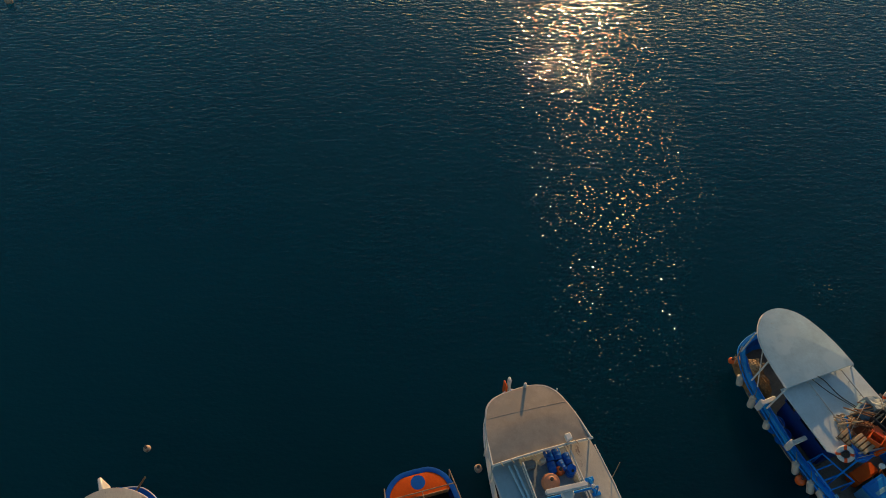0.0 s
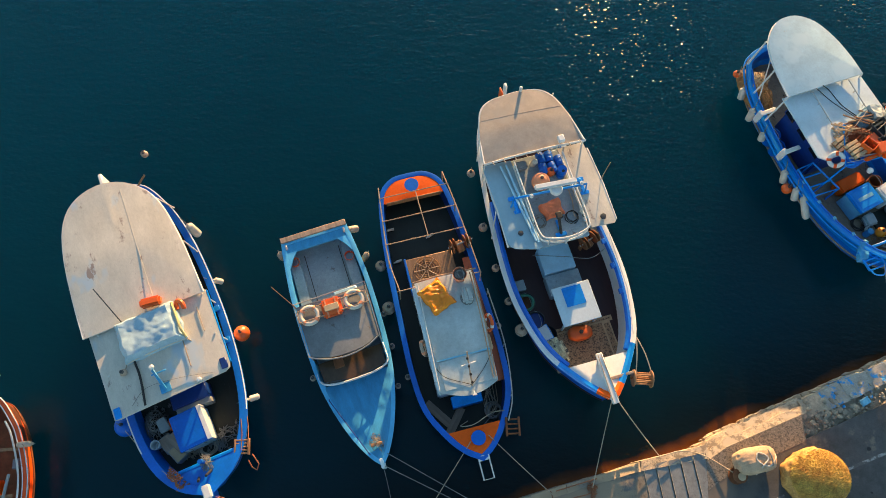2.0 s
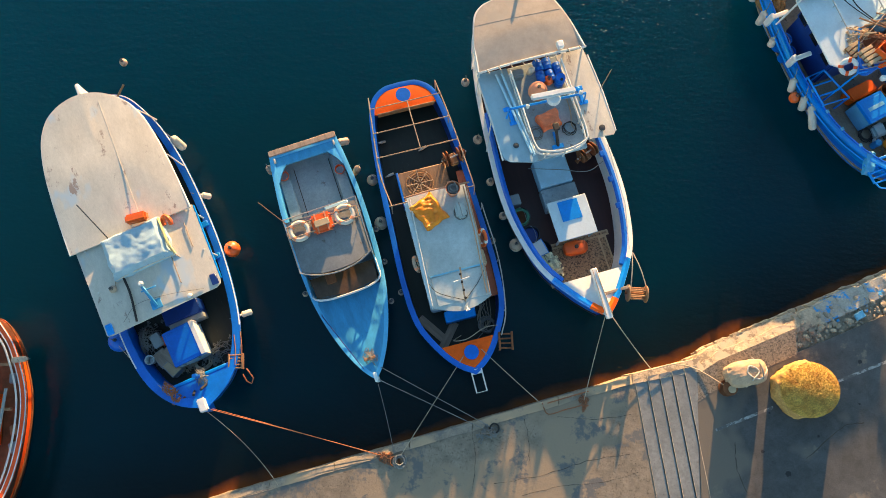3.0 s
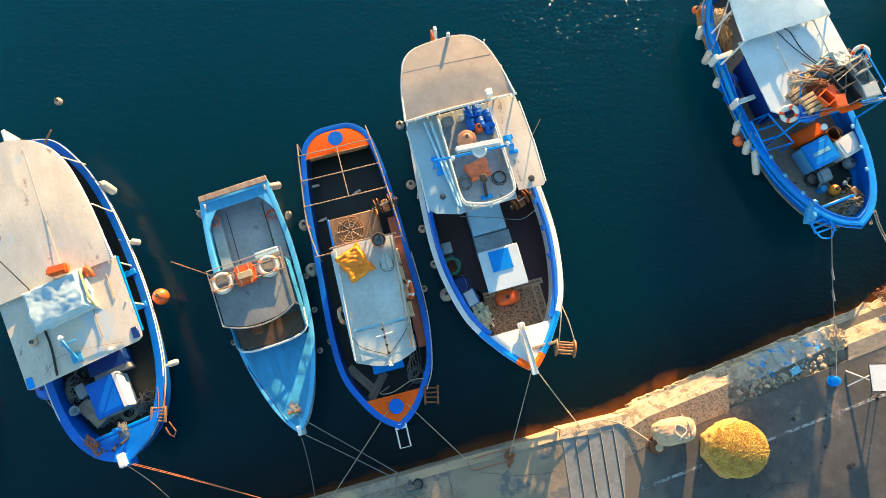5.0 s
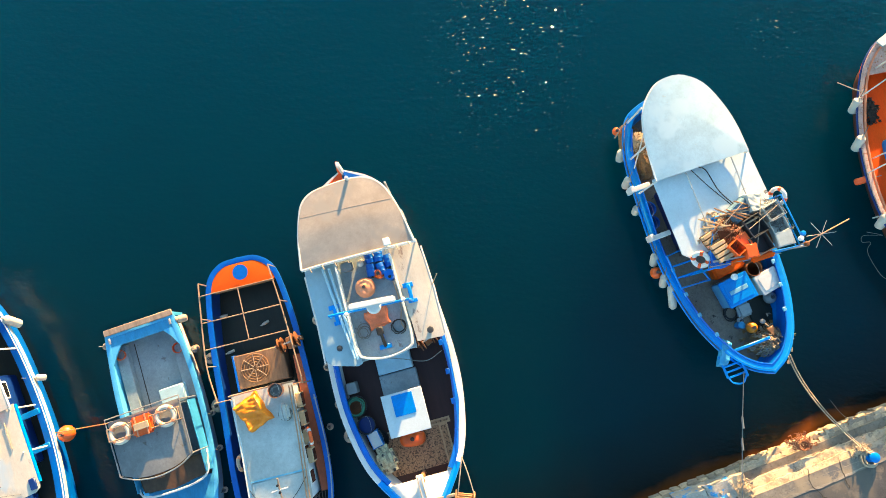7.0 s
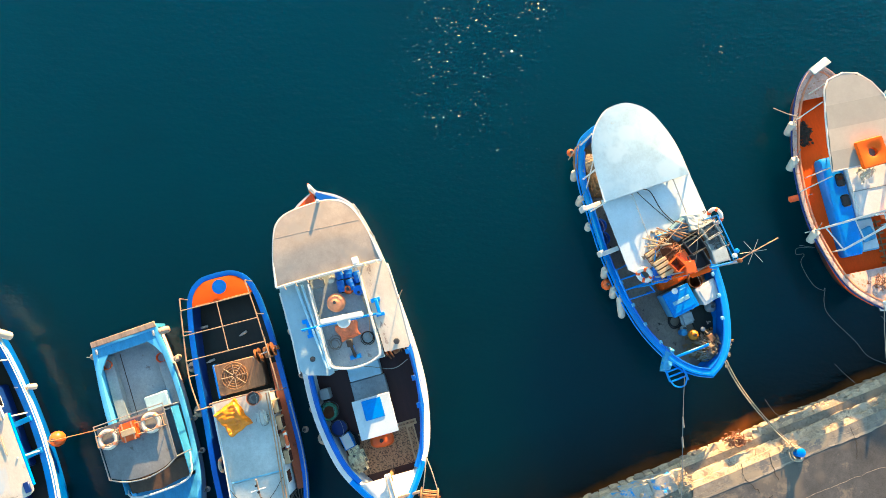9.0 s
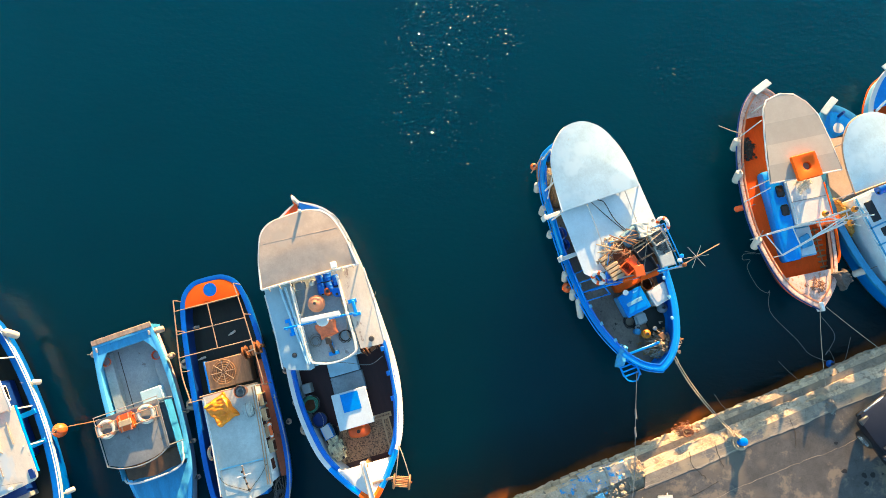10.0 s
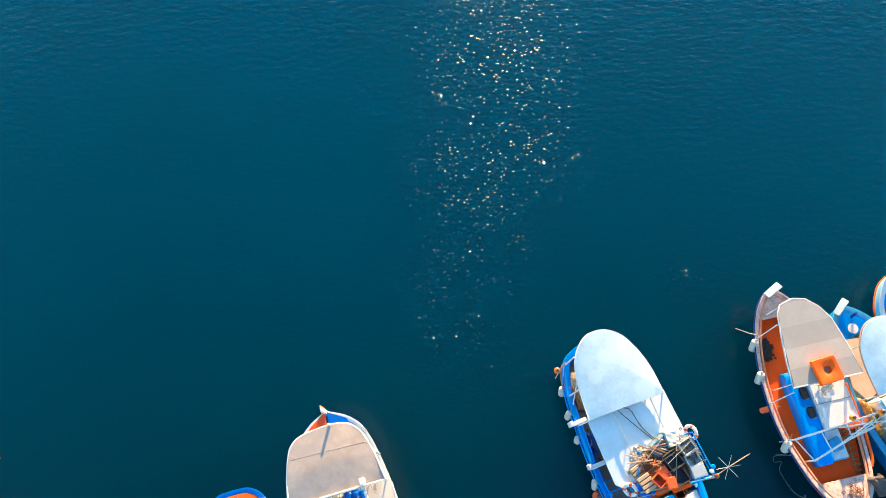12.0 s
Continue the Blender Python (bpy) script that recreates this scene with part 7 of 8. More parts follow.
buoy(E.at(4.66, -1.72, 0.75), 0.17, ORANGE_PLASTIC, "orange ball buoy at a blue boat's side")

# ---- orange decked boat with a beige awning ----
PINK = surface("peeling pinkish white paint", (0.6, 0.42, 0.36), 0.7, vary=0.2, blot=6, wear=(0.42, 0.2, 0.12), wear_at=0.55, wear_scale=9)
F = Boat("fishing_boat", "white and red wooden boat with orange decks and a beige awning", (18.68, 16.82), (20.54, 9.45), 0.05,
         [(0.0, 0.0), (0.25, 0.38), (0.87, 0.78), (2.2, 1.16), (3.6, 1.32), (4.8, 1.3), (6.0, 1.08), (6.7, 0.85), (7.15, 0.55), (7.65, 0.0)], (1.05, 1.5, 1.4), 0.9)
F.shell(ANTIFOUL, ANTIFOUL, WHITE, PINK, ORANGE_PALE, RED_DECK, rail=0.08, strake_h=0.12, flare=2.5)
part("inner_trim", newtube([(u, v, F.z(u) - 0.03) for u, v in inset(F.loop, 0.15)], 0.04, 6, True), ORANGE_PALE, F.root)
part("rub_rail", newtube([(u, v, F.z(u) - 0.1) for u, v in inset(F.loop, -0.03)], 0.03, 6, True), BLUE_NAVY, F.root)
F.fore_deck(6.45, PINK, drop=0.02, label="peeling pinkish white bow deck")
F.fore_deck(0.0, PINK, drop=0.02, name="stern_deck", label="peeling pinkish white stern deck", u1=0.95)
# board coloured with the bluish tint of shade
part("rudder_head", newbox(-0.13, 0.13, -0.34, 0.34, 0, 0.05, 0.02, m=pose(0.06, 0.04, 1.44, 0, -14, 26)), WING_BLUE, F.root, "pale white rudder board")
part("stem_post", newbox(7.42, 7.72, -0.05, 0.05, 1.2, 1.58, 0.02), WHITE, F.root)
AF = [(3.42, -0.98), (2.6, -0.88), (1.8, -0.74), (1.0, -0.56), (0.74, -0.38), (0.62, 0.1), (0.72, 0.52), (1.05, 0.85), (1.5, 1.1), (2.4, 1.26), (3.44, 1.38)]
BANDS = [(0.62, 1.5, AWNING), (1.5, 2.2, AWNING_DARK), (2.2, 2.85, AWNING), (2.85, 3.43, AWNING_DARK)]
sl, sr = [(3.42, -0.98), (1.8, -0.74), (1.0, -0.56), (0.74, -0.38), (0.62, -0.05)], [(3.44, 1.38), (2.4, 1.26), (1.5, 1.1), (1.05, 0.85), (0.72, 0.52), (0.62, 0.2)]


def edge_at(side, u):
    s = sorted(side)
    return float(np.interp(u, [p[0] for p in s], [p[1] for p in s]))


frame_part = part("awning_frame", newtube([(u, v, 2.3) for u, v in AF], 0.028, 6, True), TUBE_WHITE, F.root)
for u0, u1, mt in BANDS:
    us = np.linspace(u0, u1, 5)
    bm = prism(bmesh.new(), [(u, edge_at(sl, u) + 0.02) for u in us] + [(u, edge_at(sr, u) - 0.02) for u in us[::-1]], lambda x, y: 2.28, lambda x, y: 2.31 + 0.04 * math.sin(3.14 * (x - u0) / (u1 - u0)))
    part("awning_panel", bm, mt, frame_part)
for u, v in ((0.8, -0.4), (0.8, 0.5), (3.3, -1.0), (3.3, 1.3), (2.0, 1.1)):
    part("awning_post", newtube([(u, v, 2.3), (u, v * 1.01, 0.85)], 0.022), TUBE_WHITE, F.root)
for u, v in ((1.35, -0.7), (3.55, -1.0)):
    part("awning_stay", newtube([(u, v, 2.28), (u + 0.15, -edge_at([(0, 0), (0.87, 0.8), (2.2, 1.22), (3.6, 1.34), (4.8, 1.3)], u) - 0.0, F.z(u))], 0.02), TUBE_WHITE, F.root)
part("cabin", (lambda bm: (bmesh.ops.translate(bm, vec=(4.4, -0.34, 0.5), verts=bm.verts), bm)[1])(pillow(1.55, 0.31, 0.82, 12)), BLUE_MID, F.root, "rounded bright blue cabin side")
part("trunk", newbox(3.0, 4.9, -0.02, 1.22, 0.5, 1.42, 0.04, seg=2), WHITE, F.root, "white hatch trunk with worn top")
part("trunk_seam", newbox(4.05, 4.08, 0.0, 1.2, 1.41, 1.43), GREY_BOX, F.root)
for u0, u1 in ((3.42, 3.82), (4.08, 4.45)):
    part("porthole", newbox(u0, u1, -0.36, -0.1, 1.31, 1.355, 0.05), GLASS_DARK, F.root, "dark hatch opening")
part("step_box", newbox(4.9, 5.9, -0.3, 0.55, 0.5, 1.1, 0.03), BLUE_PALE, F.root)
part("step_lid", newbox(4.95, 5.85, -0.05, 0.52, 1.1, 1.13, 0.01), WHITE_COOL, F.root)
gal = part("gallows", newtube([(4.95, -1.25, 1.7), (4.85, 0.2, 1.95), (4.7, 1.75, 2.05)], 0.035), TUBE_WHITE, F.root, "white tube net gallows")
part("gallows_bar", newtube([(5.7, -0.9, 1.7), (5.3, 0.3, 1.95), (4.95, 1.95, 2.05)], 0.035), TUBE_WHITE, gal)
part("gallows_bar", newtube([(4.7, 1.75, 2.05), (4.95, 1.95, 2.05)], 0.03), TUBE_WHITE, gal)
for a, c in (((4.95, -1.25, 1.7), (5.7, -0.9, 1.7)), ((4.9, -0.4, 1.82), (5.55, -0.3, 1.82)), ((4.86, 0.4, 1.96), (5.3, 0.4, 1.96)), ((4.8, 0.9, 2.0), (5.2, 0.9, 2.0)), ((4.75, 1.3, 2.03), (5.1, 1.3, 2.03))):
    part("gallows_rung", newtube([a, c], 0.022), TUBE_WHITE, gal)
for a, c in (((4.75, 0.6, 2.0), (5.3, 1.6, 2.06)), ((5.25, 0.5, 2.0), (4.8, 1.7, 2.06)), ((4.9, 0.1, 2.0), (5.05, 2.1, 2.1)), ((5.45, -0.2, 1.9), (4.9, 1.2, 2.1))):
    part("gallows_brace", newtube([a, c], 0.022), TUBE_WHITE, gal)
for p in ((4.95, -1.25, 1.7), (5.7, -0.9, 1.7), (4.8, 0.9, 2.0), (5.2, 0.9, 2.0)):
    part("gallows_leg", newtube([p, (p[0], p[1], 0.55)], 0.025), TUBE_WHITE, gal)
side = part("side_grating", newbox(5.0, 6.5, 0.72, 0.76, 0.9, 0.94, 0.01), WOOD, F.root)
for k in range(8):
    part("grating_slat", newbox(5.05 + 0.18 * k, 5.11 + 0.18 * k, 0.6, 0.9, 0.92, 0.95, 0.008), WOOD, side)
part("orange_rail", newtube(spline([(3.6, 1.36, 1.15), (5.0, 1.34, 1.15), (6.0, 1.2, 1.2), (6.3, 1.05, 1.2)], 4), 0.05), ORANGE, F.root)


def scalloped_float(a, hole, h):
    """A square buoyant slab with bulging quilted edges and a round hole."""
    bm = bmesh.new()
    n = 64
    loops = []
    for f, z in ((1.0, 0.3), (1.0, 0.7), (0.94, 1.0)):
        loop = []
        for k in range(n):
            t = 2 * math.pi * k / n
            q = 1 / max(abs(math.cos(t)), abs(math.sin(t)))
            bulge = 1 + 0.035 * abs(math.sin(8 * t))
            loop.append(bm.verts.new((a * q * f * bulge * math.cos(t), a * q * f * bulge * math.sin(t), h * z)))
        loops.append(loop)
    for f, z in ((1.25, 1.0), (1.0, 0.85), (0.95, 0.2)):
        loops.append([bm.verts.new((hole * f * math.cos(2 * math.pi * k / n), hole * f * math.sin(2 * math.pi * k / n), h * z)) for k in range(n)])
    loops.append([bm.verts.new((a * 0.9 / max(abs(math.cos(2 * math.pi * k / n)), abs(math.sin(2 * math.pi * k / n))) * math.cos(2 * math.pi * k / n), a * 0.9 / max(abs(math.cos(2 * math.pi * k / n)), abs(math.sin(2 * math.pi * k / n))) * math.sin(2 * math.pi * k / n), 0.0)) for k in range(n)])
    for p, c in zip(loops, loops[1:] + loops[:1]):
        for k in range(n):
            bm.faces.new((p[k], p[(k + 1) % n], c[(k + 1) % n], c[k]))
    return bm


solid("life_float", scalloped_float(0.4, 0.13, 0.16), ORANGE, "bright orange square life float lying on an awning", "life float", F.at(3.12, 0.22, 2.34, 4))
tangle(F.at(3.55, 0.5, 1.45), 0.34, 0.3, 0.5, 0.02, 14, FENDER, "white cloth and cord bundled beside an awning", seed=41)
tangle(F.at(1.9, -0.76, 0.92), 0.6, 0.42, 0.22, 0.02, 40, NET_DARK, "dark net bundled on an orange deck", seed=42)
draped(F.at(6.85, 1.0, 1.2, 20), 0.6, 0.45, 0.36, surface("grey brown net cloth", (0.1, 0.085, 0.08), 0.9, vary=0.4, mottle=0.4, blot=5, grain=30, bump=0.8), "grey brown net bundled and hung over a bow", "net_roll", "net", 9, 0.4, 3.5)
tangle(F.at(6.9, 0.1, 1.42), 0.32, 0.4, 0.08, 0.012, 10, ROPE_RED, "red and white line bundled on a bow deck", seed=43)
for u, v in ((4.75, 1.5), (5.15, 1.25), (4.7, 0.55)):
    buoy(F.at(u, v, 2.15), 0.1, YELLOW, "yellow ball float hung on a gallows", 0)
solid("orange_gear", newbox(-0.12, 0.12, -0.4, 0.4, 0, 0.14, 0.05), ORANGE_PLASTIC, "orange gear bundle tied under a gallows", "gear", F.at(4.9, 0.95, 1.45, 6))
solid("blue_sheet", rumple(newbox(-0.2, 0.2, -0.2, 0.2, 0, 0.12, 0.04), 0.05, 0.2, 5), BLUE_LIGHT, "crumpled blue sheet on a step box", "sheet", F.at(5.4, 0.2, 1.14, 15))
for u, v, ln in ((1.7, -1.08, 0.5), (2.8, -1.3, 0.5), (5.12, -1.27, 0.5)):
    fender(F.at(u, v, 0.95, 0, -10, -35), ln, 0.13)
fender(F.at(3.85, -1.44, 0.8, 0, -50), 0.35, 0.1, RED_HULL, "orange cylindrical float at a white boat's side")
part("whisker", newtube([(1.5, -0.85, 1.3), (1.3, -1.3, 1.4), (1.05, -1.7, 1.45)], 0.016), ROPE_PALE, F.root)

# ---- light blue boat with a white rounded awning ----
G = Boat("fishing_boat", "light blue wooden fishing boat with a rounded white awning", (21.07, 16.32), (24.86, 8.74), 0.0,
         [(0.0, 0.0), (0.3, 0.42), (1.0, 0.88), (2.4, 1.35), (4.2, 1.5), (6.0, 1.35), (7.3, 0.9), (8.1, 0.4), (8.47, 0.0)], (1.05, 1.5, 1.3), 0.5)
G.shell(BLUE_MID, ANTIFOUL, BLUE_LIGHT, BLUE_LIGHT, BLUE_PALE, GREY_DECK, rail=0.2)
G.fore_deck(0.0, BLUE_MID, drop=0.02, name="stern_deck", label="bright blue stern deck", u1=1.1)
part("deck_hatch", newlathe([(0, 0), (0.17, 0), (0.18, 0.03), (0, 0.04)], 18, pose(0.86, -0.06, 1.285)), WHITE, G.root)
part("stern_bitt", newtube([(0.5, 0.18, 1.2), (0.46, 0.18, 1.6)], 0.05, 8), BLUE_NAVY, G.root)
# shade on this board is put into its pale blue colour
part("rudder_head", newbox(-0.12, 0.12, -0.38, 0.32, 0, 0.05, 0.02, m=pose(0.05, 0.0, 1.36, 0, -14, 26)), WING_BLUE, G.root)
AG = [(3.0, -1.3), (2.2, -1.16), (1.54, -0.95), (1.14, -0.66), (0.88, -0.3), (0.84, 0.24), (1.08, 0.72), (1.55, 1.05), (2.4, 1.28), (3.2, 1.35)]
aw = part("awning", dome(bmesh.new(), spline(AG, 3), 2.35, 0.04, 0.14, 5), ROOF_WHITE, G.root, "rounded white awning")
part("awning_frame", newtube([(u, v, 2.35) for u, v in spline(AG, 4)], 0.028), TUBE_TAN, aw)
part("awning_beam", newtube([(3.02, -1.3, 2.35), (3.12, 0.1, 2.5), (3.22, 1.36, 2.35)], 0.035), WOOD, aw)
for u, v in ((1.4, -0.8), (1.5, 1.0), (2.98, -1.24), (3.1, 1.3)):
    part("awning_post", newtube([(u, v, 2.35), (u, v, 1.0)], 0.022), TUBE_WHITE, G.root)
part("side_cloth", prism(bmesh.new(), [(1.05, -0.72), (1.2, -0.2), (2.95, -0.7), (3.05, -1.2), (2.5, -1.4), (1.7, -1.1)], lambda x, y: 1.5, lambda x, y: 1.53), surface("peach side cloth", (0.62, 0.43, 0.3), 0.85, vary=0.15), G.root, "pale tan side cloth")
cb = part("cabin", newbox(3.2, 6.1, -0.95, 1.0, 0.5, 1.6, 0.05, seg=2), WHITE_COOL, G.root)
for u0, u1, v0, v1 in ((3.45, 4.15, -0.72, -0.42), (4.4, 4.68, -0.62, -0.3), (5.5, 5.95, -0.6, -0.15)):
    part("hatch", newbox(u0, u1, v0, v1, 1.58, 1.625, 0.02), GLASS_DARK, cb, "dark roof hatch")
for u in (4.25, 4.85, 5.4):
    part("trim", newbox(u, u + 0.05, -0.93, 0.2, 1.59, 1.615), BLUE_LIGHT, cb)
part("trim", newbox(3.2, 6.05, -0.9, -0.85, 1.59, 1.615), BLUE_LIGHT, cb)
part("roof_block", newbox(3.5, 5.4, 0.1, 0.95, 1.6, 1.85, 0.03), WHITE_COOL, cb)
part("locker", newbox(6.2, 6.6, -0.6, 0.8, 0.5, 1.1, 0.03), RUST, G.root, "red brown wooden locker")
solid("rope_tub", (lambda bm: (tube(bm, ring_points(0, 0, 0.06, 0.26, 20), 0.07, 8, True), tube(bm, ring_points(0, 0, 0.18, 0.25, 20), 0.06, 8, True), bm)[-1])(bmesh.new()), BLUE_PALE, "stacked pale blue rings on a cabin roof", "ring", G.at(4.1, 0.4, 1.86))
fender(G.at(3.95, 0.15, 1.96, 20, 0, 80), 0.6, 0.12, ORANGE_PLASTIC, "orange float lying on a cabin roof", 0.05)
barrel(G.at(3.25, 0.4, 1.75, 0, 90, 0), 0.16, 0.6, BLUE, "blue barrel lying under an awning")
net_heap(G.at(3.6, -1.15, 0.6), 1.5, 0.4, 0.6, NET_YELLOW, "yellow brown net stowed along a bulwark", 9, 60)
tangle(G.at(7.0, -0.4, 0.6), 0.7, 0.6, 0.3, 0.02, 24, NET_DARK, "dark chain and rope heaped on a bow", seed=45)
fender(G.at(5.5, -1.52, 0.9, 0, -50), 0.42, 0.12)

# ---- farther boat, only its stern in the open ----
H = Boat("rowing_boat", "white and blue wooden boat moored beyond the others", (23.35, 17.85), (25.51, 12.25), 0.0,
         [(0.0, 0.0), (0.2, 0.45), (0.49, 0.78), (1.0, 1.15), (1.5, 1.28), (2.2, 1.26), (3.2, 1.12), (4.2, 0.9), (5.2, 0.5), (5.9, 0.0)], (0.95, 1.4, 1.3), 0.45)
H.shell(BLUE_NAVY, ANTIFOUL, WHITE, WHITE, BLUE_PALE, RED_DECK, rail=0.13, strake_h=0.14, flare=2.6)
H.fore_deck(0.0, BLUE_MID, drop=0.02, name="stern_deck", label="bright blue stern deck", u1=1.22)
part("coaming", newtube(spline([(1.32, -1.12, 1.17), (1.12, -0.7, 1.2), (0.98, 0.0, 1.22), (1.12, 0.7, 1.2), (1.32, 1.12, 1.17)], 5), 0.045, 8), WHITE, H.root)
# pale blue here imitates a board lying in shade
part("rudder_head", newbox(-0.16, 0.2, -0.42, 0.42, 0, 0.05, 0.02, m=pose(0.0, -0.06, 1.4, 0, -12, 16)), WING_BLUE, H.root)
part("rudder_stock", newtube([(-0.2, 0.34, 1.4), (-0.2, 0.34, 1.6)], 0.05, 10), WHITE, H.root)

# ---- red boat ----
R = Boat("fishing_boat", "orange red wooden fishing boat with dark inner boards", (-10.61, 2.4), (-9.91, -3.8), 0.0,
         [(0.0, 0.0), (0.2, 0.42), (0.7, 0.78), (1.2, 1.02), (2.3, 1.3), (3.4, 1.3), (4.6, 1.1), (5.6, 0.66), (6.24, 0.0)], (1.05, 1.45, 1.3), 0.5)
R.shell(ANTIFOUL, ANTIFOUL, WHITE, RED_HULL, RED_HULL, RUST, rail=0.12, strake_h=0.1, flare=1.8)
part("inner_rail", newtube([(u, v, R.z(u) + 0.05) for u, v in inset(R.loop, 0.2) if 0.8 < u < 5.2 and v > 0], 0.026), TUBE_WHITE, R.root)
for d in (-0.02, 0.11):
    part("rail_stripe", newtube([(u, v, R.z(u) + 0.005) for u, v in inset(R.loop, d)], 0.016, 6, True), WHITE, R.root)
for u in (1.5, 2.7):
    part("thwart", newbox(u, u + 0.08, -0.98, 0.98, 1.0, 1.06, 0.01), WOOD, R.root)
part("engine_box", newbox(2.3, 3.7, -0.8, 0.45, 0.5, 1.15, 0.05), ORANGE, R.root)
part("hatch", newbox(2.4, 2.9, 0.0, 0.4, 1.152, 1.2, 0.01), GREY_PALE, R.root)
part("boom", newtube([(2.2, 0.92, 1.25), (5.0, 0.7, 1.4)], 0.04), GREY_BOX, R.root)
for k, (u, v) in enumerate(((1.9, 0.75), (3.3, 0.85), (3.75, 0.85))):
    solid("buoyancy_block", newbox(-0.14, 0.14, -0.1, 0.1, 0, 0.2, 0.03), (GREY_BOX, WOOD, GREY_BOX)[k], "small box stowed along a red bulwark", "box", R.at(u, v, 0.52, 10 * k))
fender(R.at(1.45, 1.2, 1.2, 0, -80), 0.45, 0.08, BUOY, "brownish fender on a red rail", 0.1)
part("stern_fitting", newtube([(-0.1, 0.1, 1.5), (-0.4, 0.5, 1.6)], 0.05), CLOTH_TAN, R.root)


# ---- on the quay ----
def bollard(x, y, z, material, label, h=0.42, r=0.12):
    t = thing("bollard", label, "bollard", pose(x, y, z), "quay bollards")
    part("base", newlathe([(0, 0), (r * 1.7, 0), (r * 1.7, 0.03), (0, 0.035)], 16), material, t)
    part("post", newlathe([(r, 0.02), (r * 0.9, h * 0.6), (r * 1.05, h * 0.72), (r * 1.45, h * 0.8), (r * 1.5, h * 0.93), (r * 1.2, h), (0, h + 0.02)], 16), material, t)
    return t


TOP = RIGHT_Z - 0.006
bollard(14.52, 2.97, TOP, BLUE_MID, "blue painted iron bollard on the asphalt", 0.24, 0.085)
bollard(18.03, 5.14, RIGHT_Z, BLUE_MID, "blue painted iron bollard on the quay", 0.24, 0.09)
bollard(9.78, 1.08, RIGHT_Z, RUST, "rusty iron bollard with a white cap beside a net bag", 0.3, 0.13)
solid("cap", newlathe([(0, 0), (0.1, 0), (0.1, 0.03), (0, 0.035)], 14), CLOTH_TAN, "pale round lid on a bollard", "lid", pose(9.8, 1.05, RIGHT_Z + 0.32))
# canvas bundle
t = thing("canvas_bundle", "pale tan canvas net bag tied with rope on the quay", "bundle", pose(10.2, 1.48, RIGHT_Z - 0.01, 0, 0, 14))
bm = bmesh.new()
bmesh.ops.create_icosphere(bm, subdivisions=5, radius=1)
for v in bm.verts:
    c = v.co
    q = (abs(c.x) ** 3.2 + abs(c.y) ** 3.2 + abs(c.z) ** 3.2) ** (-1 / 3.2)
    f = 1 + 0.05 * noise.noise(c * 2.2) + 0.045 * noise.noise(Vector((c.x * 3, c.y * 8, c.z * 8))) + 0.02 * noise.noise(c * 14)
    v.co = Vector((c.x * q * 0.55 * f, c.y * q * 0.33 * f, max(0.0, 0.27 + c.z * q * 0.27 * f)))
part("bag", bm, BAG, t)
part("cord", newtube(spline([(0.0, -0.36, 0.1), (0.02, -0.2, 0.53), (0.25, 0.0, 0.56), (0.05, 0.18, 0.55), (-0.05, 0.0, 0.56), (0.2, -0.2, 0.54), (0.45, -0.05, 0.53), (0.56, 0.1, 0.3)], 6), 0.018), FENDER, t)
part("cord", newtube(spline([(0.3, -0.36, 0.05), (0.32, -0.2, 0.52), (0.34, 0.15, 0.54), (0.36, 0.36, 0.1)], 6), 0.018), ROPE_GREY, t)
net_heap(pose(11.8, 1.12, TOP, 0, 0, 10), 1.62, 1.5, 0.75, NET_GOLD, "big round heap of yellow fishing net on the asphalt", 2, 1500, NET_YELLOW)
# white folding table
t = thing("folding_table", "white folding table leaning on crossed legs on the quay", "table", pose(15.52, 3.1, TOP, 0, 0, 4))
part("top", newbox(-0.24, 0.24, -0.36, 0.36, 0.4, 0.44, 0.02, seg=2), WHITE, t)
for a in (1, -1):
    part("leg", newtube([(-0.62, a * 0.2, 0.02), (0.15, -a * 0.22, 0.4)], 0.018), TUBE_WHITE, t)
    part("leg", newtube([(0.2, a * 0.3, 0.0), (0.05, a * 0.3, 0.4)], 0.018), TUBE_WHITE, t)
# rings, lines and scraps along the edge
coil(pose(1.12, -1.12, LEFT_Z + 0.01), 0.17, 0.022, 4, ROPE_GREY, "grey rope heaped round a mooring ring", seed=51)
tangle(pose(0.75, -1.05, LEFT_Z + 0.01), 0.32, 0.2, 0.08, 0.014, 7, ROPE_RED, "red rope end on the quay", seed=52)
tangle(pose(3.45, -0.35, LEFT_Z + 0.01, 0, 0, 15), 0.5, 0.22, 0.1, 0.014, 12, ROPE_GREY, "grey rope knotted on the quay edge", seed=53)
solid("mooring_ring", newtube(ring_points(0, 0, 0.03, 0.12, 16), 0.022, 6, True), RUST, "rusty iron mooring ring on the quay", "mooring ring", pose(1.0, -1.15, LEFT_Z))
solid("mooring_ring", newtube(ring_points(0, 0, 0.03, 0.12, 16), 0.022, 6, True), BLACK, "black iron mooring ring on the quay", "mooring ring", pose(3.6, -0.2, LEFT_Z))
rope("quay_line", [(4.86, 0.5, LEFT_Z + 0.03), (5.02, 0.22, LEFT_Z + 0.03), (5.5, 0.36, LEFT_Z + 0.03), (5.92, 0.5, LEFT_Z + 0.03), (5.98, 0.75, LEFT_Z + 0.03)], 0.018, ROPE_RED, "orange brown rope lying on the quay")
rope("quay_line", [(5.0, 0.5, LEFT_Z + 0.03), (5.6, 0.7, LEFT_Z + 0.03), (6.1, 0.86, LEFT_Z + 0.03)], 0.022, ROPE_RED, "orange rope lying on the quay")
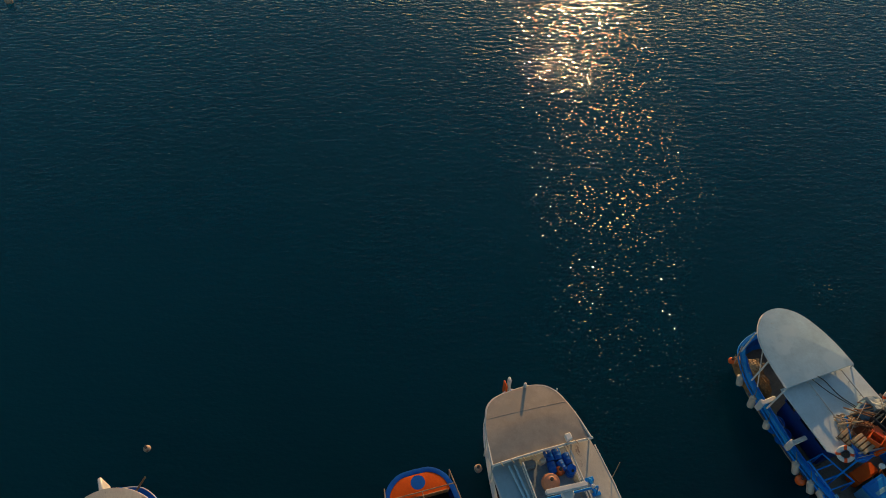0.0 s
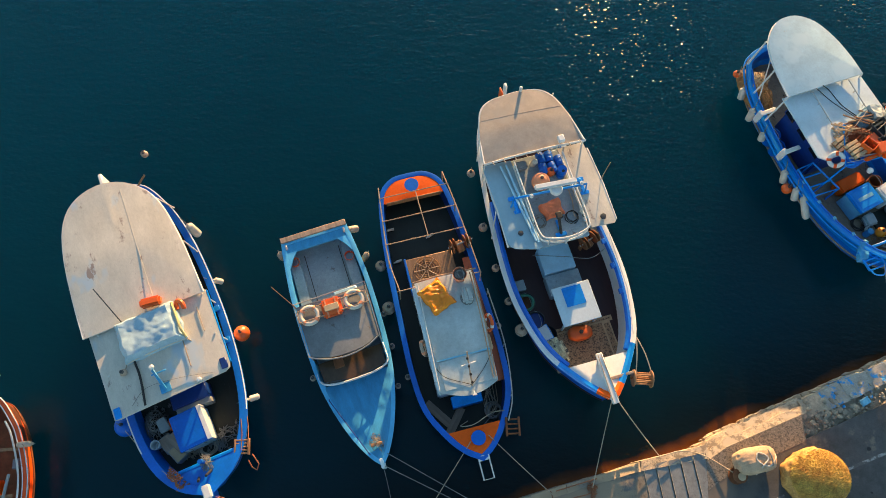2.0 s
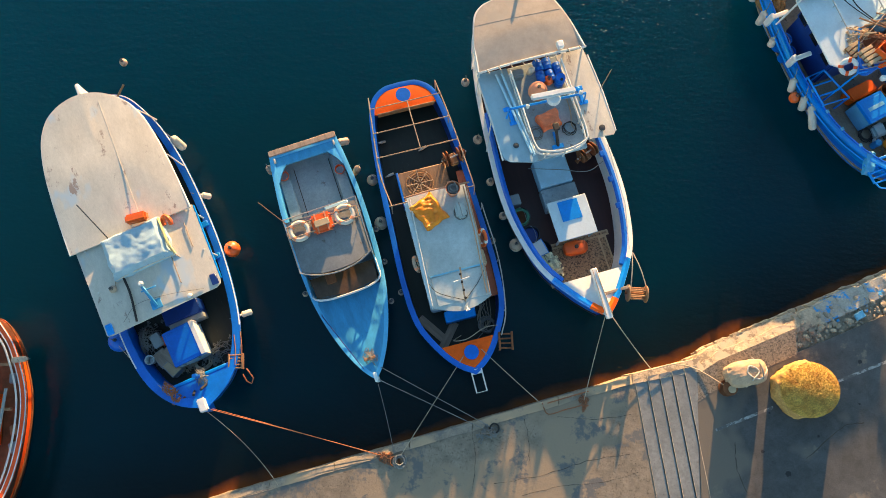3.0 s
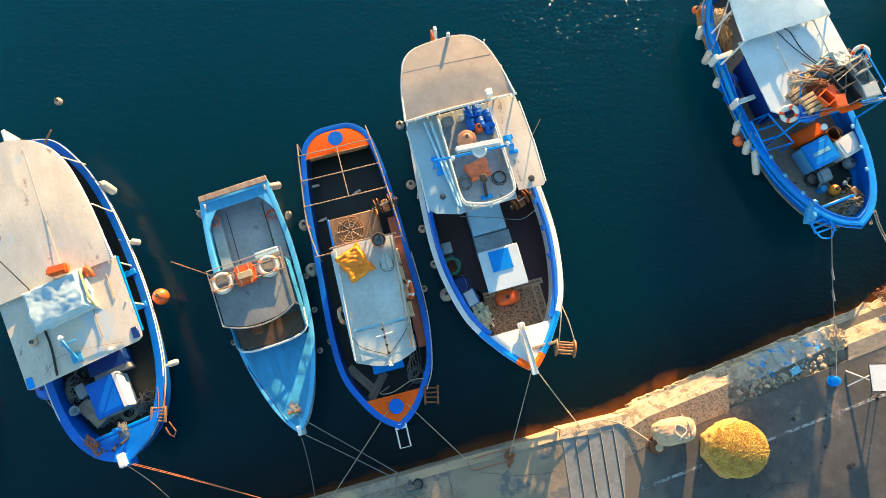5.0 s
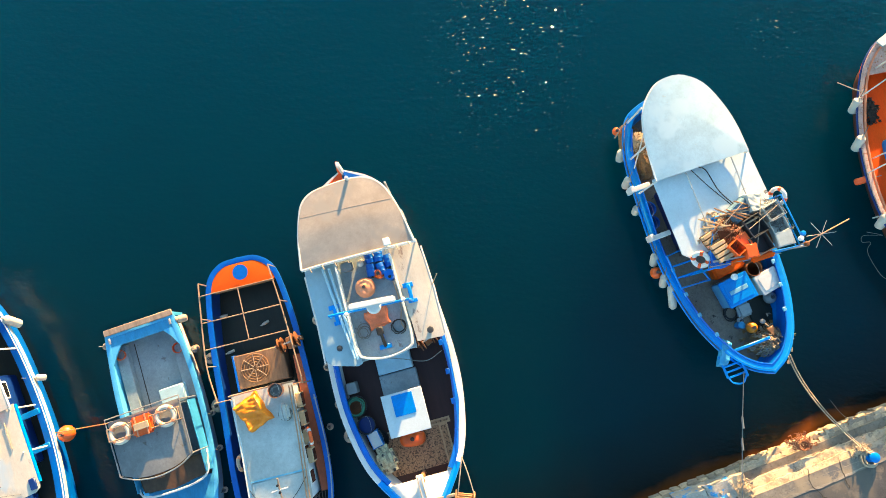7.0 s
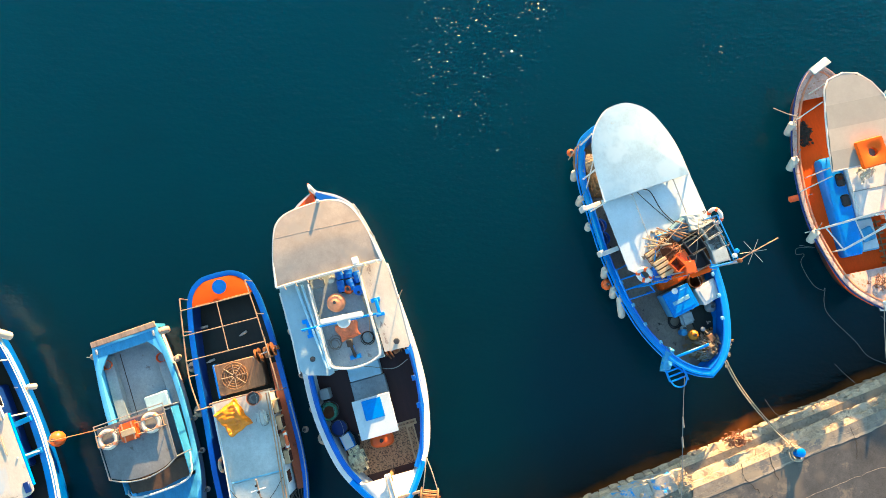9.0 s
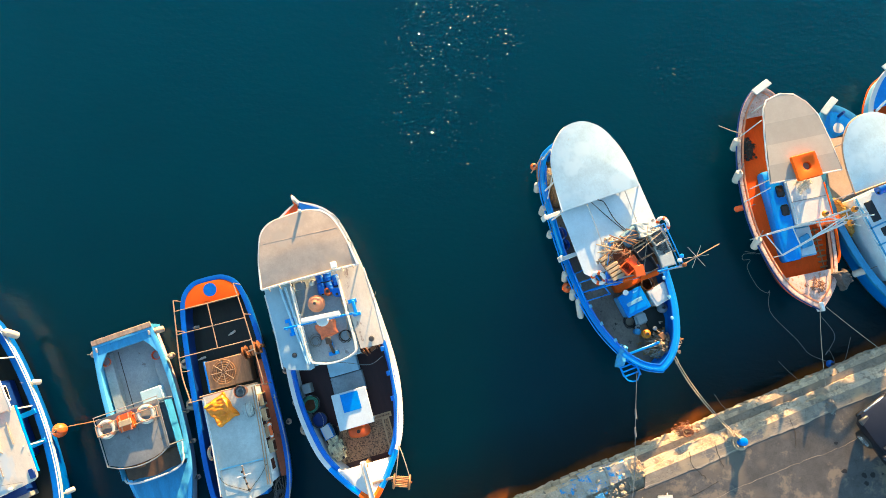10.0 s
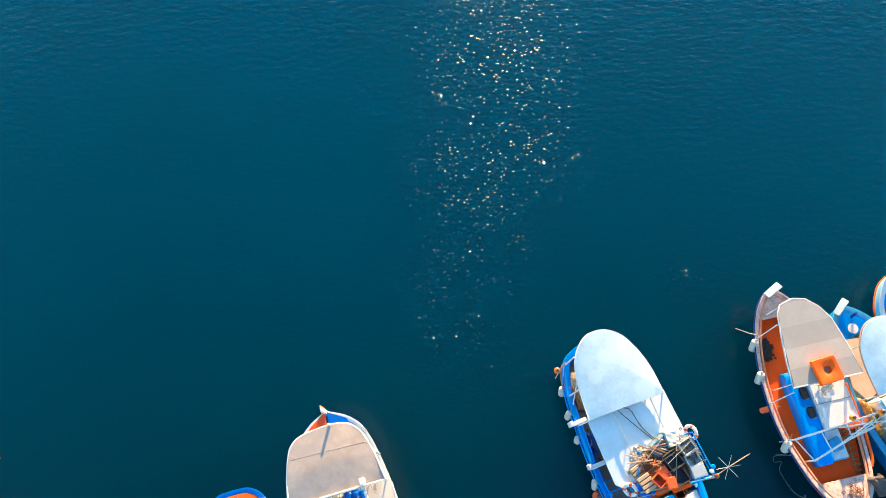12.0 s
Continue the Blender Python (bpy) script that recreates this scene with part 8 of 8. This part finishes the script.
tangle(pose(5.98, 0.56, LEFT_Z + 0.01), 0.16, 0.2, 0.1, 0.013, 6, ROPE_RED, "orange rope knot on the quay", seed=54)
rope("quay_line", [(7.82, 1.5, LEFT_Z + 0.14), (8.4, 1.66, RIGHT_Z), (9.0, 1.55, RIGHT_Z + 0.02), (9.75, 1.1, RIGHT_Z + 0.15)], 0.022, ROPE_PALE, "pale rope led along the quay to a bollard")
tangle(pose(14.75, 4.1, RIGHT_Z), 0.3, 0.35, 0.12, 0.018, 14, ROPE_PALE, "tan rope bundle on the quay edge", seed=55)
tangle(pose(17.8, 5.28, RIGHT_Z), 0.4, 0.3, 0.1, 0.02, 12, ROPE_PALE, "tan rope wound about a bollard", seed=56)
coil(pose(18.0, 5.1, RIGHT_Z), 0.22, 0.025, 3, ROPE_PALE, "tan rope turns round a bollard", seed=57)
rope("floating_line", [(18.0, 5.95, 0.5), (17.85, 6.15, 0.2), (17.67, 6.48, 0.02)], 0.01, ROPE_GREY, "thin line trailing off the quay")
coil(pose(16.3, 5.35, RIGHT_Z - 0.12), 0.16, 0.018, 4, ROPE_RED, "orange brown rope coil on the ledge", seed=58)
tangle(pose(16.28, 5.4, RIGHT_Z - 0.14), 0.5, 0.3, 0.1, 0.016, 16, ROPE_RED, "orange brown rope strands on the ledge", seed=59)
tangle(pose(20.9, 6.35, RIGHT_Z), 0.22, 0.4, 0.16, 0.016, 14, ROPE_GREY, "grey line tied at the quay edge", seed=60)
tangle(pose(20.6, 6.75, RIGHT_Z), 0.3, 0.25, 0.12, 0.018, 14, ROPE_PALE, "tan line at the quay edge", seed=61)
draped(pose(13.6, 3.2, RIGHT_Z - 0.1, 0, 0, 30), 0.3, 0.2, 0.06, BLUE_PALE, "crumpled pale blue rag on the rubble", "rag", "rag", 44)

# ---- mooring lines ----
sag_rope(P_(A, 9.85, 0.1, 1.75), (0.85, -1.05, LEFT_Z + 0.04), 0.12, 0.014, ROPE_RED, "faded red mooring rope over dark water")
sag_rope(P_(A, 9.85, 0.15, 1.72), (0.95, -1.1, LEFT_Z + 0.04), 0.18, 0.012, ROPE_RED, "faded red mooring rope over dark water")
sag_rope(P_(A, 9.8, -0.05, 1.7), (-2.0, -1.85, LEFT_Z + 0.04), 0.5, 0.012, ROPE_PALE, "thin pale mooring line to the quay")
sag_rope(P_(B, 7.2, 0.05, 1.28), (3.35, -0.25, LEFT_Z + 0.04), 0.08, 0.014, ROPE_GREY, "grey mooring line stretched to the quay")
sag_rope(P_(B, 6.9, 0.2, 1.25), (3.55, -0.2, LEFT_Z + 0.04), 0.05, 0.014, ROPE_GREY, "grey mooring line stretched to the quay")
sag_rope(P_(B, 7.3, 0.0, 1.28), (0.98, -0.95, LEFT_Z + 0.04), 0.2, 0.012, ROPE_GREY, "grey mooring line stretched to the quay")
sag_rope(P_(C, 8.32, -0.2, 1.38), (1.12, -1.05, LEFT_Z + 0.04), 0.15, 0.016, ROPE_PALE, "pale mooring line stretched to the quay")
sag_rope(P_(C, 8.28, 0.3, 1.38), (4.92, 0.4, LEFT_Z + 0.04), 0.08, 0.016, ROPE_PALE, "pale mooring line stretched to the quay")
sag_rope(P_(D, 9.85, 0.05, 1.85), (7.8, 1.48, 1.24), 0.06, 0.02, ROPE_PALE, "pale mooring line stretched to the quay")
sag_rope(P_(D, 9.8, -0.05, 1.8), (5.98, 0.62, LEFT_Z + 0.04), 0.05, 0.016, ROPE_PALE, "pale mooring line stretched to the quay")
for v in (0.08, -0.08):
    sag_rope(P_(D, 8.6, v * 0.6, 1.92), P_(D, 9.85, v, 1.92), 0.01, 0.014, ROPE_PALE, "pale line led over a bowsprit")
bow_point = Vector(P_(E, 7.95, -0.78, 1.45))
sag_rope(tuple(bow_point), (14.66, 4.3, 1.3), 0.05, 0.016, ROPE_GREY, "grey mooring line stretched to the quay")
sag_rope((14.66, 4.35, 1.36), (14.54, 3.0, 1.42), 0.0, 0.018, ROPE_GREY, "grey mooring line made fast to a bollard")
for f in (0.46, 0.66):
    q = bow_point.lerp(Vector((14.66, 4.3, 1.3)), f)
    solid("chafe_guard", newtube([(0.02, -0.16, -0.03), (0, 0, -0.03), (-0.01, 0.14, -0.03)], 0.032), ROPE_GREY, "taped chafe guard on a mooring line", "chafe guard", Matrix.Translation(q))
sag_rope(P_(E, 7.98, 0.5, 1.45), (17.72, 5.35, 1.4), 0.55, 0.024, ROPE_PALE, "thick tan mooring rope hanging slack")
sag_rope(P_(E, 7.95, 0.56, 1.45), (17.95, 5.2, 1.45), 0.62, 0.024, ROPE_PALE, "thick tan mooring rope hanging slack")
sag_rope(P_(F, 7.6, -0.1, 1.55), (20.75, 6.75, 1.32), 0.08, 0.014, ROPE_PALE, "pale mooring line stretched to the quay")
sag_rope(P_(F, 7.6, 0.1, 1.55), (23.4, 7.6, 1.3), 0.08, 0.014, ROPE_PALE, "pale mooring line stretched to the quay")
rope("floating_line", [P_(F, 5.3, -1.45, 0.4), (19.3, 11.33, 0.02), (18.75, 11.3, 0.02), (18.7, 11.1, 0.02), (18.95, 11.1, 0.02), (18.85, 10.8, 0.02), (19.2, 10.17, 0.02), (19.52, 9.98, 0.02), (19.6, 10.05, 0.02), (19.56, 9.6, 0.02), (19.72, 9.18, 0.02), (20.52, 8.41, 0.02), (20.91, 7.96, 0.02), (21.6, 7.7, 0.02)], 0.013, ROPE_GREY, "thin loose line floating on the water", 6)
rope("floating_line", [(21.35, 9.25, 0.02), (21.79, 8.65, 0.02), (21.6, 8.15, 0.02), (21.45, 7.95, 0.02), (21.6, 8.1, 0.02), (21.76, 7.58, 0.02), (21.29, 7.22, 0.02), (20.48, 7.04, 0.02), (20.21, 6.85, 0.1)], 0.013, ROPE_GREY, "thin loose line floating on the water", 6)
rope("floating_line", [(22.33, 8.58, 0.02), (22.13, 7.86, 0.02), (21.9, 7.68, 0.02), (21.6, 7.66, 0.02)], 0.013, ROPE_GREY, "thin loose line floating on the water", 6)
buoy(pose(21.6, 7.66, 0.03), 0.13, BLUE, "small blue float on a loose line", 0)
rope("floating_line", [(20.5, 6.95, 0.4), (20.1, 7.4, 0.1), (19.86, 7.68, 0.02)], 0.01, ROPE_GREY, "thin line trailing off the quay")

# ---- parked car ----
car = thing("car", "dark metallic hatchback parked beside the quay", "car", pose(23.2, 4.87, TOP, 0, 0, 128))
L2, W2 = 2.05, 0.87
secs = [(-L2, 0.34, 0.72, 0.42), (-L2 + 0.25, 0.3, 0.86, 0.8), (-1.0, 0.26, 0.9, 1.0), (0.0, 0.26, 0.92, 1.0), (0.8, 0.26, 0.93, 1.0), (1.35, 0.26, 0.88, 0.98), (1.8, 0.28, 0.76, 0.9), (L2, 0.36, 0.62, 0.66)]
bm = bmesh.new()
rings = []
for x, z0, z1, w in secs:
    y = W2 * w
    rings.append([bm.verts.new(p) for p in ((x, -y * 0.9, z0), (x, -y, (z0 + z1) * 0.5), (x, -y * 0.93, z1 - 0.05), (x, -y * 0.6, z1), (x, 0, z1 + 0.03), (x, y * 0.6, z1), (x, y * 0.93, z1 - 0.05), (x, y, (z0 + z1) * 0.5), (x, y * 0.9, z0))])
for a, c in zip(rings, rings[1:]):
    for i in range(9):
        bm.faces.new((a[i], a[(i + 1) % 9], c[(i + 1) % 9], c[i]))
bm.faces.new(rings[0])
bm.faces.new(rings[-1][::-1])
body = part("body", bm, CAR_PAINT, car)
bm = bmesh.new()
lo = [(-1.85, 0.72), (-1.85, -0.72), (1.05, -0.76), (1.05, 0.76)]
hi = [(-1.5, 0.58), (-1.5, -0.58), (0.2, -0.6), (0.2, 0.6)]
prism(bm, lo, 0.9, 1.45, hi)
part("glass", bm, GLASS_DARK, car)
part("roof", newbox(-1.45, 0.2, -0.6, 0.6, 1.44, 1.49, 0.02), CAR_PAINT, car)
for s in (-1, 1):
    part("pillar", newtube([(1.02, s * 0.76, 0.92), (0.2, s * 0.6, 1.46)], 0.03), CAR_PAINT, car)
    part("mirror", newbox(0.75, 0.9, s * 0.86, s * 1.02, 0.95, 1.08, 0.03), CAR_PAINT, car)
    part("headlight", newbox(1.72, 1.98, s * 0.42, s * 0.74, 0.58, 0.7, 0.03), DARK_BOX, car)
    for x in (-1.28, 1.28):
        wh = part("wheel", newlathe([(0, -0.1), (0.27, -0.1), (0.31, -0.07), (0.31, 0.07), (0.27, 0.1), (0, 0.1)], 22, pose(x, s * 0.78, 0.31, 90, 0, 0)), BLACK, car)
        part("rim", newlathe([(0, -0.11), (0.06, -0.11), (0.2, -0.104), (0.21, 0.0), (0, 0.0)], 20, pose(x, s * 0.785, 0.31, 90 * s, 0, 0)), CHROME, wh)
        for k in range(5):
            a = radians(72 * k)
            part("spoke", newbox(-0.02, 0.02, -0.012, 0.012, 0.04, 0.2, 0.004, m=pose(x, s * 0.9, 0.31, 0, 72 * k, 0)), CHROME, wh)
part("bumper", newbox(1.9, 2.08, -0.6, 0.6, 0.3, 0.5, 0.05), CAR_PAINT, car)
part("grille", newbox(2.0, 2.095, -0.4, 0.4, 0.52, 0.6, 0.02), CHROME, car)

# ---- drifting float far out ----
buoy(pose(-23.92, 36.28, 0.12), 0.22, BUOY, "small pale float far out on the water", 0)
